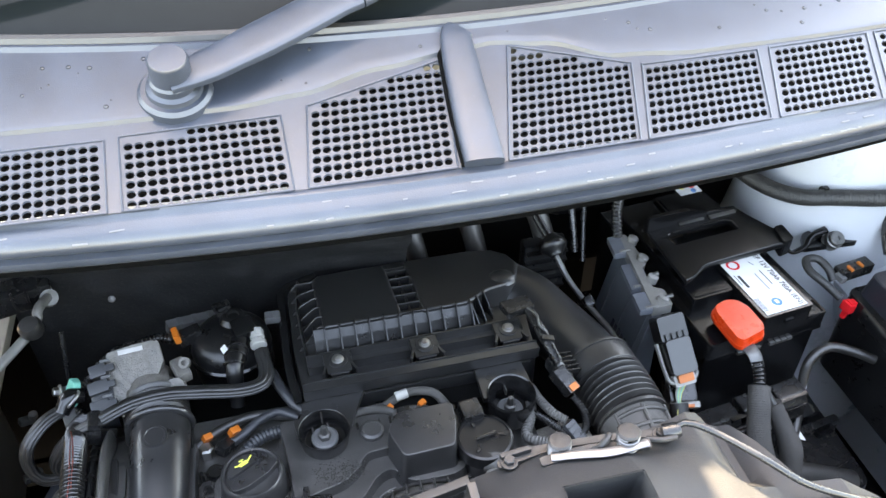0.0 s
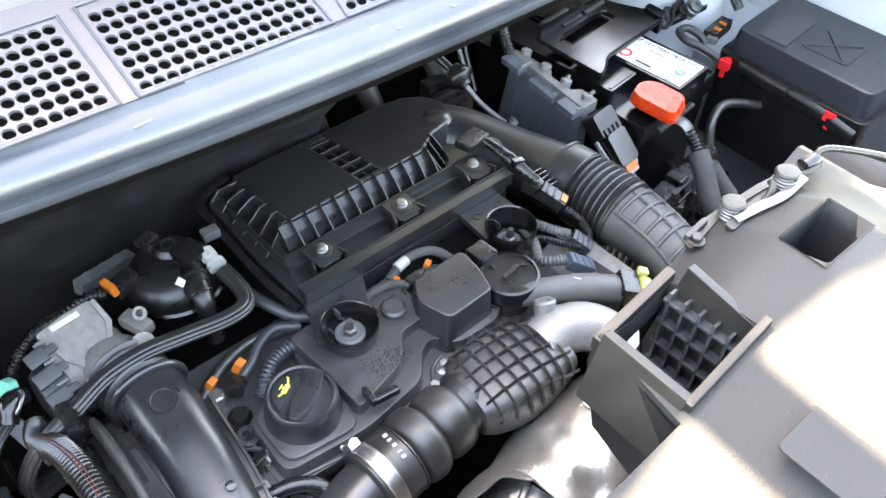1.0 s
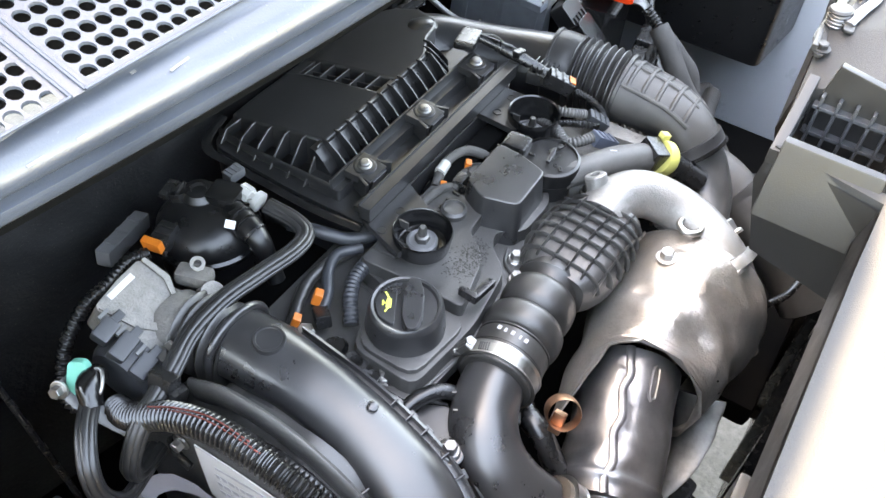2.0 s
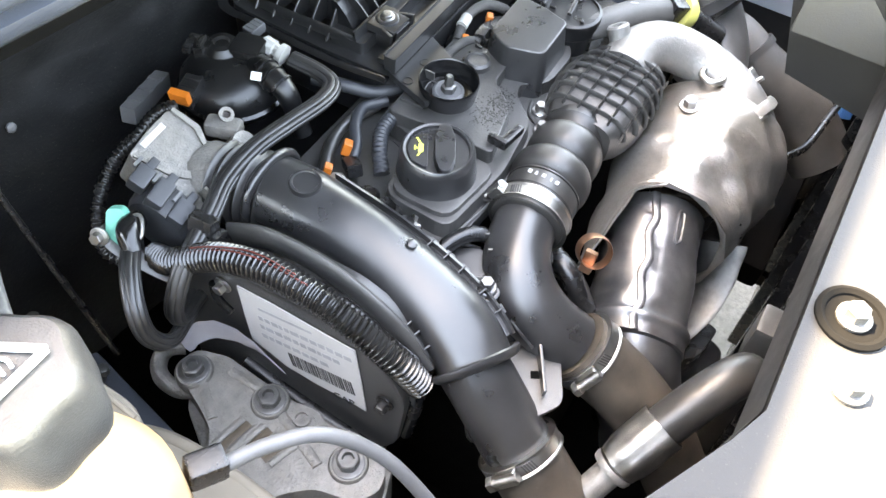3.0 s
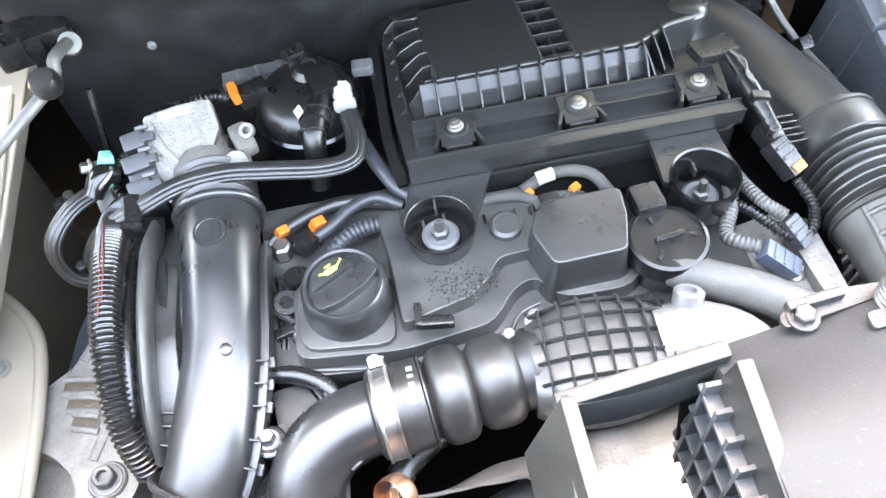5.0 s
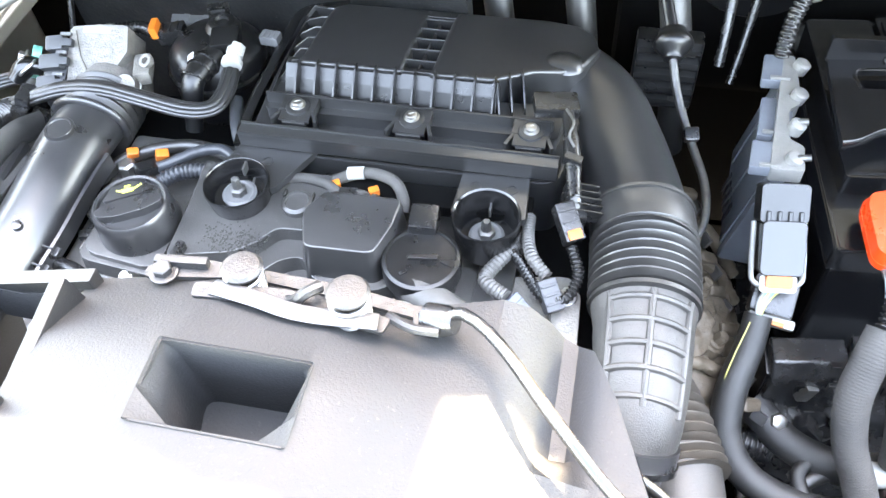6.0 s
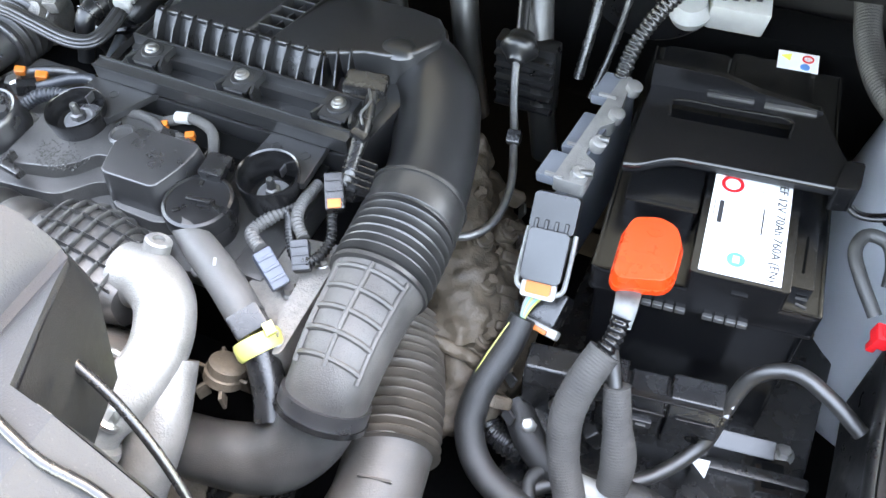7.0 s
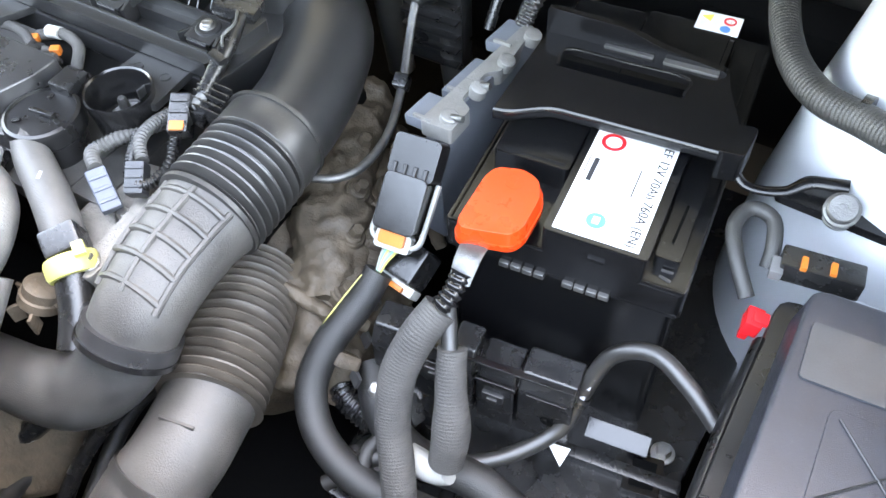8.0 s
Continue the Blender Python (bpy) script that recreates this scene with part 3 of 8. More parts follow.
arm = sweep([q + Vector((-0.004, -0.006, -0.001)), q + Vector((0.030, 0.004, 0.003)), q + Vector((0.085, 0.030, 0.012)), q + Vector((0.135, 0.052, 0.022)), q + Vector((0.160, 0.060, 0.026))],
            [0.014, 0.0165, 0.0185, 0.0185, 0.0165], 24, 0.005, squash=(0.30, 1.0), up=(0, -0.31, 0.95), section=lambda a: (abs(math.cos(a)) ** 4 + abs(math.sin(a)) ** 4) ** -0.25)
part("arm", arm, COWL, wip)
h = q + Vector((0.160, 0.060, 0.026))
part("hinge", join(block(h, (0.014, 0.026, 0.016), (0, -8, 22), 0.004), turned([(0.005, -0.015), (0.005, 0.0)], h + Vector((0, -0.002, 0)), (0.3, -0.9, 0), 12)), COWL, wip)
part("blade_arm", sweep([h, h + Vector((0.06, 0.022, 0.012)), h + Vector((0.2, 0.06, 0.032)), h + Vector((0.35, 0.1, 0.05))], 0.0165, 20, 0.02, squash=(0.34, 1.0), up=(0, -0.31, 0.95), section=lambda a: (abs(math.cos(a)) ** 4 + abs(math.sin(a)) ** 4) ** -0.25), COWL, wip)
part("blade", sweep([(-0.46, 0.125, 1.305), (-0.3, 0.135, 1.318), (-0.1, 0.175, 1.345), (0.3, 0.25, 1.39)], 0.007, 8, 0.03), RUBBER, wip, "black rubber wiper blade")


# ---- front cross panel over the radiator ----
def panel_back(x):
    knots = [(-0.78, -0.30), (-0.52, -0.325), (-0.455, -0.350), (-0.425, -0.366), (-0.40, -0.376), (-0.112, -0.376), (-0.104, -0.309), (-0.02, -0.303), (0.10, -0.295), (0.142, -0.291), (0.155, -0.297), (0.169, -0.328), (0.179, -0.358), (0.215, -0.363), (0.245, -0.367), (0.30, -0.385), (0.5, -0.45), (0.78, -0.47)]
    for (a, ya), (c, yc) in zip(knots, knots[1:]):
        if x <= c:
            return ya + (yc - ya) * (x - a) / (c - a)
    return -0.47


def panel_z(x, y):
    knots = [(-0.80, 1.096), (-0.16, 1.096), (-0.112, 1.106), (-0.099, 1.112), (-0.048, 1.134), (0.010, 1.146), (0.060, 1.145), (0.100, 1.130), (0.160, 1.110), (0.80, 1.110)]
    for (xa, za), (xb, zb) in zip(knots, knots[1:]):
        if x <= xb:
            z = za + (zb - za) * (x - xa) / (xb - xa)
            break
    if -0.104 < x < 0.115:
        z -= 0.5 * max(0.0, y + 0.344) * min(1.0, (x + 0.104) / 0.03, (0.115 - x) / 0.03)
    if x > 0.10:
        z -= min(0.09, 0.75 * max(0, x - 0.205))
        if y > -0.345:
            z -= 0.016 * math.exp(-((x - 0.146) / 0.010) ** 2)
    z -= 0.25 * max(0.0, -0.46 - y) ** 1.2
    return z


cross = thing("front_panel", "pale grey plastic radiator cover panel with an air scoop", "front panel", (0.0, -0.4, 1.05))
cuts = sorted({-0.099, -0.0475, -0.048, 0.008, 0.0125, 0.056, 0.062, -0.112, -0.104, 0.10, 0.13, 0.138, 0.144, 0.150, 0.156, 0.166, 0.18, 0.187, 0.205} | {round(-0.78 + 0.02 * i, 3) for i in range(79)})
levels = [-0.314, -0.327, -0.344, -0.357, -0.370, -0.374, -0.385, -0.40, -0.43, -0.46, -0.50, -0.55, -0.62, -0.70, -0.85]
bm = bmesh.new()
grid = []
for x in cuts:
    yb = panel_back(x)
    ys = [yb] + [min(yb, l) for l in levels]
    grid.append([bm.verts.new((x, y, panel_z(x, y))) for y in ys])
for (xa, a), (xc, c) in zip(zip(cuts, grid), zip(cuts[1:], grid[1:])):
    for k in range(len(a) - 1):
        if (a[k].co - a[k + 1].co).length < 1e-5 and (c[k].co - c[k + 1].co).length < 1e-5:
            continue
        ym = (a[k].co.y + a[k + 1].co.y) / 2
        xm = (xa + xc) / 2
        if (-0.099 < xm < -0.0475 and -0.370 < ym < -0.314) or (0.008 < xm < 0.062 and -0.374 < ym < -0.344):
            continue
        bm.faces.new((a[k], a[k + 1], c[k + 1], c[k]))
bmesh.ops.remove_doubles(bm, verts=bm.verts[:], dist=1e-5)
res = bmesh.ops.extrude_face_region(bm, geom=bm.faces[:])
bmesh.ops.translate(bm, vec=(0, 0, -0.022), verts=[v for v in res["geom"] if isinstance(v, bmesh.types.BMVert)])
part("top_cover", bm, PANEL, cross, angle=30)


SCOOP = mat("grey_scoop_plastic", (0.0058, 0.0061, 0.0068), 0.45, var=0.2, dust=0.3, dust_col=(0.012, 0.0118, 0.0115))


TO_XZ = Matrix(((1, 0, 0, 0), (0, 0, -1, 0), (0, 1, 0, 0), (0, 0, 0, 1)))
for y0, y1, deep in ((-0.376, -0.3705, 0.030), (-0.3135, -0.3065, 0.011)):
    top = -0.4 * max(0, y1 + 0.344)
    part("scoop_wall", prism([(-0.106, 1.1155 + top / 2 - deep), (-0.043, 1.1405 + top - deep), (-0.043, 1.1405 + top), (-0.106, 1.1155 + top / 2)], -y1, -y0, TO_XZ, bev=0.0012), SCOOP, cross, "grey plastic air scoop wall")
part("scoop_wall", prism([(-0.1185, 1.066), (-0.112, 1.066), (-0.0995, 1.1165), (-0.1055, 1.1165)], 0.3125, 0.372, TO_XZ, bev=0.0012), SCOOP, cross, "slanted grey plastic scoop wall")
part("scoop_wall", block((-0.0455, -0.342, 1.083), (0.006, 0.058, 0.106), (9, 0, 0), 0.0012), SCOOP, cross, "grey plastic air scoop wall")
bm = bmesh.new()
for i in range(5):
    block((-0.0510, -0.362 + 0.0105 * i, 1.082), (0.007, 0.0022, 0.075), bev=0.0005, bm=bm)
for i in range(4):
    block((-0.0510, -0.342, 1.054 + 0.019 * i), (0.007, 0.052, 0.0025), bev=0.0005, bm=bm)
part("scoop_lattice", bm, BLUEGREY, cross, "blue-grey lattice inside the scoop")
pocket = []
for f in range(7):
    k = f / 6
    z = 1.147 - 0.046 * k
    g = 0.004 * k
    if f == 0:
        pocket.append([(x, y, panel_z(x, y) + 0.0012) for x, y in soften([(0.0070, -0.3430), (0.0630, -0.3430), (0.0630, -0.362), (0.0630, -0.3750), (0.0070, -0.3750), (0.0070, -0.362)], 0.001, 3)])
        continue
    pocket.append([(x, y, z) for x, y in soften([(0.0075 + g, -0.3435), (0.0625 - g, -0.3435), (0.0575 - g, -0.368), (0.048 - g, -0.3745 + g * 0.4), (0.024 + g, -0.3745 + g * 0.4), (0.0125 + g, -0.368)], 0.006, 3)])
bm = loft([[Vector(p) for p in ring] for ring in pocket], False)
bm.faces.new([v for v in bm.verts][-len(pocket[0]):])
part("pocket_shell", bm, PANEL, cross, angle=50)
bm = bmesh.new()
edge = []
for i in range(80):
    x = -0.76 + 0.0129 * i
    y = panel_back(x)
    z = panel_z(x, y)
    edge.append((bm.verts.new((x, y + 0.0008, z - 0.004)), bm.verts.new((x, y + 0.004, z - 0.03)), bm.verts.new((x, y - 0.012, z - 0.085))))
for a, c in zip(edge, edge[1:]):
    if -0.108 < (a[0].co.x + c[0].co.x) / 2 < -0.045:
        continue
    bm.faces.new((a[0], a[1], c[1], c[0]))
    bm.faces.new((a[1], a[2], c[2], c[1]))
bmesh.ops.delete(bm, geom=[v for v in bm.verts if not v.link_faces], context="VERTS")
part("rear_skirt", bm, SCOOP, cross, "grey plastic rear skirt")
# Recess ring in near-black, its shade put into the colour.
part("bolt_recess", turned([(0.0165, 0), (0.0165, 0.0015), (0.0145, 0.0025), (0.0125, 0.0012), (0.012, -0.0005)], (-0.338, -0.3945, 1.0965), (0, 0, 1), 32), SHADE_BLACK, cross)
for p in ((-0.338, -0.3945, 1.097), (-0.373, -0.402, 1.0965)):
    part("panel_bolt", bolt_mesh(p, r=0.0052, h=0.007), ZINC, cross)
part("warning_label", prism(rounded(-0.1, -0.47, -0.03, -0.42, 0.004), 1.1265, 1.1275, bev=0.0002), PANEL, cross)
latch = thing("bonnet_latch", "bright zinc-plated bonnet latch with springs on the front panel", "latch", (0.03, -0.305, 1.11))
part("latch_plate", prism(soften([(-0.022, -0.308), (0.020, -0.302), (0.060, -0.305), (0.104, -0.311), (0.104, -0.306), (0.060, -0.299), (0.0, -0.296), (-0.022, -0.302)], 0.003), 1.124, 1.1265, bev=0.0006), LATCHZINC, latch)
part("upper_plate", prism(soften([(0.004, -0.318), (0.038, -0.316), (0.080, -0.322), (0.082, -0.315), (0.040, -0.309), (0.004, -0.311)], 0.002), 1.132, 1.134, bev=0.0005), LATCHZINC, latch)
for x, y, z in ((0.021, -0.306, 1.1225), (0.066, -0.314, 1.1285)):
    post = part("spring_post", turned([(0.0040, 0), (0.0040, 0.0135), (0.0078, 0.0137), (0.0082, 0.0150), (0.0070, 0.0162), (0.0030, 0.0166)], (x, y, z), (0, 0.1, 1), 24), LATCHZINC, latch, "steel post under a coil spring")
    coil = [(x + 0.0070 * math.cos(a * 0.7), y + 0.0070 * math.sin(a * 0.7) + 0.00003 * a, z + 0.0012 + 0.00028 * a) for a in range(43)]
    part("spring", sweep(coil, 0.0011, 8, 0.0016), DARKSTEEL, post, "dark coil spring")
part("lever", sweep([(0.012, -0.313, 1.1345), (0.030, -0.317, 1.137), (0.050, -0.321, 1.138), (0.078, -0.319, 1.1365)], 0.0030, 10, 0.003, squash=(0.4, 1.2)), DARKSTEEL, latch)
part("hook", sweep([(0.036, -0.309, 1.128), (0.044, -0.314, 1.134), (0.050, -0.313, 1.140), (0.054, -0.309, 1.139)], 0.0024, 8, 0.002), LATCHZINC, latch)
part("cable_anchor", sweep([(0.080, -0.313, 1.132), (0.090, -0.318, 1.134), (0.100, -0.318, 1.134)], 0.0020, 8, 0.003), LATCHZINC, latch)
part("guide_rail", block((-0.008, -0.300, 1.128), (0.022, 0.004, 0.005), (0, 0, 5), 0.001), LATCHZINC, latch)
for p in ((-0.014, -0.305, 1.1265), (0.094, -0.309, 1.1265)):
    part("latch_bolt", bolt_mesh(p, r=0.004, h=0.004), LATCHZINC, latch)
cab = thing("latch_cable", "grey sheathed bonnet release cable looping over the front panel", "cable", (0.1, -0.31, 1.1))
part("sheath", sweep([(0.098, -0.312, 1.132), (0.108, -0.312, 1.139), (0.123, -0.322, 1.138), (0.146, -0.346, 1.134), (0.172, -0.366, 1.122), (0.207, -0.377, 1.108), (0.240, -0.378, 1.09), (0.30, -0.40, 1.06), (0.4, -0.43, 1.02)], 0.0024, 10, 0.006), BLACK, cab)
part("second_sheath", sweep([(0.150, -0.325, 1.085), (0.158, -0.327, 1.078), (0.192, -0.334, 1.057), (0.224, -0.348, 1.02), (0.25, -0.37, 0.97), (0.27, -0.40, 0.9)], 0.0026, 10, 0.006), BLACK, cab)
part("cable_end", turned([(0.006, 0), (0.006, 0.008), (0.0045, 0.012)], (0.094, -0.311, 1.131), (1, -0.2, 0.3), 12), BLACK, cab, "black cable end fitting")

# radiator, fan shroud and lower front
rad = thing("radiator", "black radiator and fan shroud behind the front panel", "radiator", (0.0, -0.44, 0.35))
part("shroud", block((0.0, -0.445, 0.66), (1.2, 0.05, 0.62), bev=0.008), BLACK, rad)
for i in range(9):
    part("shroud_rib", block((-0.44 + 0.11 * i, -0.414, 0.7), (0.008, 0.018, 0.5), bev=0.002), BLACK, rad)
part("shroud_clip", block((-0.16, -0.402, 0.83), (0.03, 0.03, 0.05), bev=0.004), DUSTY, rad)
tagged(part("wall_bumper", block((0.0, -0.86, 0.6), (1.56, 0.03, 0.9), bev=0.01), PANEL), "pale front bumper skin", "bumper", kind="structure")


# ---- engine body ----
eng = thing("engine_block", "engine block filler below the covers, lower boxes painted as shade", "engine", (-0.05, 0.0, 0.4))
# Body and sump are filler boxes; the shade is put into their near-black.
part("block_body", block((-0.07, -0.03, 0.62), (0.50, 0.22, 0.44), bev=0.01), SHADE_BLACK, eng)
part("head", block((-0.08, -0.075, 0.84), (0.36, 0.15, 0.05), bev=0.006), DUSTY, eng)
part("sump_side", block((-0.08, -0.2, 0.55), (0.4, 0.14, 0.3), bev=0.02), SHADE_BLACK, eng)

# ---- cam cover ----
cam_cover = thing("cam_cover", "dusty black plastic cam cover with moulded steps and oil stains", "cam cover", (-0.1, -0.11, 0.86))
outline = soften([(-0.245, -0.155), (-0.085, -0.172), (-0.062, -0.150), (-0.045, -0.140), (0.0, -0.150), (0.03, -0.168), (0.07, -0.155), (0.072, -0.04), (-0.17, -0.04), (-0.175, -0.07), (-0.245, -0.085)], 0.012)
part("flange", prism(outline, 0.852, 0.866, bev=0.002), DUSTY, cam_cover)
band = soften([(-0.241, -0.150), (-0.165, -0.159), (-0.098, -0.152), (-0.076, -0.126), (-0.060, -0.120), (-0.046, -0.142), (0.002, -0.143), (0.020, -0.130), (0.020, -0.045), (-0.168, -0.045), (-0.172, -0.074), (-0.196, -0.078), (-0.238, -0.088)], 0.012)
part("front_band", prism(band, 0.864, 0.881, bev=0.004, seg=3, inset=0.002), DUSTY, cam_cover)
part("flange_bead", sweep([(-0.240, -0.151, 0.867), (-0.165, -0.162, 0.867), (-0.098, -0.158, 0.867), (-0.078, -0.140, 0.867), (-0.062, -0.134, 0.867)], 0.0016, 8, 0.004), DUSTY, cam_cover)
plate = soften([(-0.163, -0.146), (-0.112, -0.135), (-0.096, -0.124), (-0.083, -0.106), (-0.050, -0.104), (-0.048, -0.045), (-0.168, -0.045), (-0.165, -0.085)], 0.006)
part("main_plate", prism(plate, 0.878, 0.8935, bev=0.005, seg=4, inset=0.002), DUSTY, cam_cover)
raised = soften([(-0.068, -0.100), (-0.056, -0.138), (0.004, -0.137), (0.014, -0.105), (0.015, -0.074), (-0.054, -0.074)], 0.008)
part("raised_box", prism(raised, 0.862, 0.914, bev=0.006, seg=3, inset=0.006), SATIN, cam_cover)
part("neck_step", prism(soften([(-0.234, -0.146), (-0.167, -0.154), (-0.165, -0.084), (-0.196, -0.080), (-0.234, -0.092)], 0.014), 0.878, 0.886, bev=0.003), DUSTY, cam_cover)
for k in range(3):
    part("moulding_rib", block((-0.150 + 0.016 * k, -0.060, 0.894), (0.002, 0.022, 0.004), (0, 0, 4), 0.0006), DUSTY, cam_cover)
bm = block((-0.139, -0.150, 0.897), (0.026, 0.008, 0.008), (0, 0, -8), 0.002)
block((-0.150, -0.143, 0.897), (0.006, 0.018, 0.010), (0, 0, -4), 0.002, bm=bm)
part("hose_clip", bm, BLACK, cam_cover)
for x, y in ((-0.075, -0.082), (-0.02, -0.075)):
    part("port_boss", turned([(0.012, 0), (0.012, 0.006), (0.0095, 0.008), (0.0085, 0.006), (0.003, 0.006)], (x, y, 0.8925), (0, 0, 1), 24), DUSTY, cam_cover)
STAIN = mat("oil_stain", (0.012, 0.011, 0.010), 0.35, bump=0.5)
bm = bmesh.new()
random.seed(11)
for i in range(420):
    x, y = random.gauss(-0.112, 0.015), random.gauss(-0.123, 0.007)
    if y > -0.136 + 0.35 * max(0, x + 0.11) and -0.150 < x < -0.086:
        r = random.uniform(0.0003, 0.0012)
        turned([(r, 0), (r * 0.7, 0.0003)], (x, y, 0.8934), (0, 0, 1), 6, bm)
part("oil_stain", bm, STAIN, cam_cover, "cluster of black oil spots", kind="stuff")
for x, y in ((-0.069, -0.134 - 0.012), (-0.09, -0.158), (0.05, -0.16), (-0.235, -0.12)):
    part("cover_bolt", bolt_mesh((x, y, 0.866), r=0.005, h=0.009), STEEL, cam_cover, "steel cover bolt")

cap = thing("oil_filler_cap", "black plastic oil filler cap with a yellow oil-can symbol", "filler cap", (-0.2, -0.115, 0.885))
cx, cy = -0.197, -0.1135
part("cap_skirt", turned([(0.0325, 0.883), (0.0325, 0.889), (0.0315, 0.893), (0.0305, 0.906), (0.0295, 0.9105), (0.0275, 0.9125), (0.0255, 0.9118), (0.0245, 0.909), (0.010, 0.9085)], (cx, cy, 0), (0, 0, 1), 48), SATIN, cap)
part("neck", turned([(0.030, 0.868), (0.030, 0.884)], (cx, cy, 0), (0, 0, 1), 32), BLACK, cap)
bar = prism(soften([(-0.027, -0.004), (-0.012, -0.0095), (0.012, -0.0095), (0.027, -0.004), (0.027, 0.004), (0.012, 0.0095), (-0.012, 0.0095), (-0.027, 0.004)], 0.006, 4), 0.9, 0.9155, pose(cx + 0.002, cy - 0.005, 0, 0, 0, 30), bev=0.003, seg=3, inset=0.002)
part("grip_bar", bar, SATIN, cap)
part("symbol_shelf", prism(soften([(-0.021, 0.008), (0.017, 0.008), (0.013, 0.019), (0.0, 0.0245), (-0.013, 0.021)], 0.004), 0.904, 0.9118, pose(cx, cy, 0, 0, 0, 30), bev=0.001), SATIN, cap)
bm = bmesh.new()
m = pose(cx - 0.007, cy + 0.0115, 0.0017, 0, 0, 28)
for u, v, w, hgt, rot in ((0, 0, 0.011, 0.005, 0), (-0.008, 0.0015, 0.006, 0.0016, -25), (0.0085, 0.0018, 0.007, 0.0016, 30), (0.0, 0.004, 0.0015, 0.004, 0), (0.0, 0.0058, 0.006, 0.0014, 0), (0.013, 0.0045, 0.0012, 0.0022, 0)):
    bb = block((u * 0.8, v * 0.8, 0.9102), (w * 0.8, hgt * 0.8, 0.0008), (0, 0, rot), 0)
    bmesh.ops.transform(bb, matrix=m, verts=bb.verts[:])
    join(bm, bb)
part("oil_symbol", bm, LIME, cap, "yellow oil-can symbol")

sep = thing("oil_separator", "round black plastic crankcase vent housing", "vent housing", (0.033, -0.122, 0.87))
part("housing", turned([(0.024, 0.866), (0.026, 0.885), (0.0295, 0.889), (0.0295, 0.900), (0.0285, 0.903), (0.026, 0.904), (0.0255, 0.902), (0.004, 0.902)], (0.033, -0.122, 0), (0, 0, 1), 36), LID, sep)
bm = block((0.034, -0.122, 0.904), (0.022, 0.004, 0.003), (0, 0, 8), 0.001)
for a in range(3):
    block((0.033 + 0.018 * math.cos(a * 2.1 + 2), -0.122 + 0.018 * math.sin(a * 2.1 + 2), 0.903), (0.006, 0.003, 0.002), (0, 0, a * 120 + 100), 0.0005, bm=bm)
part("moulded_mark", bm, BLACK, sep)
part("clip", block((0.028, -0.088, 0.902), (0.022, 0.024, 0.016), (0, 0, 4), 0.003), BLACK, sep)
part("foot", block((0.010, -0.158, 0.872), (0.014, 0.016, 0.02), (0, 0, 10), 0.003), BLACK, sep)

# ---- air box ----
box = thing("air_box", "black plastic air filter box with ribbed lid and three screws", "air box", (0.0, 0.04, 0.80))
base = soften([(-0.137, -0.034), (0.122, -0.034), (0.13, 0.03), (0.142, 0.10), (0.128, 0.150), (0.09, 0.160), (-0.09, 0.160), (-0.136, 0.148), (-0.140, 0.05)], 0.016, 4)
part("base", prism(base, 0.80, 0.899, bev=0.004, inset=-0.0), AIRBOX, box)


def lid_z(y):
    return 0.9365 - 0.205 * max(0.0, y - 0.036) - 1.1 * max(0.0, y - 0.125) ** 1.5


def slab(pts, drop=0.0, low=0.896, bev=0.004):
    """A plate whose top follows the lid's slope."""
    b = bmesh.new()
    lo = [b.verts.new((x, y, low)) for x, y in pts]
    hi = [b.verts.new((x, y, lid_z(y) - drop)) for x, y in pts]
    n = len(pts)
    b.faces.new(lo[::-1])
    top_face = b.faces.new(hi)
    for i in range(n):
        b.faces.new((lo[i], lo[(i + 1) % n], hi[(i + 1) % n], hi[i]))
    bmesh.ops.recalc_face_normals(b, faces=b.faces[:])
    bevel(b, bev, 4, [top_face])
    return b


lid = part("lid", slab([(-0.104, 0.037), (-0.0165, 0.037), (-0.0165, 0.070), (-0.0165, 0.100), (-0.0165, 0.125), (-0.0165, 0.142), (-0.0165, 0.156), (-0.060, 0.157), (-0.098, 0.154), (-0.106, 0.142), (-0.106, 0.120), (-0.105, 0.095), (-0.104, 0.066)]), AIRBOX, box, "grained black lid", angle=50)
part("lid_half", slab([(0.0075, 0.037), (0.058, 0.037), (0.074, 0.046), (0.090, 0.056), (0.112, 0.060), (0.130, 0.075), (0.140, 0.100), (0.134, 0.126), (0.120, 0.146), (0.090, 0.156), (0.050, 0.157), (0.0075, 0.156), (0.0075, 0.142), (0.0075, 0.125), (0.0075, 0.100), (0.0075, 0.070)]), AIRBOX, lid, angle=50)
part("centre_trench", slab([(-0.020, 0.030), (0.011, 0.030), (0.011, 0.070), (0.011, 0.10), (0.011, 0.125), (0.011, 0.150), (-0.020, 0.150), (-0.020, 0.125), (-0.020, 0.10), (-0.020, 0.070)], 0.013, bev=0.001), AIRBOX, lid)
part("trench_end", slab([(-0.018, 0.138), (0.009, 0.138), (0.009, 0.156), (-0.018, 0.156)], 0.0005, bev=0.002), AIRBOX, lid)
for i in range(6):
    y = 0.039 + 0.0185 * i
    part("centre_rib", slab([(-0.018, y - 0.001), (0.009, y - 0.001), (0.009, y + 0.001), (-0.018, y + 0.001)], 0.0008, bev=0.0006), AIRBOX, lid)
part("centre_rib", slab([(-0.0055, 0.038), (-0.0037, 0.038), (-0.0037, 0.085), (-0.0037, 0.138), (-0.0055, 0.138), (-0.0055, 0.085)], 0.0045, bev=0.0005), AIRBOX, lid)
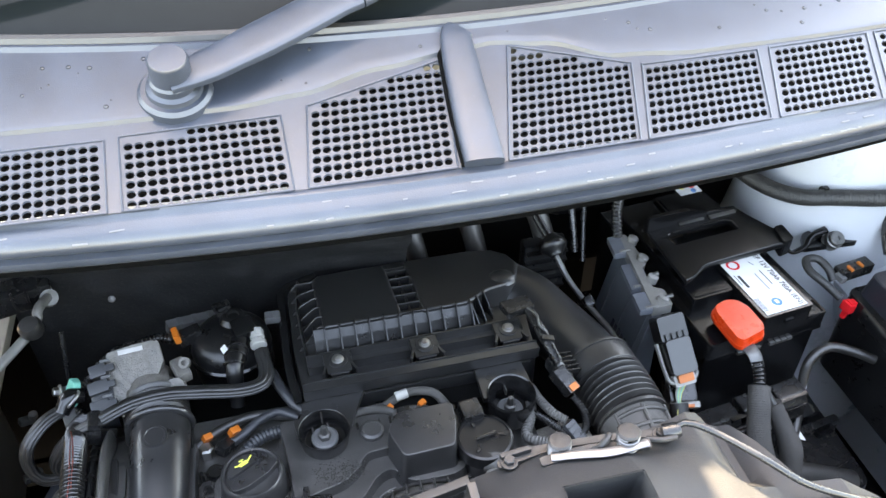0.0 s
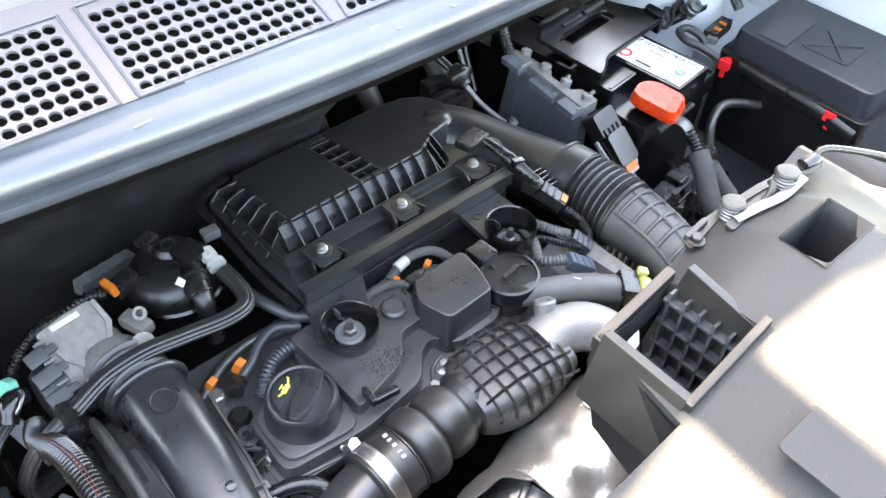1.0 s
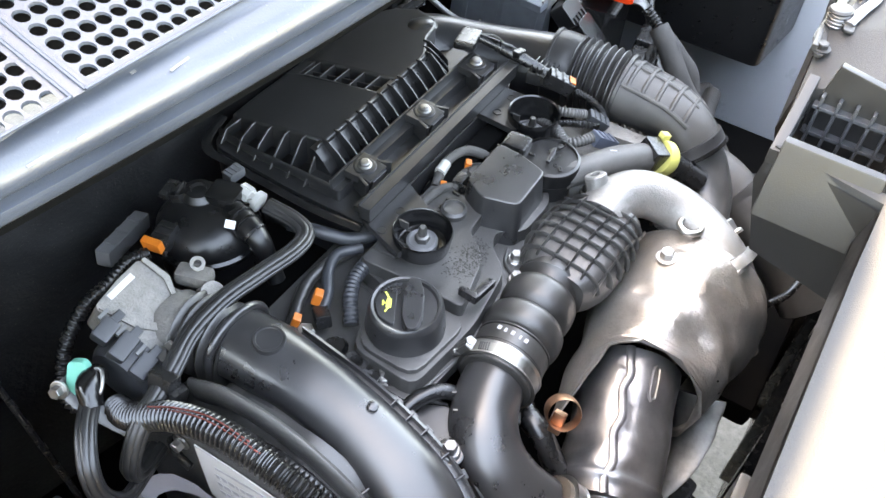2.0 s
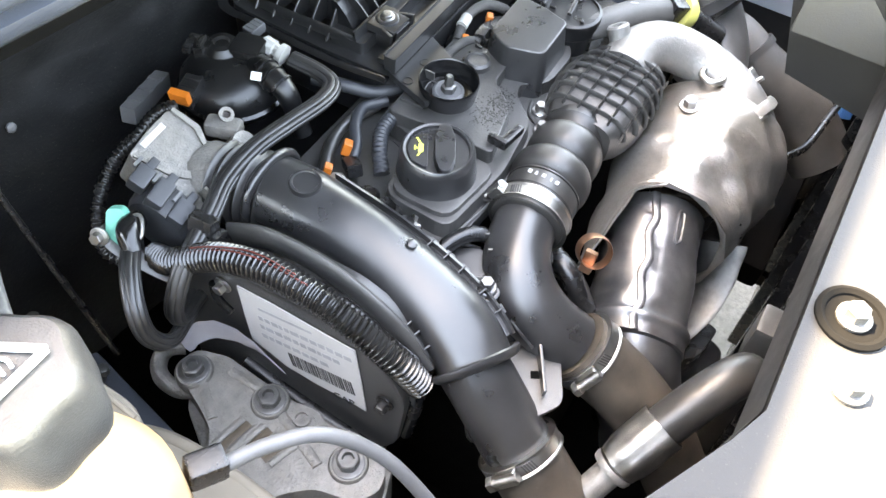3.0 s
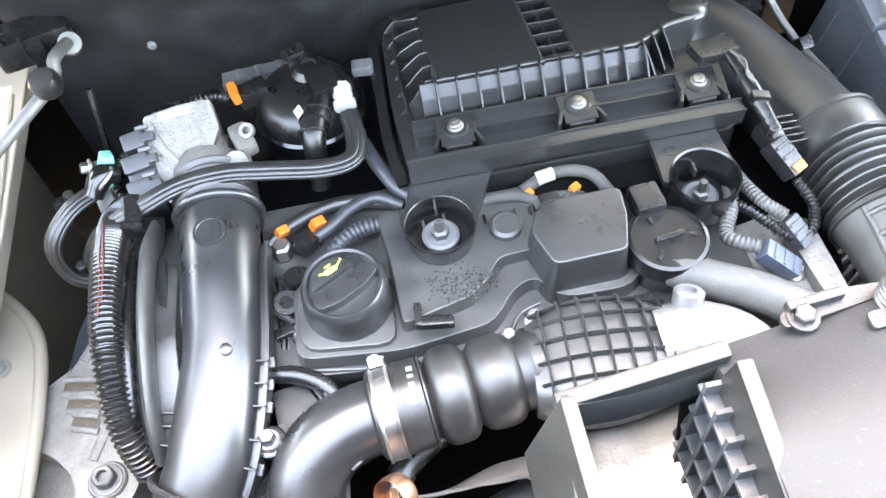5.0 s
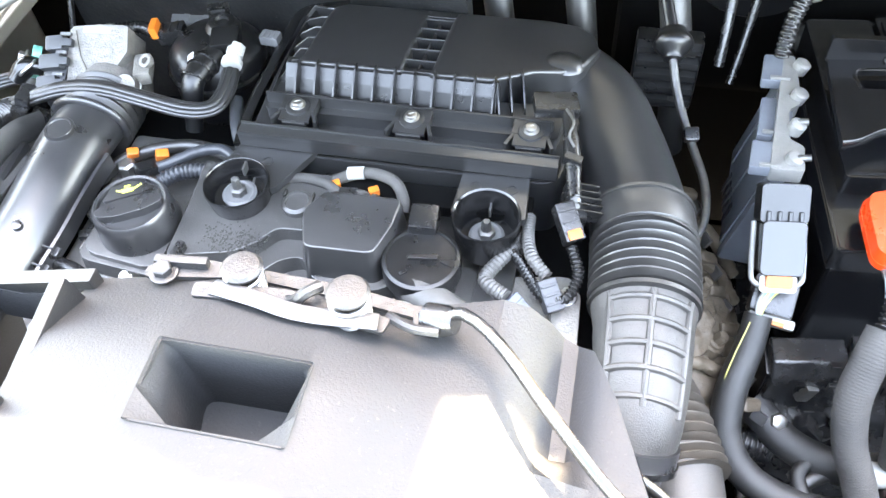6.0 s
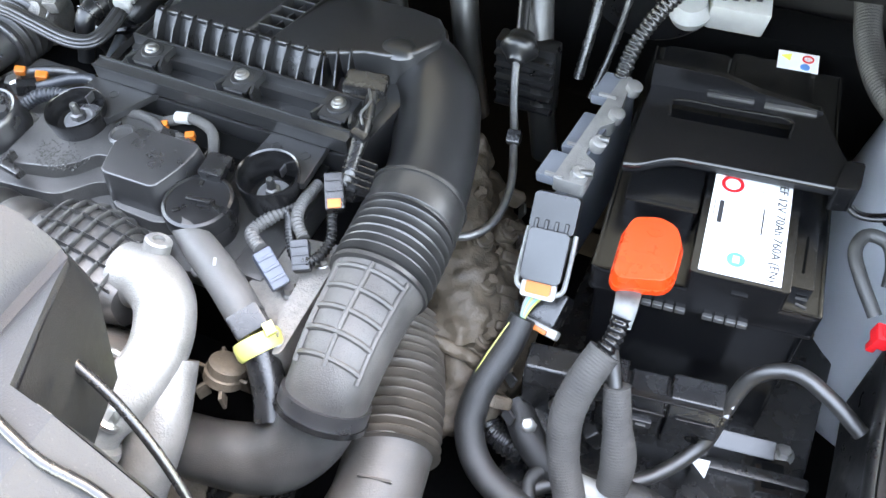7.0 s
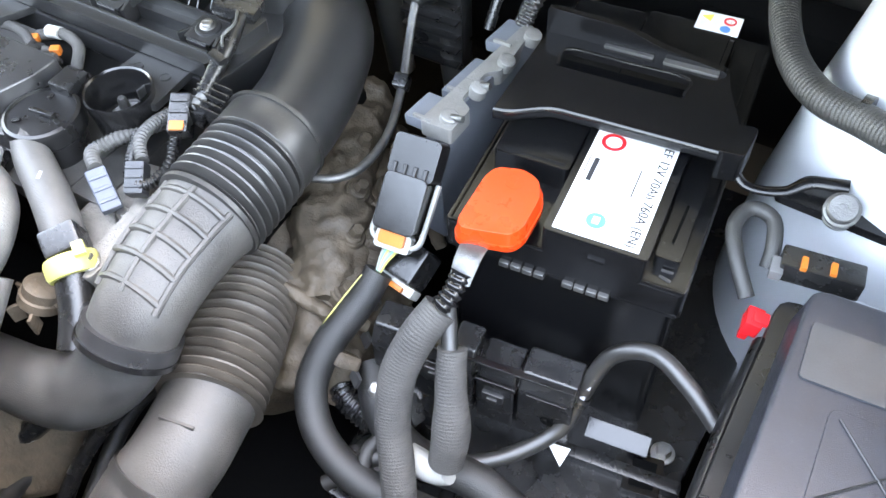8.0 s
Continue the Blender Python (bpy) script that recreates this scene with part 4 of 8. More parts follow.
part("front_slope", prism([(0.018, 0.900), (0.045, 0.900), (0.045, 0.9330), (0.0385, 0.9325), (0.030, 0.9235), (0.0205, 0.9095)], -0.116, 0.064, Matrix(((0, 0, 1, 0), (1, 0, 0, 0), (0, 1, 0, 0), (0, 0, 0, 1))), bev=0.001), LID, lid)
FRONT = Matrix(((0, 0, 1, 0), (1, 0, 0, 0), (0, 1, 0, 0), (0, 0, 0, 1)))
for i in range(11):
    x = -0.1035 + 0.0165 * i
    part("front_rib", prism([(0.010, 0.903), (0.040, 0.903), (0.040, 0.9375), (0.033, 0.9372), (0.022, 0.9285), (0.0125, 0.918)], -0.0008, 0.0008, Matrix.Translation((x, 0, 0)) @ FRONT, bev=0.0005, seg=2), LID, lid)
for k, (x, y) in enumerate(((0.071, 0.004), (0.0805, 0.010), (0.090, 0.016))):
    part("front_rib", prism([(0.010, 0.903), (0.040, 0.903), (0.040, 0.935), (0.033, 0.9345), (0.022, 0.926), (0.0125, 0.917)], -0.0008, 0.0008, Matrix.Translation((x, y, 0)) @ pose(0, 0, 0, 0, 0, 14) @ FRONT, bev=0.0005, seg=2), LID, lid)
part("lower_rail", block((-0.008, 0.0125, 0.9110), (0.240, 0.003, 0.019), (-10, 0, 0), 0.0012), AIRBOX, lid)
part("front_ledge", prism(soften([(-0.128, 0.004), (0.116, 0.003), (0.120, 0.040), (-0.128, 0.040)], 0.004), 0.8985, 0.911, bev=0.0015), AIRBOX, lid)
for i in range(6):
    y = 0.040 + 0.0195 * i
    part("side_rib", prism([(-0.134, 0.902), (-0.102, 0.902), (-0.102, lid_z(y) - 0.0005), (-0.110, lid_z(y) - 0.0008), (-0.124, 0.9145)], -0.0011, 0.0011, Matrix.Translation((0, y, 0)) @ Matrix(((1, 0, 0, 0), (0, 0, 1, 0), (0, 1, 0, 0), (0, 0, 0, 1))), bev=0.0005, seg=1), AIRBOX, lid)
part("side_rail", sweep([(-0.126, 0.014, 0.908), (-0.1275, 0.06, 0.908), (-0.1275, 0.105, 0.906), (-0.122, 0.148, 0.903)], 0.0035, 8, 0.006, squash=(1.8, 0.5)), AIRBOX, lid)
part("joint_rim", sweep([(-0.142, -0.030, 0.899), (-0.147, 0.01, 0.899), (-0.147, 0.055, 0.899), (-0.145, 0.110, 0.899), (-0.140, 0.150, 0.898), (-0.10, 0.166, 0.898)], 0.0035, 8, 0.006, squash=(0.6, 1.4)), GLOSS, box)
part("vent_hump", turned([(0.017, -0.004), (0.0145, 0.0005), (0.009, 0.0030), (0.003, 0.0038)], (0.113, 0.078, 0.9275), (0.05, 0.2, 1), 24), AIRBOX, lid)
for x in (-0.0955, 0.0, 0.0955):
    part("screw", join(turned([(0.0066, 0.922), (0.0066, 0.9228), (0.0052, 0.9235), (0.0048, 0.9255), (0.0030, 0.9268)], (x, 0, 0), (0, 0, 1), 20), block((x, 0, 0.9268), (0.005, 0.0012, 0.0008), (0, 0, 30), 0)), STEEL, box, "steel lid screw")
    bm = bmesh.new()
    turned([(0.0105, 0.900), (0.0105, 0.921), (0.0085, 0.9222)], (x, 0.0, 0), (0, 0, 1), 16, bm)
    block((x, 0.004, 0.9165), (0.030, 0.016, 0.008), bev=0.001, bm=bm)
    for sgn in (-1, 1):
        block((x + sgn * 0.0135, -0.004, 0.910), (0.003, 0.026, 0.020), (0, 0, sgn * 22), 0.0008, bm=bm)
    block((x, -0.0135, 0.909), (0.020, 0.0025, 0.018), (14, 0, 0), 0.0008, bm=bm)
    block((x, -0.006, 0.9185), (0.026, 0.018, 0.0025), (6, 0, 0), 0.0008, bm=bm)
    part("screw_boss", bm, AIRBOX, box)
part("front_bar", block((-0.008, -0.029, 0.9115), (0.258, 0.012, 0.015), bev=0.0015), AIRBOX, box)
part("bar_edge", block((-0.008, -0.0235, 0.9195), (0.258, 0.0018, 0.0025), bev=0.0006), AIRBOX, box)
part("bar_edge", block((-0.008, -0.0345, 0.9185), (0.258, 0.0018, 0.0030), bev=0.0006), AIRBOX, box)
part("bar_groove", block((-0.008, -0.019, 0.905), (0.246, 0.012, 0.006), bev=0.001), AIRBOX, box)
# Solid block in near-black: the slot's shade is put into its colour.
part("vent_slot", block((0.02, -0.052, 0.885), (0.17, 0.022, 0.012), bev=0.002), SHADE_BLACK, box)
for sx, sy, fl, xa, xb in ((-0.123, -0.080, 0.8945, -0.137, -0.072), (0.074, -0.081, 0.8825, 0.048, 0.100)):
    arc = [(sx + 0.0246 * math.cos(radians(a)), sy + 0.0246 * math.sin(radians(a))) for a in range(10, 171, 10)]
    foot = part("foot", prism([(xa, -0.028), (xb, -0.028), (sx + 0.0285, sy + 0.006)] + arc + [(sx - 0.0285, sy + 0.006)], 0.8965, 0.9035, bev=0.0012), AIRBOX, box)
    part("cup_ring", turned([(0.0190, fl - 0.010), (0.0235, fl - 0.003), (0.0262, 0.9095), (0.0253, 0.912), (0.0240, 0.9108), (0.0205, fl + 0.0015), (0.0165, fl), (0.004, fl)], (sx, sy, 0), (0, 0, 1), 40), GLOSS, foot)
    part("rubber_washer", turned([(0.0135, fl), (0.0138, fl + 0.004), (0.0115, fl + 0.0055), (0.0095, fl + 0.0047), (0.004, fl + 0.0047)], (sx, sy, 0), (0, 0, 1), 28), GREYPL, foot, "grey rubber washer")
    part("stud", join(turned([(0.0066, fl + 0.0047), (0.0066, fl + 0.010), (0.0040, fl + 0.011), (0.0034, fl + 0.020), (0.0026, fl + 0.021)], (sx, sy, 0), (0, 0, 1), 6), block((sx, sy + 0.019, fl + 0.012), (0.0015, 0.009, 0.008), bev=0)), ZINC, foot, "steel mounting stud")
    for dx in (-0.014, 0.014):
        part("moulded_circle", turned([(0.0045, 0), (0.0045, 0.0008), (0.0036, 0.0008), (0.0036, 0.0002)], (sx + dx, -0.048, 0.9035), (0, 0, 1), 18), AIRBOX, foot)

# outlet duct and intake hose
part("outlet_duct", sweep([(0.060, 0.118, 0.878), (0.108, 0.108, 0.880), (0.144, 0.078, 0.877), (0.167, 0.030, 0.875), (0.182, -0.018, 0.879), (0.188, -0.052, 0.884)], [0.034, 0.039, 0.0395, 0.038, 0.0368, 0.0365], 28, 0.006), AIRBOX, box, "black moulded outlet duct")
hose = thing("intake_hose", "sun-bleached black intake hose with bellows and ribbed grid", "intake hose", (0.19, -0.14, 0.84))
part("cuff", sweep([(0.187, -0.044, 0.886), (0.190, -0.062, 0.886), (0.191, -0.074, 0.886)], [0.0395, 0.0400, 0.039], 32, 0.004), RUBBER, hose)
part("cuff_edge", sweep([(0.187, -0.0445, 0.886), (0.1873, -0.0475, 0.886)], 0.0415, 32, 0.002), RUBBER, hose)
part("bellows", sweep([(0.191, -0.072, 0.886), (0.193, -0.095, 0.886), (0.1945, -0.126, 0.8855)], 0.0405, 36, 0.0012, wave=(0.0078, 0.007)), RUBBER, hose, "ringed rubber bellows")
pipe = [(0.1945, -0.123, 0.885), (0.1955, -0.15, 0.884), (0.1965, -0.180, 0.879), (0.1955, -0.204, 0.867), (0.193, -0.219, 0.852)]
tube = part("tube", sweep(pipe, [0.038, 0.0345, 0.0330, 0.0320, 0.0315], 32, 0.005, squash=(0.92, 1.0)), DUCT, hose, "ribbed grey-black hose body")


def hose_axis(y):
    """Height of the hose's middle line and its radius at y."""
    for (ya, za, ra), (yb, zb, rb) in zip(((-0.123, 0.885, 0.0368), (-0.15, 0.884, 0.0345), (-0.185, 0.879, 0.033)), ((-0.15, 0.884, 0.0345), (-0.185, 0.879, 0.033), (-0.215, 0.864, 0.032))):
        if y >= yb:
            t = (y - ya) / (yb - ya)
            return za + (zb - za) * t, ra + (rb - ra) * t
    return 0.864, 0.032


for f in range(5):
    y = -0.138 - 0.0165 * f
    z, r = hose_axis(y)
    arc = [(0.1957 + (r + 0.0004) * math.sin(radians(a)), y, z + (r * 0.92 + 0.0004) * math.cos(radians(a))) for a in (-46, -30, -14, 2, 18, 34, 50)]
    part("hose_rib", sweep(arc, 0.0026, 8, 0.004), DUCT, tube)
for a in (-46, 2, 50):
    line = []
    for k in range(6):
        y = -0.132 - 0.0155 * k
        z, r = hose_axis(y)
        line.append((0.1957 + (r + 0.0004) * math.sin(radians(a)), y, z + (r * 0.92 + 0.0004) * math.cos(radians(a))))
    part("hose_rib", sweep(line, 0.0026, 8, 0.005), DUCT, tube)
part("hose_end_ring", sweep([(0.1942, -0.2125, 0.8585), (0.1930, -0.2225, 0.848)], 0.0338, 36, 0.002), SATIN, hose)
part("hose_end_bead", sweep([(0.1932, -0.2205, 0.8500), (0.1928, -0.2235, 0.847)], 0.0352, 36, 0.001), GLOSS, hose)
part("hose_start_bead", sweep([(0.1945, -0.126, 0.8855), (0.1946, -0.1295, 0.8853)], 0.0395, 36, 0.001), RUBBER, hose)
part("lower_elbow", sweep([(0.193, -0.219, 0.851), (0.186, -0.237, 0.831), (0.163, -0.255, 0.811), (0.12, -0.264, 0.797), (0.06, -0.268, 0.785)], [0.0290, 0.0280, 0.0265, 0.0250, 0.024], 28, 0.006), DUSTY, hose, "dusty black lower elbow")
hose2 = thing("cold_air_hose", "brown-dusty corrugated cold air hose", "air hose", (0.25, -0.2, 0.74))
part("corrugated_body", sweep([(0.1890, -0.1050, 0.7820), (0.2180, -0.1620, 0.7920), (0.2370, -0.2120, 0.7930)], 0.0390, 40, 0.0010, wave=(0.0074, 0.0078)), HOSE, hose2)
part("smooth_pipe", sweep([(0.2340, -0.2020, 0.793), (0.2400, -0.2470, 0.785), (0.2340, -0.2870, 0.765), (0.235, -0.35, 0.73), (0.22, -0.40, 0.69)], [0.0335, 0.0335, 0.036, 0.037, 0.037], 28, 0.008), DUCT, hose2)
part("pipe_step", sweep([(0.2380, -0.2670, 0.775), (0.2370, -0.2740, 0.771)], 0.0372, 28, 0.004), RUBBER, hose2)
part("moulded_seam", block((0.2430, -0.2420, 0.8195), (0.026, 0.0022, 0.003), (-16, 4, 12), 0.0008), DUCT, hose2)

# gearbox and dirty castings beyond the hoses
gear = thing("gearbox", "dirt-caked brown gearbox casing below the hoses", "gearbox", (0.25, -0.02, 0.55))
part("selector_housing", lump(sweep([(0.160, 0.100, 0.800), (0.172, 0.060, 0.798), (0.192, 0.010, 0.792), (0.222, -0.045, 0.785), (0.245, -0.100, 0.772)], [0.030, 0.034, 0.036, 0.036, 0.030], 56, 0.003, wave=(0.05, 0.003)), 0.007, 42), GEAR, gear, angle=70)
for x, y, z in ((0.205, 0.030, 0.822), (0.228, -0.010, 0.815), (0.246, -0.045, 0.806), (0.262, -0.085, 0.79), (0.240, 0.02, 0.80)):
    part("casing_bolt", bolt_mesh((x, y, z), (0.5, 0.1, 0.85), 0.0055, 0.010), GEAR, gear)
    part("casing_boss", turned([(0.012, -0.03), (0.0115, -0.002), (0.010, 0)], (x, y, z), (0.5, 0.1, 0.85), 14), GEAR, gear)
part("casing", lump(sweep([(0.16, 0.08, 0.73), (0.20, 0.02, 0.74), (0.235, -0.06, 0.735), (0.25, -0.14, 0.70)], [0.06, 0.07, 0.07, 0.055], 64, 0.004, squash=(0.9, 0.8)), 0.009, 34), GEAR, gear, angle=70)
part("bell_housing", turned([(0.11, 0), (0.12, 0.02), (0.10, 0.06), (0.05, 0.09)], (0.15, -0.05, 0.68), (1, 0.1, 0.2), 28), GEAR, gear)
for i in range(5):
    part("casing_rib", lump(sweep([(0.225 + 0.004 * i, -0.11 + 0.035 * i, 0.80), (0.262, -0.105 + 0.033 * i, 0.782), (0.285, -0.10 + 0.03 * i, 0.745)], 0.006, 12, 0.003), 0.0016, 120), GEAR, gear)
for k in range(7):
    q = Vector((0.208 + 0.010 * k, 0.048 - 0.030 * k, 0.822 - 0.006 * k))
    part("casing_lug", lump(block(q + Vector((0.022, 0.006, -0.016)), (0.020, 0.010, 0.016), (8 * k, 34, 25), 0.003, 3), 0.002, 150), GEAR, gear)
    part("sheet_clip", block(q + Vector((0.034, 0.0, -0.024)), (0.003, 0.012, 0.010), (0, 30, 20 + 6 * k), 0.0006), DARKSTEEL, gear)
# Added near-black slab that stands in for the shade under the gearbox.
part("shade_floor", block((0.36, -0.15, 0.58), (0.5, 0.5, 0.04), bev=0.01), SHADE_BLACK, gear)

# aluminium housing by the hose, with plugs
th = thing("thermostat_housing", "pale cast aluminium coolant housing with bolts", "coolant housing", (0.12, -0.12, 0.82))
part("body", prism(soften([(0.085, -0.10), (0.145, -0.09), (0.152, -0.17), (0.12, -0.20), (0.09, -0.17)], 0.012), 0.80, 0.862, bev=0.008), ALU, th)
part("flange", prism(soften([(0.128, -0.115), (0.150, -0.112), (0.153, -0.205), (0.138, -0.208)], 0.006), 0.85, 0.874, bev=0.004), ALU, th)
for p in ((0.140, -0.120, 0.874), (0.143, -0.195, 0.874), (0.126, -0.148, 0.862)):
    part("bolt", bolt_mesh(p, r=0.005, h=0.008), STEEL, th)
vent = thing("vent_hose", "grey rubber vent hose with a yellow quick-release clip", "hose", (0.09, -0.17, 0.87))
part("hose", sweep([(0.030, -0.140, 0.890), (0.050, -0.152, 0.890), (0.085, -0.170, 0.886), (0.116, -0.189, 0.878)], [0.012, 0.0140, 0.0145, 0.0145], 24, 0.004), GREYRUB, vent)
part("hose_print", block((0.079, -0.1665, 0.9012), (0.0022, 0.007, 0.0008), (0, 16, 28), 0), GREYINK, vent)
part("socket", block((0.122, -0.193, 0.880), (0.020, 0.026, 0.026), (10, 20, -32), 0.003), BLACK, vent)
part("quick_clip", turned([(0.0175, 0), (0.0185, 0.003), (0.0185, 0.011), (0.017, 0.014)], (0.1285, -0.1985, 0.875), (0.7, -0.5, -0.5), 28), YELLOW, vent, "yellow quick-release clip")
part("clip_tab", block((0.143, -0.196, 0.891), (0.010, 0.008, 0.006), (0, 20, -35), 0.001), YELLOW, vent)
part("stub", sweep([(0.135, -0.205, 0.868), (0.150, -0.222, 0.853), (0.16, -0.24, 0.84)], 0.013, 18, 0.005), BLACK, vent)


def plug(name, label, c, size, rot, lock=None, body=BLACK, wire=None, lead=None, ridges=True):
    """An electrical plug: body, ridges, a coloured lock and its lead."""
    t = thing(name, label, "connector", c)
    part("body", block(c, size, rot, 0.0018), body, t)
    m = pose(*c, *rot)
    if ridges:
        bm = bmesh.new()
        for k in (-1, 0, 1):
            q = m @ Vector((k * size[0] * 0.28, 0, size[2] * 0.52))
            block(q, (size[0] * 0.08, size[1] * 0.85, size[2] * 0.12), rot, 0.0003, 1, bm)
        part("ridges", bm, body, t)
    if lock:
        part("lock_tab", block(m @ Vector((size[0] * 0.36, 0, size[2] * 0.36)), (size[0] * 0.24, size[1] * 0.7, size[2] * 0.5), rot, 0.0008), lock, t, "coloured lock tab")
    if lead:
        part("lead", sweep(lead, wire[0], 10, 0.003, wave=wire[1]), wire[2], t, "dark conduit lead")
    return t


COND = (0.0046, (0.0032, 0.0012), BLACK)
plug("coolant_sensor_plug", "pale grey two-pin plug on the coolant housing", (0.110, -0.145, 0.881), (0.032, 0.015, 0.013), (0, 32, -30), None, BLUEPL, (0.0058, (0.0034, 0.0010), GREYRUB), [(0.098, -0.137, 0.890), (0.084, -0.128, 0.889), (0.080, -0.118, 0.886), (0.090, -0.100, 0.888), (0.098, -0.080, 0.884), (0.098, -0.062, 0.878)])
plug("map_sensor_plug", "black sensor plug with an orange lock above the hose", (0.134, -0.078, 0.909), (0.030, 0.015, 0.016), (0, 25, -62), ORANGE, BLACK, COND, [(0.139, -0.094, 0.902), (0.146, -0.112, 0.894), (0.140, -0.129, 0.888), (0.125, -0.131, 0.886), (0.112, -0.117, 0.888), (0.101, -0.100, 0.888), (0.09, -0.092, 0.886)])
part("temperature_sensor", join(sweep([(0.136, -0.056, 0.914), (0.128, -0.012, 0.926), (0.122, 0.012, 0.932)], [0.005, 0.0068, 0.0048], 16, 0.002), block((0.112, 0.02, 0.932), (0.036, 0.022, 0.010), (0, 6, 14), 0.003)), BLACK, None, "black air temperature sensor on the air box", category="sensor")
fin = thing("finned_connector", "black finned connector clipped beside the intake duct", "connector", (0.145, -0.055, 0.905))
for i in range(5):
    part("fin", block((0.140 + 0.003 * i * 0.4, -0.046 - 0.0055 * i, 0.912 - 0.001 * i), (0.026, 0.0016, 0.012), (0, 12, 8), 0.0004), BLACK, fin)
part("block", block((0.136, -0.058, 0.904), (0.016, 0.032, 0.014), (0, 10, 10), 0.002), BLACK, fin)

plug("housing_plug", "dark sensor plug with a convoluted lead on the coolant housing", (0.128, -0.128, 0.886), (0.024, 0.014, 0.014), (0, 28, -60), None, BLUEGREY, (0.0052, (0.0032, 0.0010), GREYRUB), [(0.124, -0.116, 0.892), (0.112, -0.104, 0.896), (0.106, -0.085, 0.894), (0.104, -0.06, 0.888)])

# injector wiring below the air box
loom = thing("injector_loom", "grey corrugated injector wiring and fuel lines below the air box", "wiring", (-0.02, -0.06, 0.88))
for pts, r, m in (([(-0.105, -0.062, 0.885), (-0.085, -0.055, 0.895), (-0.06, -0.058, 0.897), (-0.045, -0.064, 0.892)], 0.0042, SLEEVE),
                  ([(-0.055, -0.050, 0.892), (-0.03, -0.044, 0.899), (-0.005, -0.050, 0.900), (0.006, -0.064, 0.895), (0.008, -0.072, 0.89)], 0.0048, SLEEVE),
                  ([(-0.10, -0.050, 0.88), (-0.04, -0.042, 0.885), (0.02, -0.045, 0.885), (0.06, -0.05, 0.88)], 0.005, BLACK),
                  ([(-0.05, -0.066, 0.893), (-0.03, -0.064, 0.896), (-0.012, -0.068, 0.893)], 0.004, SLEEVE)):
    part("line", sweep(pts, r, 10, 0.004), m, loom)
part("white_sleeve", sweep([(-0.043, -0.0465, 0.8985), (-0.030, -0.045, 0.900)], 0.0054, 12, 0.003), WHITE, loom, "white plastic sleeve")
for p in ((-0.052, -0.056, 0.894), (-0.018, -0.062, 0.899)):
    part("orange_clip", block(p, (0.008, 0.006, 0.007), (10, 0, 30), 0.001), ORANGE, loom, "small orange clip")
part("clip_block", block((-0.038, -0.066, 0.894), (0.016, 0.010, 0.012), (0, 0, 5), 0.002), BLACK, loom)
bm = bmesh.new()
for i in range(12):
    block((-0.10 + 0.0052 * i * 2.2, -0.0715, 0.8935), (0.0022, 0.007, 0.006), bev=0.0004, seg=1, bm=bm)
part("cable_comb", bm, BLACK, loom)


# ---- throttle end ----
thr = thing("throttle_body", "dull cast aluminium throttle body with a black actuator cap", "throttle", (-0.3, 0.06, 0.85))
m = pose(-0.303, 0.062, 0.886, 0, 0, 4)
TB = pose(-0.308, 0.052, 0.9045, 31, 0, 5)
part("casting", lump(prism(soften([(-0.027, 0.027), (0.000, 0.030), (0.025, 0.030), (0.028, 0.004), (0.019, -0.010), (0.004, -0.014), (-0.006, -0.030), (-0.018, -0.043), (-0.027, -0.040), (-0.029, 0.0)], 0.004), -0.040, 0.0, TB, bev=0.003, seg=3), 0.0006, 180), ALU, thr)
part("casting_edge", prism(soften([(-0.004, -0.028), (0.000, -0.024), (-0.014, -0.002), (-0.022, 0.024), (-0.027, 0.024), (-0.020, -0.006)], 0.002), -0.001, 0.0022, TB, bev=0.001), ALU, thr)
part("casting_edge", prism(soften([(0.024, 0.028), (0.028, 0.028), (0.030, 0.004), (0.021, -0.011), (0.018, -0.009), (0.025, 0.006)], 0.002), -0.012, 0.0025, TB, bev=0.001), ALU, thr)
part("throat", turned([(0.026, 0), (0.030, 0.002), (0.030, 0.020), (0.028, 0.052), (0.024, 0.056)], (-0.332, 0.048, 0.868), (1, 0.06, 0), 36), ALU, thr)
part("sensor_lug", turned([(0.0062, 0), (0.0062, 0.005), (0.0032, 0.005), (0.0032, 0.0)], (-0.256, 0.050, 0.905), (-0.2, -0.5, 0.8), 20), ALU, thr)
for k in range(3):
    part("casting_rib", block((-0.322 + 0.022 * k, 0.012, 0.893), (0.003, 0.018, 0.014), (35, 0, 0), 0.001), ALU, thr)
part("bore", turned([(0.030, 0), (0.032, 0.012), (0.029, 0.03)], (-0.295, 0.045, 0.874), (0, -1, 0), 28), ALU, thr)
part("side_lug", join(turned([(0.010, 0), (0.010, 0.02)], (-0.268, 0.034, 0.885), (0, -0.6, 0.8), 16), block((-0.262, 0.048, 0.898), (0.016, 0.03, 0.014), (0, 0, 20), 0.004)), ALU, thr)
cap2 = part("actuator_cap", turned([(0.028, 0), (0.0285, 0.010), (0.0275, 0.018), (0.024, 0.023), (0.010, 0.025)], (-0.334, 0.044, 0.872), (-1, -0.08, 0.04), 40), BLUEGREY, thr, "blue-black actuator cap with clips")
for yy, zz, ln in ((0.056, 0.909, 0.018), (0.040, 0.901, 0.022), (0.023, 0.890, 0.020)):
    part("cap_plug", join(block((-0.345, yy, zz), (ln, 0.014, 0.018), (31, -8, 6), 0.0025), block((-0.333, yy - 0.002, zz + 0.006), (0.010, 0.007, 0.006), (31, 0, 6), 0.001)), BLUEGREY, cap2)
    part("cap_clip", block((-0.338, yy + 0.007, zz + 0.008), (0.010, 0.003, 0.004), (31, 0, 6), 0.0006), GREYPL, cap2)
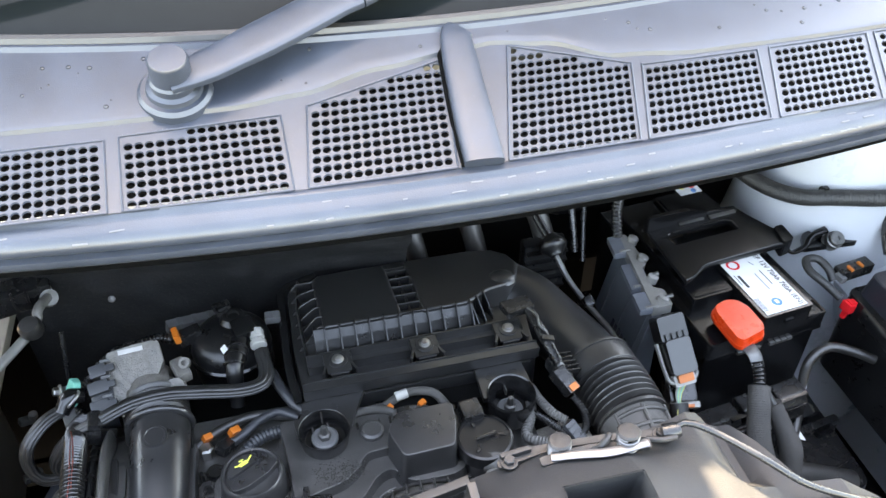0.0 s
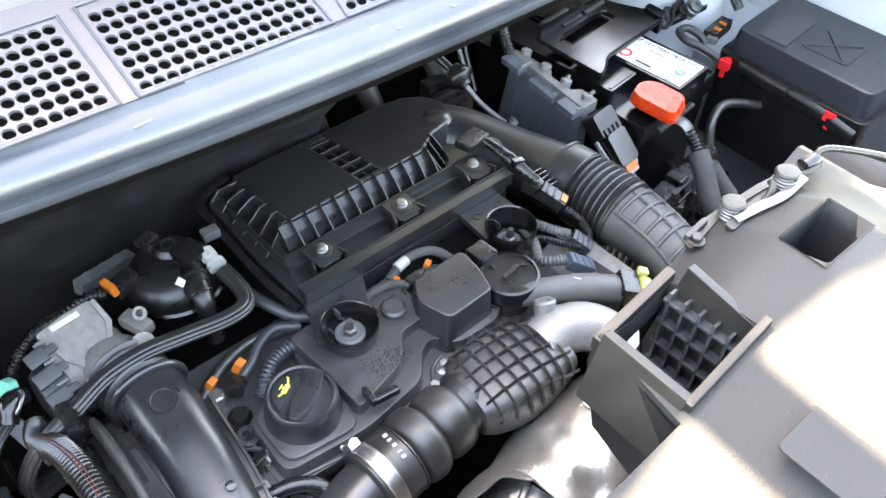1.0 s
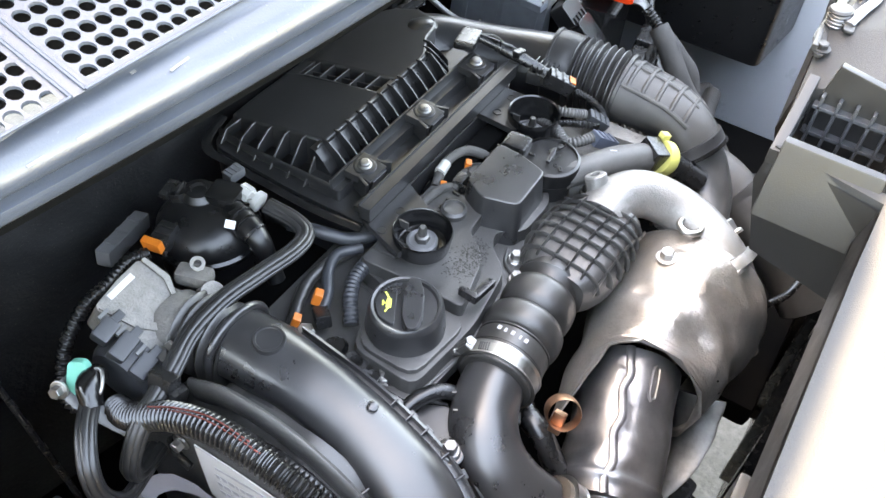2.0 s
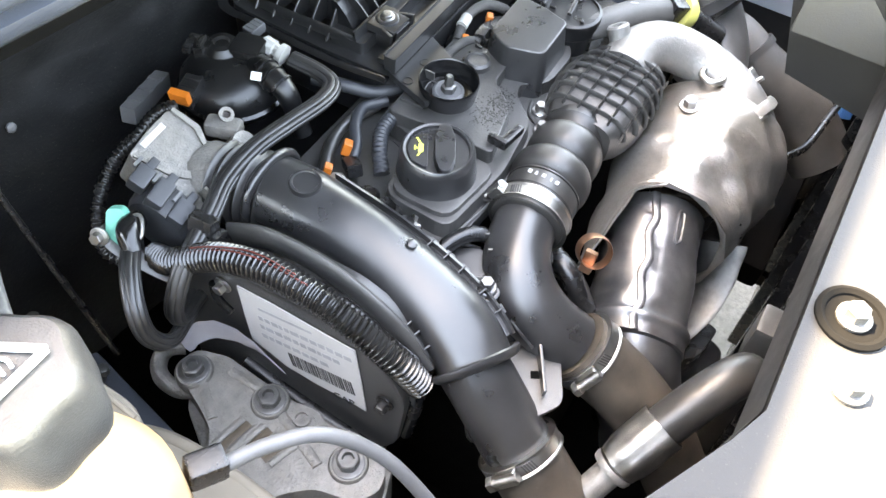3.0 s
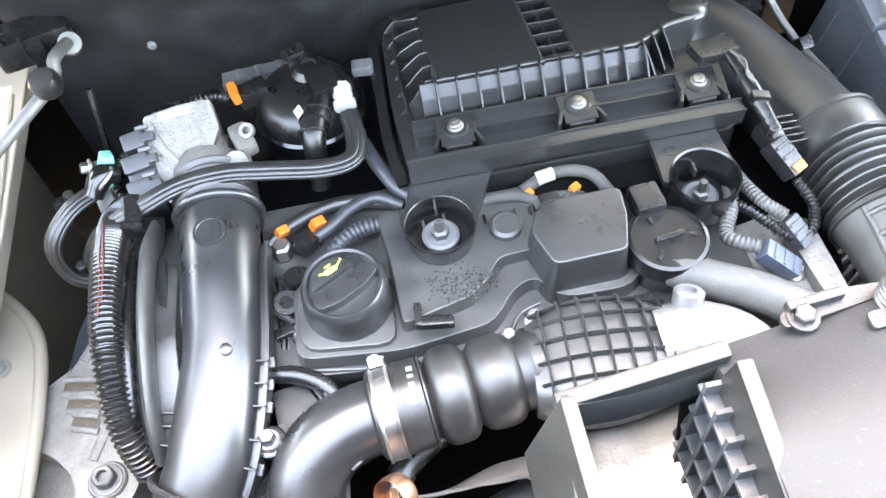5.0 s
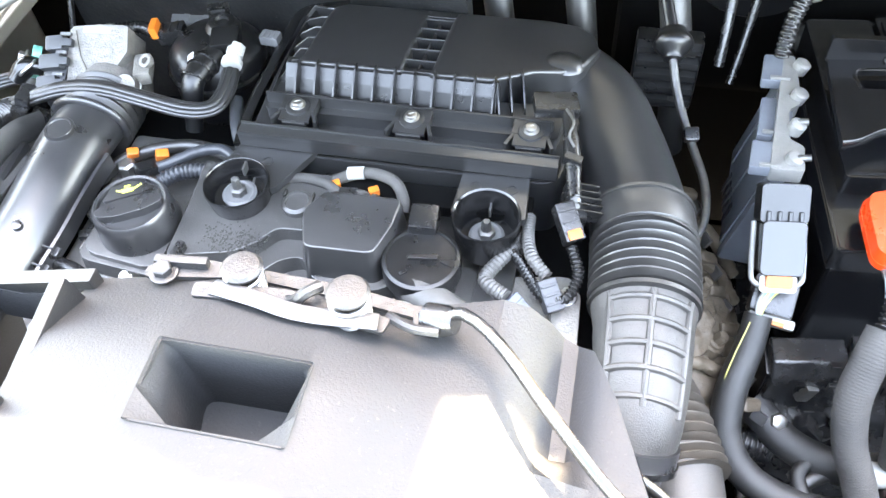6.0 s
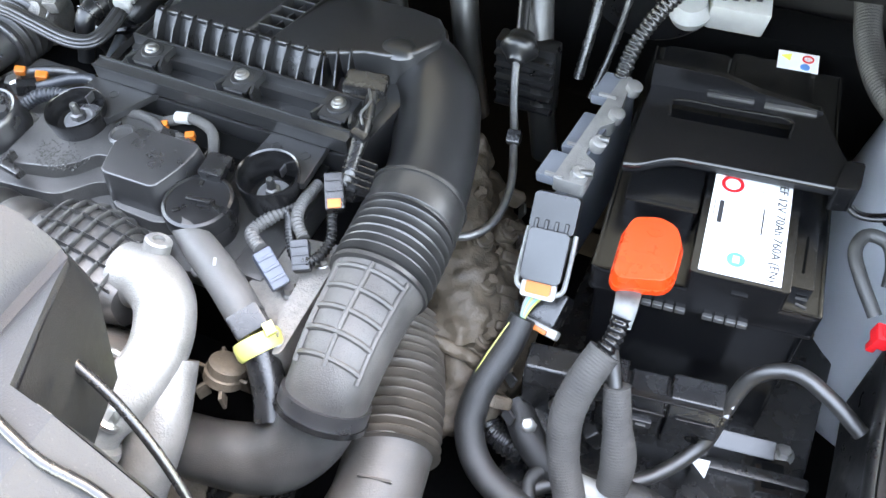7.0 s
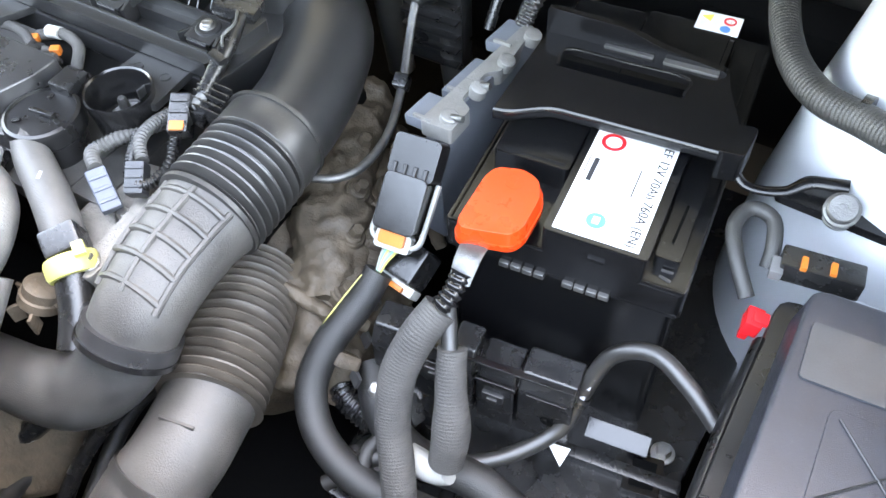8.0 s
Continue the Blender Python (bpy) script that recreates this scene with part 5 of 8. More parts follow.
part("casting_label", block(TB @ Vector((-0.002, 0.024, 0.0004)), (0.026, 0.005, 0.0008), (31, 0, 5), 0), GREYLABEL, thr)
for p in ((-0.309, 0.033, 0.886), (-0.264, 0.030, 0.893)):
    part("bolt", bolt_mesh(p, (0, -0.4, 0.9), 0.0045, 0.007), STEEL, thr)
grn = thing("green_clip_bracket", "teal green plastic clip on a steel bracket", "bracket", (-0.378, 0.053, 0.87))
part("clip", prism(soften([(-0.010, -0.016), (0.010, -0.012), (0.012, 0.004), (0.004, 0.018), (-0.008, 0.016)], 0.004), -0.004, 0.004, pose(-0.378, 0.053, 0.887, 62, 0, -68), bev=0.001), GREEN, grn)
part("strap", sweep([(-0.386, 0.066, 0.886), (-0.386, 0.045, 0.874), (-0.380, 0.022, 0.862), (-0.372, 0.0, 0.85)], 0.007, 8, 0.004, squash=(0.25, 1)), ZINC, grn, "zinc-plated strap")
part("bolt", bolt_mesh((-0.391, 0.060, 0.886), (-1, -0.3, 0.5), 0.005, 0.007), STEEL, grn)

fil = thing("fuel_filter", "glossy black plastic fuel filter with hose fittings", "fuel filter", (-0.207, 0.082, 0.84))
part("bowl", turned([(0.040, 0.83), (0.045, 0.855), (0.0455, 0.885), (0.043, 0.897), (0.034, 0.907), (0.018, 0.912), (0.006, 0.913)], (-0.207, 0.086, 0), (0, 0, 1), 40), LID, fil)
part("bowl_rim", turned([(0.0465, 0.878), (0.048, 0.880), (0.048, 0.884), (0.0455, 0.886)], (-0.207, 0.086, 0), (0, 0, 1), 40), GLOSS, fil)
part("valve_dome", turned([(0.016, 0.905), (0.016, 0.914), (0.012, 0.919), (0.007, 0.920), (0.006, 0.917), (0.001, 0.917)], (-0.200, 0.098, 0), (0, 0, 1), 24), LID, fil)
part("head_block", block((-0.190, 0.078, 0.912), (0.026, 0.028, 0.018), (0, 0, 15), 0.004), GLOSS, fil)
fit1 = part("elbow_fitting", sweep([(-0.196, 0.066, 0.908), (-0.202, 0.045, 0.908), (-0.205, 0.030, 0.904), (-0.206, 0.022, 0.888), (-0.208, 0.012, 0.865)], [0.0105, 0.0115, 0.0095, 0.0082, 0.0078], 20, 0.003), LID, fil)
for q, a, r in (((-0.200, 0.052, 0.9083), (-0.2, -0.97, 0), 0.0128), ((-0.2025, 0.043, 0.9080), (-0.2, -0.97, -0.05), 0.0125), ((-0.2045, 0.0345, 0.9065), (-0.1, -0.85, -0.4), 0.0118)):
    part("fitting_ring", turned([(r - 0.003, -0.0016), (r, -0.001), (r, 0.001), (r - 0.003, 0.0016)], q, a, 24), BLACK, fit1)
part("elbow_tag", block((-0.213, 0.052, 0.914), (0.007, 0.009, 0.001), (0, -35, 20), 0), PAPER, fil, "small white tag")
wax = (0.05, -0.97, -0.2)
fit2 = part("white_fitting", turned([(0.006, 0), (0.0075, 0.001), (0.0075, 0.011), (0.006, 0.012), (0.0055, 0.016)], (-0.177, 0.073, 0.914), wax, 40, None, 8, 0.07), WHITE, fil, "white quick-connect fitting")
part("fitting_collar", turned([(0.0055, 0), (0.0092, 0.001), (0.0092, 0.006), (0.0062, 0.0075)], (-0.1762, 0.0575, 0.911), wax, 28), WHITE, fit2)
part("cap_text", block((-0.222, 0.096, 0.9095), (0.010, 0.006, 0.0008), (0, -14, 20), 0), LID, fil)
part("filter_valve", join(turned([(0.010, 0), (0.011, 0.004), (0.010, 0.012), (0.006, 0.013)], (-0.209, 0.112, 0.906), (0, 0.1, 1), 8), block((-0.209, 0.112, 0.920), (0.014, 0.004, 0.003), (0, 0, 20), 0.001)), BLACK, fil)
for nm, lab, c, size, rot, lock, body in (
        ("filter_heater_plug", "black plug with an orange lock on the fuel filter", (-0.250, 0.092, 0.905), (0.026, 0.016, 0.014), (0, -8, 12), None, BLACK),
        ("grey_loom_plug", "pale grey inline wiring plug on a bracket behind the throttle", (-0.250, 0.150, 0.868), (0.066, 0.014, 0.016), (0, 12, 18), None, GREYPL),
        ("slim_loom_plug", "slim black wiring plug behind the fuel filter", (-0.213, 0.121, 0.915), (0.020, 0.008, 0.007), (0, -4, 14), None, BLACK),
        ("rear_loom_plug", "grey plug behind the fuel filter", (-0.157, 0.100, 0.903), (0.018, 0.012, 0.010), (0, 0, -4), None, GREYPL)):
    plug(nm, lab, c, size, rot, lock, body)
part("orange_lock", block((-0.264, 0.089, 0.911), (0.007, 0.017, 0.012), (0, -8, 12), 0.0015), ORANGE, None, "orange lock clip on the fuel filter plug", category="clip")
part("filter_lead", sweep([(-0.268, 0.092, 0.903), (-0.285, 0.098, 0.903), (-0.310, 0.095, 0.900), (-0.335, 0.100, 0.89), (-0.365, 0.095, 0.865), (-0.385, 0.07, 0.85), (-0.37, 0.05, 0.84)], 0.0062, 12, 0.003, wave=(0.0042, 0.0014)), BLACK, None, "black corrugated conduit running behind the throttle", category="conduit")

# ribbed fuel hoses
CONDUIT = mat("glossy_conduit", (0.0075, 0.0072, 0.0072), 0.22, dust=0.25, dust_col=(0.045, 0.042, 0.038), spec=0.9, bump=0.05)
RIBHOSE = mat("ribbed_fuel_hose", (0.012, 0.012, 0.0125), 0.34, dust=0.25, dust_col=(0.06, 0.058, 0.055), spec=0.7, bump=0.15, spots=0.08)
flat = lambda a: 1 + 0.16 * abs(math.cos(3.5 * a)) ** 0.7
fh = thing("fuel_hose", "grey ribbed fuel hoses looping past the throttle to the timing cover", "hose", (-0.28, 0.0, 0.86))
part("supply_hose", sweep([(-0.174, 0.046, 0.908), (-0.172, 0.020, 0.905), (-0.178, 0.002, 0.904), (-0.200, -0.004, 0.906), (-0.240, 0.000, 0.910), (-0.275, 0.004, 0.912), (-0.310, 0.004, 0.908), (-0.340, -0.004, 0.902), (-0.378, -0.008, 0.884), (-0.398, -0.010, 0.858), (-0.395, -0.008, 0.838), (-0.370, 0.0, 0.83)], 0.0064, 70, 0.003, squash=(0.85, 1.12), section=flat), RIBHOSE, fh)
part("return_hose", sweep([(-0.385, 0.036, 0.884), (-0.405, 0.018, 0.886), (-0.422, 0.0, 0.874), (-0.425, -0.008, 0.852), (-0.413, -0.014, 0.834), (-0.385, -0.006, 0.828), (-0.36, 0.0, 0.825)], 0.0062, 70, 0.003, squash=(0.85, 1.1), section=flat), RIBHOSE, fh)
part("elbow", sweep([(-0.366, 0.046, 0.889), (-0.378, 0.042, 0.893), (-0.388, 0.030, 0.884)], [0.008, 0.0095, 0.008], 16, 0.003), GLOSS, fh, "glossy black elbow fitting")
part("spring_clip", sweep([(-0.377, 0.052, 0.892), (-0.367, 0.040, 0.900), (-0.377, 0.030, 0.894), (-0.385, 0.034, 0.885)], 0.0015, 8, 0.002), STEEL, fh, "wire spring clip")
part("hose_clip", join(block((-0.349, -0.006, 0.902), (0.012, 0.021, 0.014), (0, 20, 5), 0.002), block((-0.351, -0.020, 0.894), (0.014, 0.006, 0.014), (0, 20, 5), 0.001)), BLACK, fh, "black hose clip")

# charge pipe from the throttle
cp = thing("charge_pipe", "glossy black moulded charge air pipe with clip seams", "charge pipe", (-0.29, -0.1, 0.84))
part("boot", sweep([(-0.292, 0.022, 0.878), (-0.290, 0.002, 0.880), (-0.288, -0.022, 0.881)], 0.034, 30, 0.002, wave=(0.009, 0.004)), RUBBER, cp, "ringed rubber boot")
# stations down the pipe: seam middle, half width, crown height
STATIONS = [((-0.286, -0.018, 0.890), 0.0300, 0.0250), ((-0.286, -0.050, 0.893), 0.0300, 0.0240), ((-0.287, -0.090, 0.891), 0.0280, 0.0215), ((-0.290, -0.130, 0.885), 0.0275, 0.0200),
            ((-0.296, -0.165, 0.879), 0.0278, 0.0195), ((-0.302, -0.190, 0.873), 0.0285, 0.0190), ((-0.309, -0.208, 0.865), 0.0290, 0.0190), ((-0.3175, -0.222, 0.856), 0.0292, 0.0200)]
mids = resample(catmull([st[0] for st in STATIONS], 12), 0.005)[0]


def station(f):
    """Half width and crown height at a share f of the pipe."""
    u = f * (len(STATIONS) - 1)
    k = min(len(STATIONS) - 2, int(u))
    return [STATIONS[k][i] * (1 - u + k) + STATIONS[k + 1][i] * (u - k) for i in (1, 2)]


def pipe_frame(i):
    t = (mids[min(i + 1, len(mids) - 1)] - mids[max(i - 1, 0)]).normalized()
    side = Vector((t.y, -t.x, 0)).normalized()
    return t, -side, side.cross(t).normalized() if side.cross(t).z > 0 else t.cross(side).normalized()


rings, seams = [], {-1: [], 1: []}
for i, c in enumerate(mids):
    f = i / (len(mids) - 1)
    w, h = station(f)
    t, side, upw = pipe_frame(i)
    ring = []
    for k in range(44):
        a = 2 * math.pi * k / 44
        ca, sa = math.cos(a), math.sin(a)
        ring.append(c + side * (ca * w) + upw * (sa * (h + 0.003 if sa > 0 else 0.020)) - upw * 0.003)
    rings.append(ring)
    for sgn in (-1, 1):
        seams[sgn].append((c + side * (sgn * w), side * sgn, upw))
part("pipe", loft(rings), SATIN, cp)
part("boss", turned([(0.0125, -0.004), (0.0125, 0.0015), (0.0118, 0.0025), (0.010, 0.0025), (0.0095, 0.0018), (0.003, 0.0018)], (-0.286, -0.052, 0.9165), (0, -0.03, 1), 30), SATIN, cp)
part("pip", turned([(0.0045, -0.004), (0.0042, 0.004), (0.002, 0.005)], (-0.282, -0.142, 0.9005), (0.1, -0.2, 1), 14), SATIN, cp)
first, last = 7, len(mids) - 2
for sgn, out, low in ((-1, 0.0105, 0.005), (1, 0.0045, 0.003)):
    ledge, wall = [], []
    for q, n, upw in seams[sgn][first:last]:
        ledge.append([q - n * 0.006 - upw * low, q + n * out - upw * low, q + n * out - upw * (low + 0.0025), q - n * 0.006 - upw * (low + 0.0025)])
        thick = 0.0058 if sgn < 0 else 0.0024
        wall.append([q + n * out + upw * 0.003, q + n * (out + thick) + upw * 0.002, q + n * (out + thick) - upw * 0.013, q + n * out - upw * 0.012])
    part("seam_ledge", loft(ledge), SATIN, cp)
    part("seam_flange", loft(wall), SATIN, cp)
    for k in range(4 if sgn < 0 else 5):
        q, n, upw = seams[sgn][round(len(mids) * (0.66 + 0.062 * k) if sgn < 0 else len(mids) * (0.56 + 0.075 * k))]
        m = Matrix((n, upw.cross(n), upw)).transposed().to_4x4()
        m.translation = q + n * (out * 0.45) - upw * 0.001
        bb = block_at(m, (out + 0.006, 0.0017, 0.009))
        part("seam_clip", bb, SATIN, cp)
        if sgn > 0:
            m.translation = q + n * (out + 0.003) - upw * 0.003
            part("seam_tooth", block_at(m, (0.006, 0.008, 0.003)), SATIN, cp)
q, n, upw = seams[1][-1]
arc = [mids[-1] + n * (0.0320 * math.cos(radians(a))) + upw * (0.0230 * math.sin(radians(a)) if a > 0 else 0.016 * math.sin(radians(a))) for a in range(-40, 221, 10)]
part("end_lip", sweep(arc, 0.0034, 10, 0.004, squash=(0.8, 1.5)), SATIN, cp)
w, h = STATIONS[0][1:]
part("root_ridge", sweep([mids[0] + Vector((math.cos(radians(a)) * (w + 0.002), 0.001, math.sin(radians(a)) * (h + 0.002))) for a in range(-20, 201, 20)], 0.0036, 10, 0.004), SATIN, cp)
part("lower_tube", sweep([(-0.313, -0.212, 0.850), (-0.3215, -0.236, 0.833), (-0.331, -0.265, 0.808), (-0.334, -0.276, 0.799)], 0.0270, 32, 0.005), SATIN, cp)
clamp(cp, (-0.3335, -0.275, 0.799), (-0.22, -0.76, -0.61), 0.0308, 0.013, screw=(-0.75, 0.2, 0.6))
part("lower_hose", sweep([(-0.3325, -0.270, 0.803), (-0.340, -0.300, 0.776), (-0.346, -0.335, 0.743), (-0.35, -0.37, 0.69)], 0.0300, 30, 0.006), HOSE, cp, "dusty rubber hose")
bm = bmesh.new()
for k in range(4):
    block((-0.339 + 0.007 * (k % 2), -0.300 - 0.006 * (k // 2), 0.8055 - 0.0055 * (k // 2)), (0.0045, 0.004, 0.0006), (-42, 0, -14), 0, bm=bm)
part("hose_print", bm, GREYINK, cp, kind="stuff")
web = prism(soften([(-0.292, -0.190), (-0.262, -0.192), (-0.255, -0.225), (-0.262, -0.268), (-0.298, -0.288), (-0.330, -0.268), (-0.310, -0.222)], 0.008), 0.826, 0.830, bev=0.0008)
part("web_plate", web, DUSTY, cp)
for fa, fb, hh in (((-0.252, -0.240, 0.846), (-0.300, -0.272, 0.836), 0.020), ((-0.262, -0.212, 0.850), (-0.285, -0.222, 0.842), 0.018)):
    fa, fb = Vector(fa), Vector(fb)
    mid, dd = (fa + fb) / 2, fb - fa
    part("web_rib", block(mid - Vector((0, 0, 0.006)), (dd.length, 0.0024, hh), (0, -math.degrees(math.asin(dd.z / dd.length)), math.degrees(math.atan2(dd.y, dd.x))), 0.0008), SATIN, cp)
part("web_hole", block((-0.288, -0.259, 0.8305), (0.006, 0.007, 0.001), (0, 0, 30), 0), SHADE_BLACK, cp)
part("web_hook", sweep([(-0.345, -0.232, 0.820), (-0.352, -0.240, 0.812), (-0.346, -0.247, 0.808), (-0.352, -0.254, 0.802)], 0.0016, 6, 0.003, squash=(2.2, 0.8)), SATIN, cp)
part("web_bolt", bolt_mesh((-0.264, -0.199, 0.869), r=0.0055, h=0.009), DARKSTEEL, cp, "steel flange bolt")
part("bolt_boss", turned([(0.0115, 0.830), (0.0115, 0.868), (0.0095, 0.869)], (-0.264, -0.199, 0), (0, 0, 1), 20), GLOSS, cp)
part("lug", prism(soften([(-0.262, -0.160), (-0.238, -0.158), (-0.228, -0.176), (-0.236, -0.196), (-0.258, -0.196)], 0.005), 0.855, 0.862, bev=0.001), SATIN, cp)

# turbo outlet: resonator, bellows, elbow
tp = thing("turbo_pipe", "black ribbed resonator and rubber bellows on the turbo outlet", "turbo pipe", (-0.1, -0.19, 0.84))
res_m = pose(-0.030, -0.192, 0.872, 0, 0, -4)
bm = bmesh.new()
N, L = 20, 9
rings = []
for i in range(L + 1):
    u = i / L
    x = -0.052 + 0.104 * u
    k = 0.72 + 0.28 * math.sin(math.pi * min(1, max(0, u)) ** 0.8)
    ring = []
    for j in range(N):
        a = 2 * math.pi * j / N
        c, s = math.cos(a), math.sin(a)
        ex = 0.55
        ring.append(bm.verts.new(res_m @ Vector((x, math.copysign(abs(c) ** ex, c) * 0.042 * k, math.copysign(abs(s) ** ex, s) * 0.029 * k))))
    rings.append(ring)
for a, c in zip(rings, rings[1:]):
    for j in range(N):
        bm.faces.new((a[j], a[(j + 1) % N], c[(j + 1) % N], c[j]))
bm.faces.new(rings[0][::-1])
bm.faces.new(rings[-1])
resn = part("resonator", bm, DUSTY, tp, "black resonator with a raised grid of ribs", angle=60)
for i in range(7):
    x = -0.042 + 0.0138 * i
    k = 0.72 + 0.28 * math.sin(math.pi * ((x + 0.052) / 0.104) ** 0.8)
    arc = [res_m @ Vector((x, math.copysign(abs(math.cos(radians(a))) ** 0.55, math.cos(radians(a))) * 0.0438 * k, abs(math.sin(radians(a))) ** 0.55 * 0.0312 * k * (1 if a >= 0 else -1))) for a in (-30, 3, 20, 45, 70, 90, 110, 135, 160, 177, 210)]
    part("rib", sweep(arc, 0.0012, 6, 0.004, squash=(2.4, 0.8)), DUSTY, resn)
for v in (-0.036, -0.022, -0.0075, 0.0075, 0.022, 0.036):
    line = []
    for i in range(9):
        u = i / 8
        x = -0.048 + 0.096 * u
        k = 0.72 + 0.28 * math.sin(math.pi * ((x + 0.052) / 0.104) ** 0.8)
        c = min(0.99, abs(v) / (0.0425 * k))
        s = (1 - min(0.999, c ** (1 / 0.55)) ** 2) ** 0.5
        line.append(res_m @ Vector((x, v, 0.0312 * k * s ** 0.55)))
    part("rib", sweep(line, 0.0012, 6, 0.005, squash=(2.4, 0.8)), DUSTY, resn)
b0 = Vector((-0.083, -0.186, 0.868))
prof = [(0.026, -0.012), (0.0295, -0.010), (0.030, -0.002), (0.027, 0.001)]
for c0, rr, hw in ((0.0235, 0.0325, 0.0165), (0.0545, 0.0345, 0.0145)):
    for k in range(9):
        a = -1.0 + 0.25 * k
        prof.append((0.0255 + (rr - 0.0255) * (1 - abs(a) ** 3.2) ** 0.8, c0 + hw * a))
prof += [(0.0285, 0.0715), (0.0315, 0.0735), (0.0318, 0.090), (0.0310, 0.108), (0.0280, 0.110)]
part("bellows", turned(prof, b0, (-1.0, -0.08, -0.027), 44), RUBBER, tp, "two-lobed rubber bellows and cuff")
for d, rr in ((0.0715, 0.0322), (0.088, 0.0324)):
    part("cuff_bead", turned([(rr - 0.003, -0.001), (rr, -0.0006), (rr, 0.0006), (rr - 0.003, 0.001)], b0 + Vector((-1.0, -0.08, -0.027)) * d, (-1.0, -0.08, -0.027), 40), RUBBER, tp)
bm = bmesh.new()
for i in range(5):
    block(b0 + Vector((-0.080, -0.018 + 0.006 * i, 0.0293 - abs(i - 2.0) * 0.0007)), (0.004, 0.003, 0.0006), (0, 0, 0), 0, bm=bm)
part("printed_mark", bm, GREYINK, tp)
clamp(tp, b0 + Vector((-0.099, -0.008, -0.003)), (-1.0, -0.08, -0.027), 0.0316, 0.013, screw=(0, 1, 0.55))
part("elbow", sweep([b0 + Vector((-0.104, -0.008, -0.003)), (-0.207, -0.198, 0.864), (-0.228, -0.207, 0.861), (-0.243, -0.224, 0.852), (-0.2475, -0.247, 0.838), (-0.243, -0.270, 0.823)], [0.0260, 0.0265, 0.0270, 0.0265, 0.0260, 0.0255], 30, 0.005), SATIN, tp, "satin black elbow pipe")
for side in (-1, 1):
    part("elbow_seam", sweep([(-0.205, -0.198 - side * 0.0262, 0.866), (-0.228 + side * 0.016, -0.208 - side * 0.0205, 0.864), (-0.243 + side * 0.0265, -0.226, 0.854), (-0.2475 + side * 0.0268, -0.248, 0.840)], 0.0017, 8, 0.004), SATIN, tp)
for p in ((-0.221, -0.178, 0.872), (-0.236, -0.188, 0.876)):
    part("elbow_pip", block(p, (0.002, 0.008, 0.006), (0, 0, 30), 0.0006), SATIN, tp)
clamp(tp, (-0.2395, -0.281, 0.816), (0.13, -0.80, -0.58), 0.0305, 0.013, screw=(-0.72, 0.2, 0.65))
part("lower_hose", sweep([(-0.2415, -0.272, 0.822), (-0.237, -0.298, 0.803), (-0.233, -0.330, 0.776), (-0.236, -0.365, 0.742), (-0.24, -0.395, 0.70)], 0.0295, 30, 0.006), HOSE, tp, "brown dusty rubber hose")
bm = bmesh.new()
for k in range(4):
    block((-0.243 + 0.006 * k, -0.304 + 0.001 * k, 0.8285 - 0.001 * k), (0.0035, 0.0055, 0.0006), (-37, 0, 8), 0, bm=bm)
part("hose_print", bm, GREYINK, tp, kind="stuff")
part("wrapped_loom", sweep([(-0.262, -0.150, 0.868), (-0.240, -0.156, 0.871), (-0.222, -0.168, 0.869), (-0.214, -0.184, 0.86)], 0.0065, 12, 0.004), BLACK, None, "black taped loom beside the filler cap", category="wiring")

# turbo inlet elbow and heat shield
ti = thing("turbo_inlet", "bright cast aluminium turbo inlet elbow", "turbo", (0.05, -0.22, 0.85))
part("elbow", sweep([(0.010, -0.190, 0.878), (0.034, -0.192, 0.884), (0.058, -0.208, 0.884), (0.070, -0.238, 0.876), (0.066, -0.272, 0.868), (0.052, -0.300, 0.858), (0.045, -0.325, 0.83)], [0.026, 0.0235, 0.0225, 0.022, 0.022, 0.023, 0.023], 28, 0.006), CLEANALU, ti)
part("clamp_lug", join(turned([(0.0105, -0.008), (0.0105, 0.006), (0.009, 0.0075), (0.005, 0.0075), (0.005, 0.004)], (0.030, -0.172, 0.901), (0.2, 0.5, 0.8), 20), block((0.034, -0.182, 0.895), (0.014, 0.022, 0.010), (0, 0, 20), 0.004)), CLEANALU, ti)
part("flange", turned([(0.028, 0), (0.030, 0.004), (0.030, 0.010), (0.026, 0.012)], (0.050, -0.302, 0.856), (-0.3, -0.85, -0.5), 26, None, 3, 0.12), CLEANALU, ti)
for p in ((0.071, -0.30, 0.873), (0.030, -0.318, 0.868)):
    part("bolt", bolt_mesh(p, (0.3, 0.8, 0.5), 0.006, 0.014), STEEL, ti)
part("actuator_can", turned([(0.012, 0), (0.016, 0.003), (0.016, 0.010), (0.0145, 0.011), (0.0145, 0.018), (0.011, 0.020), (0.005, 0.020)], (0.105, -0.225, 0.835), (0.2, 0.5, 0.8), 24), GEAR, ti)
for k in range(6):
    part("can_rib", block((0.105 + 0.018 * math.cos(k * 1.05), -0.222 + 0.018 * math.sin(k * 1.05), 0.836), (0.010, 0.003, 0.016), (0, 0, k * 60), 0.001), GEAR, ti)
part("lower_pipe", sweep([(0.075, -0.235, 0.865), (0.085, -0.275, 0.84), (0.08, -0.315, 0.80), (0.06, -0.35, 0.74)], 0.021, 22, 0.006), CLEANALU, ti)

hs = thing("catalyst_heat_shield", "crumpled bright steel heat shield over the catalytic converter", "heat shield", (-0.04, -0.28, 0.7))
bm = bmesh.new()
rows = []
NX, NA = 64, 40


def knots_at(knots, x):
    for (xa, ya), (xb, yb) in zip(knots, knots[1:]):
        if x <= xb:
            w = max(0.0, (x - xa) / (xb - xa))
            return ya + (yb - ya) * w * w * (3 - 2 * w)
    return knots[-1][1]


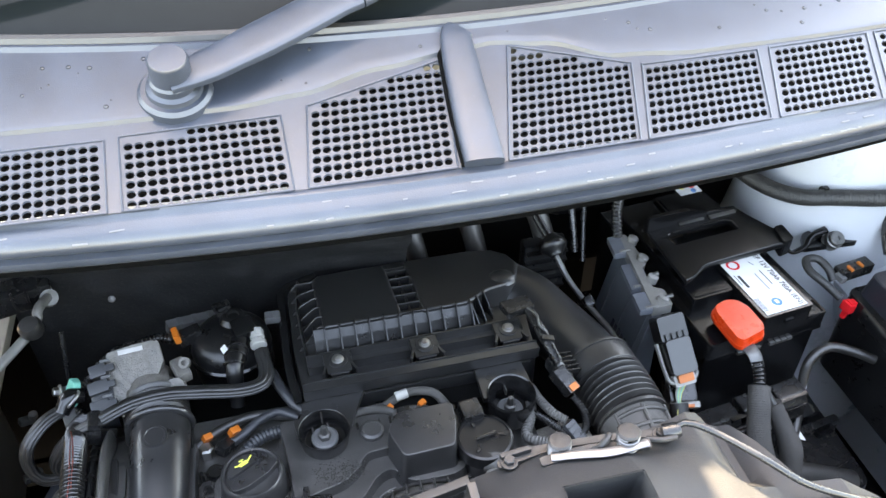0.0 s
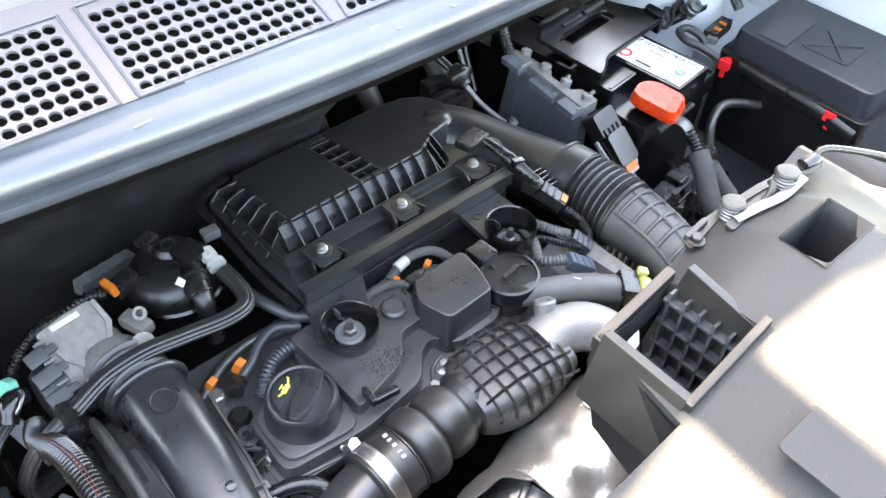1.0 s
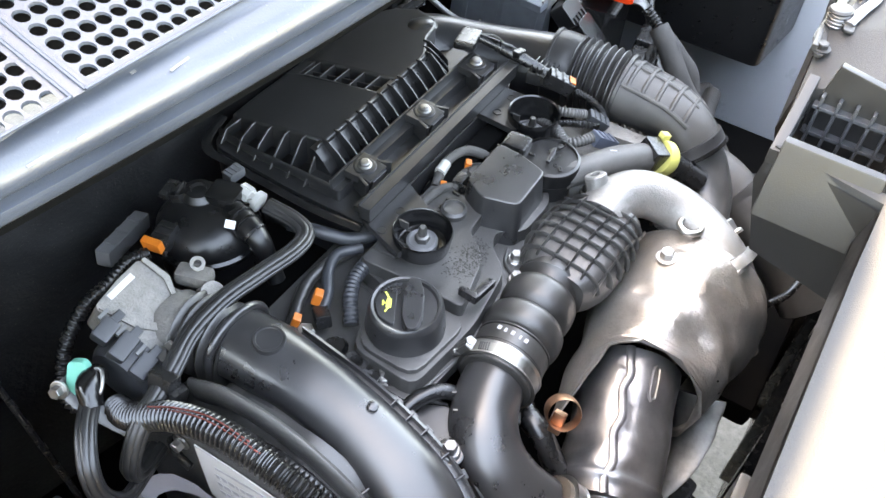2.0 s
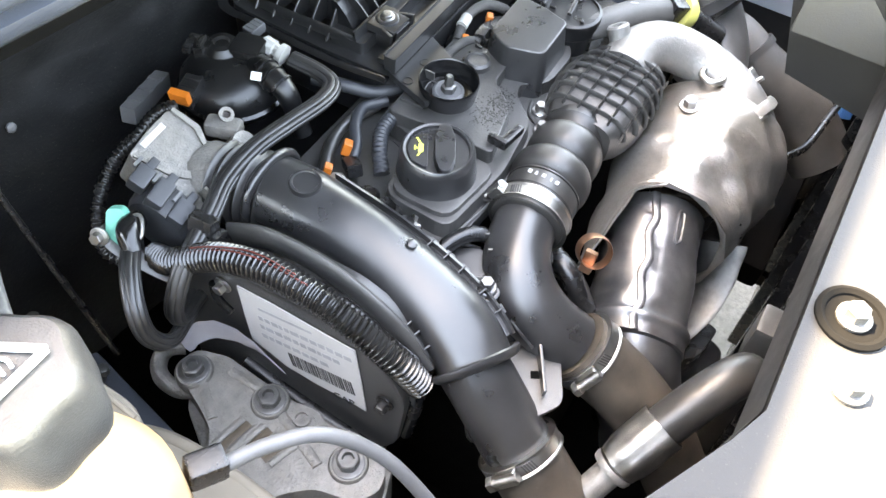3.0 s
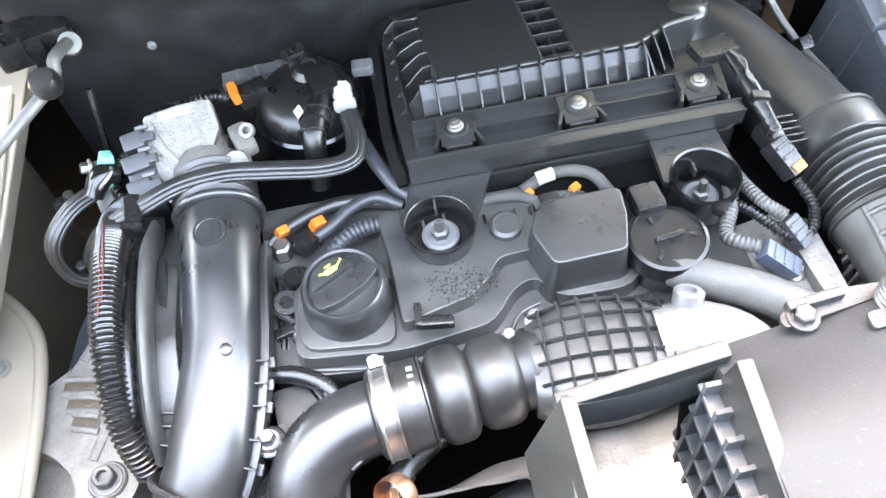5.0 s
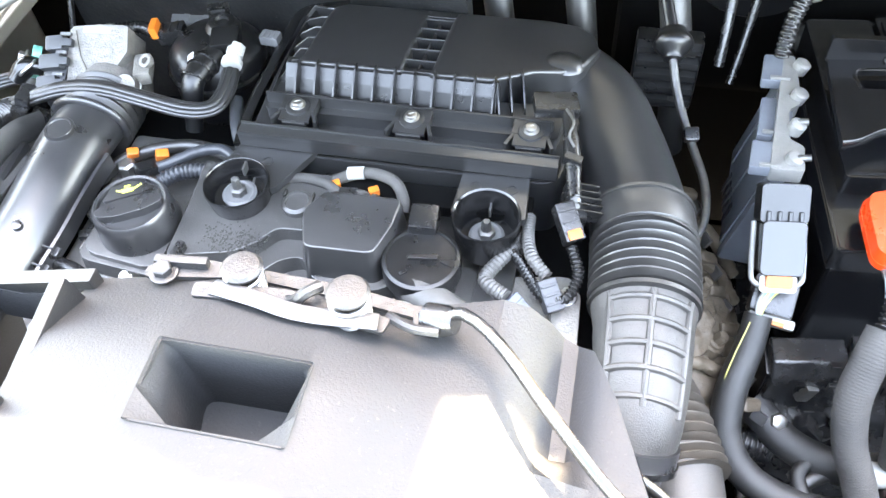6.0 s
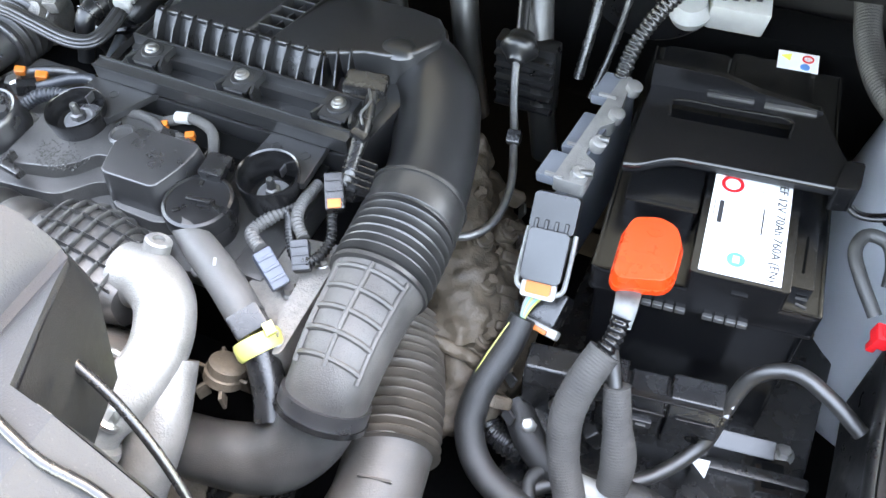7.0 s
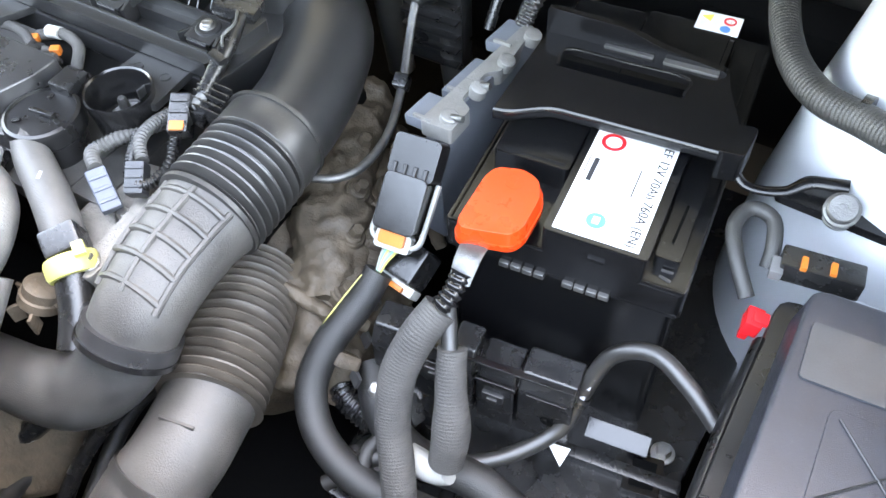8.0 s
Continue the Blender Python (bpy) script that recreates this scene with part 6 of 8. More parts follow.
DENTS = [(-0.038, 70, 0.004, 10, 0.004), (-0.030, 40, 0.003, 16, -0.004), (0.012, 95, 0.004, 12, -0.003), (0.030, 25, 0.004, 22, 0.004), (-0.010, 60, 0.003, 7, 0.003), (-0.066, 35, 0.004, 5, 0.005), (-0.045, 118, 0.004, 9, -0.004), (-0.060, 62, 0.012, 16, -0.006), (-0.020, 78, 0.010, 9, 0.003), (-0.050, 100, 0.009, 20, -0.004), (0.020, 48, 0.012, 14, -0.005), (0.004, 20, 0.018, 12, -0.006), (-0.055, 20, 0.007, 14, 0.005), (-0.052, 45, 0.008, 8, 0.005), (-0.070, 85, 0.008, 10, 0.005), (0.035, 70, 0.010, 25, -0.003), (-0.03, 0, 0.012, 18, -0.005)]
for i in range(NX + 1):
    u = i / NX
    x = -0.19 + 0.246 * u
    rad = knots_at([(-0.19, 0.046), (-0.094, 0.060), (-0.04, 0.073), (0.003, 0.0805), (0.040, 0.078), (0.056, 0.062)], x)
    low = knots_at([(-0.19, 140), (-0.112, 118), (-0.094, 96), (-0.086, 30), (-0.078, -35), (-0.070, -80), (-0.02, -66), (0.056, -60)], x)
    row = []
    for j in range(NA + 1):
        a = radians(low + (165 - low) * j / NA)
        d = noise.noise(Vector((x * 22, a * 1.8, 3.1))) * 0.0035 + noise.noise(Vector((x * 55, a * 4.5, 1.7))) * 0.0012
        for dx, da, sx, sa, amt in DENTS:
            d += amt * math.exp(-((x - dx) / sx) ** 2 - ((math.degrees(a) - da) / sa) ** 2)
        r = rad + d + 0.0045 * math.exp(-((a - radians(low)) / 0.16) ** 2) * (x < -0.06)
        row.append(bm.verts.new((x + 0.010 * math.sin(a), -0.281 - 0.006 * u - math.cos(a) * r * 0.95, 0.803 + math.sin(a) * r)))
    rows.append(row)
for i in range(NX):
    for j in range(NA):
        bm.faces.new((rows[i][j], rows[i + 1][j], rows[i + 1][j + 1], rows[i][j + 1]))
bm.faces.new([rows[NX][j] for j in range(NA + 1)])
bmesh.ops.delete(bm, geom=[v for v in bm.verts if not v.link_faces], context="VERTS")
res = bmesh.ops.extrude_face_region(bm, geom=bm.faces[:])
c = Vector((-0.05, -0.29, 0.80))
for v in res["geom"]:
    if isinstance(v, bmesh.types.BMVert):
        d = Vector((0, v.co.y - c.y, v.co.z - c.z))
        v.co -= d.normalized() * 0.0018
part("shell", bm, SHIELD, hs, angle=70)
part("shield_bolt", bolt_mesh((0.004, -0.259, 0.876), (0, 0.15, 1), 0.0065, 0.008), STEEL, hs)
part("crease", sweep([(-0.004, -0.275, 0.879), (-0.002, -0.287, 0.8785), (0.001, -0.297, 0.877)], 0.0013, 6, 0.003), SHIELD, hs)
part("lifting_eye", sweep([(0.048 + 0.010 * math.cos(a * 0.6283), -0.263 + 0.010 * math.sin(a * 0.6283), 0.882) for a in range(11)], 0.0032, 10, 0.003), STEEL, hs)
bm = bmesh.new()
rows = []
for i in range(61):
    u = i / 60
    p = Vector((-0.192, -0.311, 0.779)).lerp(Vector((-0.070, -0.276, 0.806)), u)
    ring = []
    for j in range(64):
        a = 2 * math.pi * j / 64
        r = 0.042 + 0.0022 * noise.noise(Vector((u * 4, math.cos(a) * 1.6, math.sin(a) * 1.6))) + 0.0022 * (math.cos(a - 1.75 - 0.12 * math.sin(u * 9)) > 0.0 and math.sin(a - 1.75 - 0.12 * math.sin(u * 9)) > 0.0) - 0.0035 * math.exp(-((u - 0.30) / 0.05) ** 2 - ((a - 2.5) / 0.35) ** 2) - 0.004 * math.exp(-((u - 0.18) / 0.06) ** 2 - ((a - 1.3) / 0.3) ** 2) + 0.0035 * math.exp(-((u - 0.12) / 0.03) ** 2) + 0.0006 * noise.noise(Vector((u * 14, math.cos(a) * 4, math.sin(a) * 4)))
        ax = Vector((0.122, 0.035, 0.027)).normalized()
        n1 = ax.cross(Vector((0, 0, 1))).normalized()
        n2 = n1.cross(ax)
        ring.append(bm.verts.new(p + n1 * r * math.cos(a) + n2 * r * math.sin(a)))
    rows.append(ring)
for a, c in zip(rows, rows[1:]):
    for j in range(64):
        bm.faces.new((a[j], a[(j + 1) % 64], c[(j + 1) % 64], c[j]))
bm.faces.new(rows[0][::-1])
bm.faces.new(rows[-1])
part("converter", bm, DARKSTEEL, hs, "dark heat-stained converter can", angle=60)
cax = Vector((0.122, 0.035, 0.027)).normalized()
cn1 = cax.cross(Vector((0, 0, 1))).normalized()
cn2 = cn1.cross(cax)


def on_can(u, deg, r):
    return Vector((-0.192, -0.311, 0.779)).lerp(Vector((-0.070, -0.276, 0.806)), u) + (cn1 * math.cos(radians(deg)) + cn2 * math.sin(radians(deg))) * r


part("downpipe", sweep([(-0.172, -0.306, 0.784), (-0.192, -0.316, 0.768), (-0.198, -0.330, 0.73), (-0.185, -0.345, 0.66), (-0.16, -0.35, 0.58)], [0.039, 0.039, 0.037, 0.036, 0.036], 26, 0.006), DARKSTEEL, hs, "dark heat-stained downpipe")
leg = part("shield_leg", sweep([(-0.052, -0.336, 0.792), (-0.070, -0.345, 0.770), (-0.090, -0.348, 0.753), (-0.112, -0.342, 0.740), (-0.132, -0.332, 0.728)], [0.026, 0.021, 0.017, 0.016, 0.014], 16, 0.004, squash=(1.0, 0.16), up=(0.45, -0.35, 0.9)), ZINC, hs, "bent sheet leg with a dark bolted foot")
part("leg_boss", turned([(0.016, -0.030), (0.0155, 0.004), (0.013, 0.0055), (0.0105, 0.0055), (0.0105, 0.002), (0.004, 0.002)], (-0.130, -0.331, 0.732), (-0.45, -0.25, 0.85), 24), BLACK, leg)
part("leg_bolt", bolt_mesh((-0.131, -0.3315, 0.734), (-0.45, -0.25, 0.85), 0.0065, 0.010), DARKSTEEL, leg)
part("leg_bracket", prism(soften([(-0.175, -0.300), (-0.120, -0.310), (-0.088, -0.352), (-0.098, -0.385), (-0.150, -0.392), (-0.185, -0.360)], 0.010), 0.60, 0.708, bev=0.004), GLOSS, hs, "dark bracket below the foot")
part("leg_bracket", prism(soften([(-0.118, -0.322), (-0.085, -0.348), (-0.090, -0.372), (-0.128, -0.366), (-0.150, -0.345)], 0.006), 0.70, 0.722, bev=0.003), BLACK, hs)
CANTOP = 100
part("weld_seam", sweep([on_can(u / 10, CANTOP + 3 * math.sin(u * 2.1), 0.0435) for u in range(0, 11)], 0.0030, 10, 0.003, squash=(0.6, 1.3)), DARKSTEEL, hs)
for u0, u1, dg in ((0.62, 0.86, 20), (0.5, 0.6, 45), (0.7, 0.88, -32)):
    ends = [on_can(u0, CANTOP + dg - 4, 0.0425), on_can(u1, CANTOP + dg - 4, 0.0425), on_can(u1 + 0.03, CANTOP + dg, 0.0425), on_can(u1, CANTOP + dg + 4, 0.0425), on_can(u0, CANTOP + dg + 4, 0.0425), on_can(u0 - 0.03, CANTOP + dg, 0.0425)]
    part("stamped_bead", sweep(ends + ends[:1], 0.0016, 8, 0.003), DARKSTEEL, hs)
cu = thing("copper_clamp", "shiny copper P-clamp strap", "clamp", (-0.185, -0.252, 0.85))
cax = Vector((-0.62, -0.45, 0.55)).normalized()
ca = cax.cross(Vector((0, 0, 1))).normalized()
cb = cax.cross(ca)
part("strap", sweep([Vector((-0.186, -0.253, 0.868)) + ca * 0.0132 * math.cos(radians(a)) + cb * 0.0132 * math.sin(radians(a)) for a in range(0, 361, 20)], 0.0068, 12, 0.003, squash=(1.0, 0.13), up=cax), COPPER, cu)
part("tail", block((-0.190, -0.252, 0.858), (0.006, 0.010, 0.02), (0, 20, 0), 0.001), COPPER, cu)
part("starter_lead", sweep([(-0.15, -0.20, 0.825), (-0.178, -0.22, 0.83), (-0.19, -0.245, 0.825), (-0.2, -0.28, 0.78)], 0.010, 14, 0.006), BLACK, None, "black taped lead below the bellows", category="wiring")

# timing cover, its label, conduit
tc = thing("timing_cover", "dirty black plastic timing cover with a peeling printed label", "timing cover", (-0.34, -0.09, 0.6))
to_x = Matrix(((0, 0, 1, 0), (1, 0, 0, 0), (0, 1, 0, 0), (0, 0, 0, 1)))
face = soften([(0.03, 0.62), (0.022, 0.84), (-0.012, 0.872), (-0.06, 0.890), (-0.125, 0.896), (-0.170, 0.878), (-0.192, 0.84), (-0.185, 0.76), (-0.165, 0.725), (-0.07, 0.735), (-0.03, 0.62)], 0.016)
part("cover", prism(face, -0.365, -0.318, to_x, bev=0.006), DUSTY, tc)
part("cover_rim", sweep([(-0.350, 0.022, 0.80), (-0.350, 0.018, 0.850), (-0.350, -0.014, 0.876), (-0.350, -0.062, 0.894), (-0.350, -0.125, 0.900), (-0.352, -0.172, 0.880), (-0.354, -0.194, 0.84), (-0.356, -0.188, 0.77)], 0.0055, 12, 0.006), BLACK, tc)
part("cover_foot", sweep([(-0.366, -0.035, 0.752), (-0.368, -0.08, 0.742), (-0.368, -0.13, 0.734), (-0.366, -0.172, 0.728)], 0.010, 14, 0.006), BLACK, tc)
part("inner_hoop", sweep([(-0.335, -0.02, 0.885), (-0.335, -0.06, 0.905), (-0.336, -0.115, 0.905), (-0.338, -0.165, 0.885), (-0.340, -0.19, 0.855)], 0.008, 12, 0.006, squash=(1.5, 0.6)), DUSTY, tc)
part("cover_bolt", bolt_mesh((-0.366, -0.031, 0.865), (-1, 0, 0), 0.005, 0.007), STEEL, tc)
part("moulded_hook", sweep([(-0.368, -0.022, 0.862), (-0.369, -0.024, 0.845), (-0.368, -0.034, 0.832)], 0.0035, 8, 0.003), BLACK, tc)
lab = prism([(-0.046, 0.876), (-0.080, 0.8785), (-0.118, 0.878), (-0.150, 0.879), (-0.153, 0.850), (-0.158, 0.793), (-0.148, 0.7935), (-0.110, 0.790), (-0.081, 0.790), (-0.066, 0.797), (-0.049, 0.802), (-0.047, 0.84)], -0.3668, -0.3658, to_x, bev=0)
label = part("printed_label", lab, GREYLABEL, tc, "greyed white paper label with print")


def on_label(u, v, w, hgt, mat_, bm=None):
    """A bar of print: u metres along the label from its rear edge, v metres above its lower edge."""
    y = -0.058 - u
    z = 0.774 + v + 0.19 * u
    b = block((-0.3668, y, z), (0.0006, w, hgt), (-11, 0, 0), 0)
    return join(bm, b) if bm else b


part("print_line", on_label(0.03, 0.085, 0.05, 0.003, GREYINK), GREYINK, label)
random.seed(3)
for row, v in enumerate((0.072, 0.060, 0.047)):
    u = 0.004
    while u < 0.085 - row * 0.012:
        w = random.uniform(0.003, 0.008)
        part("print_bar", on_label(u + w / 2, v, w, 0.005, GREYINK), GREYINK, label)
        u += w + random.uniform(0.001, 0.002)
bm = bmesh.new()
u = 0.030
while u < 0.088:
    w = random.choice((0.0006, 0.001, 0.0016))
    on_label(u, 0.028, w, 0.018, INK, bm)
    u += w + random.choice((0.0007, 0.0012))
part("barcode", bm, INK, label, kind="stuff")
words("CAP", 0.011, Matrix.Translation((-0.3672, -0.128, 0.788)) @ pose(0, 0, 0, 90, 0, -90) @ pose(0, 0, 0, 0, 0, 11), INK, label)
FOIL = mat("torn_grey_foil", (0.32, 0.31, 0.33), 0.5, var=0.15, bump=0.2, dust=0.2)
foil_rows = []
for k in range(15):
    f = k / 14
    c = catmull([(-0.392, 0.004, 0.776), (-0.381, -0.008, 0.797), (-0.374, -0.030, 0.806), (-0.371, -0.055, 0.803), (-0.369, -0.078, 0.783)], 14)[min(56, k * 4)]
    w = 0.004 + 0.0075 * math.sin(math.pi * min(1.0, f * 1.15)) ** 0.7 + 0.0012 * math.sin(k * 2.3)
    foil_rows.append([c + Vector((0.0, 0.004, w)), c + Vector((-0.0007, 0, 0)), c + Vector((0.0, -0.004, -w * 0.8)), c + Vector((0.0006, 0, 0))])
part("peeling_foil", loft(foil_rows), FOIL, tc, "torn strip of grey foil")
part("cover_bolt", bolt_mesh((-0.366, -0.175, 0.826), (-1, 0, 0), 0.005, 0.008), BLACK, tc)
lcon = thing("loom_conduit", "black split corrugated conduit with red wires showing", "conduit", (-0.36, -0.08, 0.85))
part("sleeve", sweep([(-0.372, 0.030, 0.862), (-0.374, 0.008, 0.874), (-0.366, -0.03, 0.899), (-0.362, -0.07, 0.912), (-0.361, -0.115, 0.911), (-0.3600, -0.150, 0.898), (-0.3570, -0.178, 0.877), (-0.350, -0.196, 0.848)], 0.0113, 24, 0.002, wave=(0.0042, 0.0030)), CONDUIT, lcon, "glossy black corrugated sleeve")
part("red_wire", sweep([(-0.376, 0.004, 0.887), (-0.368, -0.03, 0.910), (-0.3635, -0.06, 0.9213), (-0.362, -0.085, 0.9230), (-0.362, -0.110, 0.9225)], 0.0006, 8, 0.004), WIRERED, lcon, "red wire showing through the split")
part("second_wire", sweep([(-0.371, -0.012, 0.902), (-0.365, -0.035, 0.9135), (-0.3600, -0.065, 0.9228), (-0.3595, -0.100, 0.9228)], 0.0006, 8, 0.004), WIRERED, lcon, "red wire showing through the split")
for i in range(4):
    part("bracket_clip", block((-0.344 - 0.004 * i, -0.004 - 0.010 * (i % 2), 0.876 - 0.006 * i), (0.022, 0.014, 0.008), (10, 20, 30 * i), 0.002), BLACK, None, "small black loom bracket by the timing cover", category="bracket", group="loom brackets")
part("rear_guide", prism(soften([(-0.02, 0.80), (-0.03, 0.885), (-0.10, 0.888), (-0.17, 0.85), (-0.18, 0.80)], 0.02), -0.322, -0.312, to_x, bev=0.003), DUSTY, tc)

# engine mount
mt = thing("engine_mount", "weathered grey cast aluminium engine mount with three bolts", "engine mount", (-0.42, -0.1, 0.74))
mo = soften([(-0.404, -0.005), (-0.418, -0.010), (-0.422, -0.026), (-0.430, -0.045), (-0.440, -0.064), (-0.462, -0.078), (-0.480, -0.095), (-0.478, -0.125), (-0.452, -0.140), (-0.436, -0.158), (-0.428, -0.190), (-0.412, -0.200), (-0.396, -0.196), (-0.384, -0.180), (-0.382, -0.160), (-0.389, -0.136), (-0.383, -0.124), (-0.386, -0.107), (-0.389, -0.097), (-0.386, -0.078), (-0.384, -0.050), (-0.383, -0.034), (-0.391, -0.010)], 0.006)
part("casting", prism(mo, 0.755, 0.7855, bev=0.004, seg=3), ALU, mt)
part("lower_casting", prism(soften([(-0.388, -0.01), (-0.425, -0.02), (-0.47, -0.09), (-0.48, -0.16), (-0.43, -0.21), (-0.375, -0.19), (-0.376, -0.06)], 0.01), 0.70, 0.757, bev=0.006), ALU, mt)
for (xa, ya), (xb, yb) in (((-0.420, -0.086), (-0.447, -0.081)), ((-0.416, -0.103), (-0.443, -0.097)), ((-0.416, -0.120), (-0.438, -0.113))):
    for off in (-0.0065, 0.0065):
        part("rib", sweep([(xa, ya + off, 0.7862), ((xa + xb) / 2, (ya + yb) / 2 + off, 0.787), (xb, yb + off, 0.7855)], 0.0030, 10, 0.004, squash=(0.7, 1.0)), ALU, mt)
    part("slot", sweep([(xa, ya, 0.7854), (xb, yb, 0.7854)], 0.0038, 10, 0.004, squash=(0.16, 1.0)), GEAR, mt, "dirt-filled slot")
for p0, p1 in (((-0.410, -0.030), (-0.432, -0.060)), ((-0.400, -0.100), (-0.420, -0.150)), ((-0.392, -0.045), (-0.392, -0.075))):
    part("rib", sweep([(*p0, 0.785), (*p1, 0.786)], 0.0035, 10, 0.006, squash=(0.6, 1.2)), ALU, mt)
for x, y in ((-0.408, -0.021), (-0.397, -0.088), (-0.407, -0.169)):
    part("bolt_boss", turned([(0.016, 0.770), (0.0155, 0.786), (0.014, 0.788)], (x, y, 0), (0, 0, 1), 24), ALU, mt)
    part("mount_bolt", bolt_mesh((x, y, 0.787), r=0.0085, h=0.010, torx=True), ZINC, mt, "grey steel torx bolt")
part("dowel_hole", turned([(0.007, 0.786), (0.007, 0.7885), (0.005, 0.7885), (0.005, 0.784)], (-0.396, -0.118, 0), (0, 0, 1), 18), ALU, mt)
part("eye", sweep([(-0.388, 0.010, 0.768), (-0.398, 0.019, 0.770), (-0.411, 0.017, 0.770), (-0.421, 0.006, 0.770), (-0.423, -0.012, 0.771), (-0.416, -0.026, 0.772)], 0.0068, 14, 0.004, squash=(1.3, 1)), ALU, mt)
br = thing("chassis_bracket", "dusty beige pressed steel mount bracket", "bracket", (-0.52, -0.1, 0.7))
part("arm", prism(soften([(-0.58, 0.035), (-0.530, 0.034), (-0.488, -0.004), (-0.467, -0.042), (-0.462, -0.103), (-0.468, -0.18), (-0.50, -0.22), (-0.58, -0.22)], 0.012), 0.785, 0.800, bev=0.005, seg=3), BEIGE, br)
part("folded_edge", sweep([(-0.56, 0.036, 0.794), (-0.528, 0.033, 0.796), (-0.487, -0.004, 0.796), (-0.466, -0.042, 0.796), (-0.462, -0.103, 0.795), (-0.467, -0.18, 0.792)], 0.006, 10, 0.006), BEIGE, br)
part("pressed_hole", turned([(0.031, 0), (0.031, 0.003), (0.027, 0.0035), (0.026, 0.0008), (0.002, 0.0008)], (-0.545, -0.030, 0.7995), (0, 0, 1), 36), SHADE_BLACK, br, "dark pressed hole")
part("bracket_rivet", bolt_mesh((-0.494, -0.061, 0.800), r=0.006, h=0.005), ALU, br)
part("pressed_rib", block((-0.505, -0.10, 0.801), (0.012, 0.09, 0.006), (0, 0, 8), 0.003), BEIGE, br)
part("barcode_tag", block((-0.541, -0.062, 0.8012), (0.036, 0.040, 0.0012), (0, 0, 25), 0), GREYLABEL, br, "paper tag with a barcode")
bm = bmesh.new()
for k in range(9):
    q = pose(-0.541, -0.062, 0.8022, 0, 0, 25) @ Vector((-0.012 + 0.003 * k, 0.004, 0))
    block(q, (0.0012 if k % 3 else 0.002, 0.02, 0.0005), (0, 0, 25), 0, bm=bm)
part("tag_bars", bm, GREYINK, br, kind="stuff")

# coolant reservoir
cr = thing("coolant_reservoir", "translucent coolant tank with a ribbed grey-black pressure cap", "coolant tank", (-0.54, -0.11, 0.9))
part("tank", turned([(0.045, 0.88), (0.052, 0.92), (0.052, 0.97), (0.042, 1.0), (0.028, 1.018), (0.026, 1.032), (0.026, 1.04)], (-0.560, -0.122, 0.014), (0, 0, 1), 32), TANK, cr)
part("pressure_cap", turned([(0.031, 1.034), (0.032, 1.040), (0.0315, 1.066), (0.029, 1.074), (0.026, 1.077), (0.010, 1.078)], (-0.548, -0.118, 0.023), (0, 0, 1), 48, None, 6, 0.05), DUSTY, cr, "grey-black pressure cap")
tri = bmesh.new()
for k in range(3):
    a, c = radians(90 + 120 * k), radians(210 + 120 * k)
    sweep([Vector((-0.548 + 0.019 * math.cos(a), -0.118 + 0.019 * math.sin(a), 1.1030)), Vector((-0.548 + 0.019 * math.cos(c), -0.118 + 0.019 * math.sin(c), 1.1030))], 0.0018, 6, 0.01, bm=tri)
for k in (-1, 0, 1):
    sweep([(-0.548 + 0.004 * k, -0.123, 1.1030), (-0.547 + 0.004 * k, -0.1185, 1.1030), (-0.549 + 0.004 * k, -0.114, 1.1030)], 0.0009, 6, 0.002, bm=tri)
part("warning_triangle", tri, PAPER, cr, "white hot-surface warning triangle")
part("overflow_hose", sweep([(-0.50, -0.155, 0.955), (-0.475, -0.17, 0.955), (-0.45, -0.190, 0.945), (-0.432, -0.22, 0.91), (-0.425, -0.26, 0.85)], 0.0046, 12, 0.005), GREYPL, cr, "grey overflow hose")
part("hose_fitting", block((-0.503, -0.150, 0.956), (0.022, 0.016, 0.018), (0, 10, -30), 0.003), BLACK, cr)

# left inner wing pieces
tw = thing("strut_tower", "dusty beige painted strut tower", "strut tower", (-0.52, 0.1, 0.6))
part("tower", prism(soften([(-0.70, 0.30), (-0.540, 0.26), (-0.535, 0.04), (-0.540, -0.06), (-0.70, -0.09)], 0.02), 0.55, 0.846, bev=0.008, seg=2), BEIGE, tw)
part("shelf", prism(soften([(-0.70, 0.30), (-0.468, 0.27), (-0.471, 0.04), (-0.473, -0.05), (-0.50, -0.075), (-0.70, -0.09)], 0.02), 0.846, 0.862, bev=0.005, seg=3), BEIGE, tw)
for q in ((-0.455, 0.105, 0.80), (-0.452, 0.045, 0.77)):
    part("line_clip", join(block(q, (0.018, 0.010, 0.008), (0, 20, 30), 0.002), turned([(0.005, 0), (0.005, 0.006), (0.003, 0.007)], (q[0] + 0.008, q[1], q[2] + 0.004), (0.2, 0, 1), 14)), ZINC, tw, "zinc brake line clip")
part("dome", turned([(0.075, 0.855), (0.068, 0.868), (0.045, 0.876), (0.01, 0.878)], (-0.60, 0.075, 0), (0, 0, 1), 36), BEIGE, tw)
part("seam_sealer", sweep([(-0.480, 0.19, 0.8625), (-0.478, 0.10, 0.863), (-0.477, 0.0, 0.863), (-0.480, -0.05, 0.862)], 0.0022, 8, 0.006), BEIGE, tw)
lk = thing("wiper_linkage", "zinc-plated rod with a rubber ball joint below the cowl", "linkage", (-0.42, 0.13, 0.9))
part("rod", sweep([(-0.411, 0.196, 0.905), (-0.416, 0.165, 0.915), (-0.420, 0.150, 0.905), (-0.445, 0.110, 0.902), (-0.472, 0.068, 0.900), (-0.515, -0.012, 0.895), (-0.54, -0.06, 0.88)], 0.0056, 14, 0.006), CLEANALU, lk)
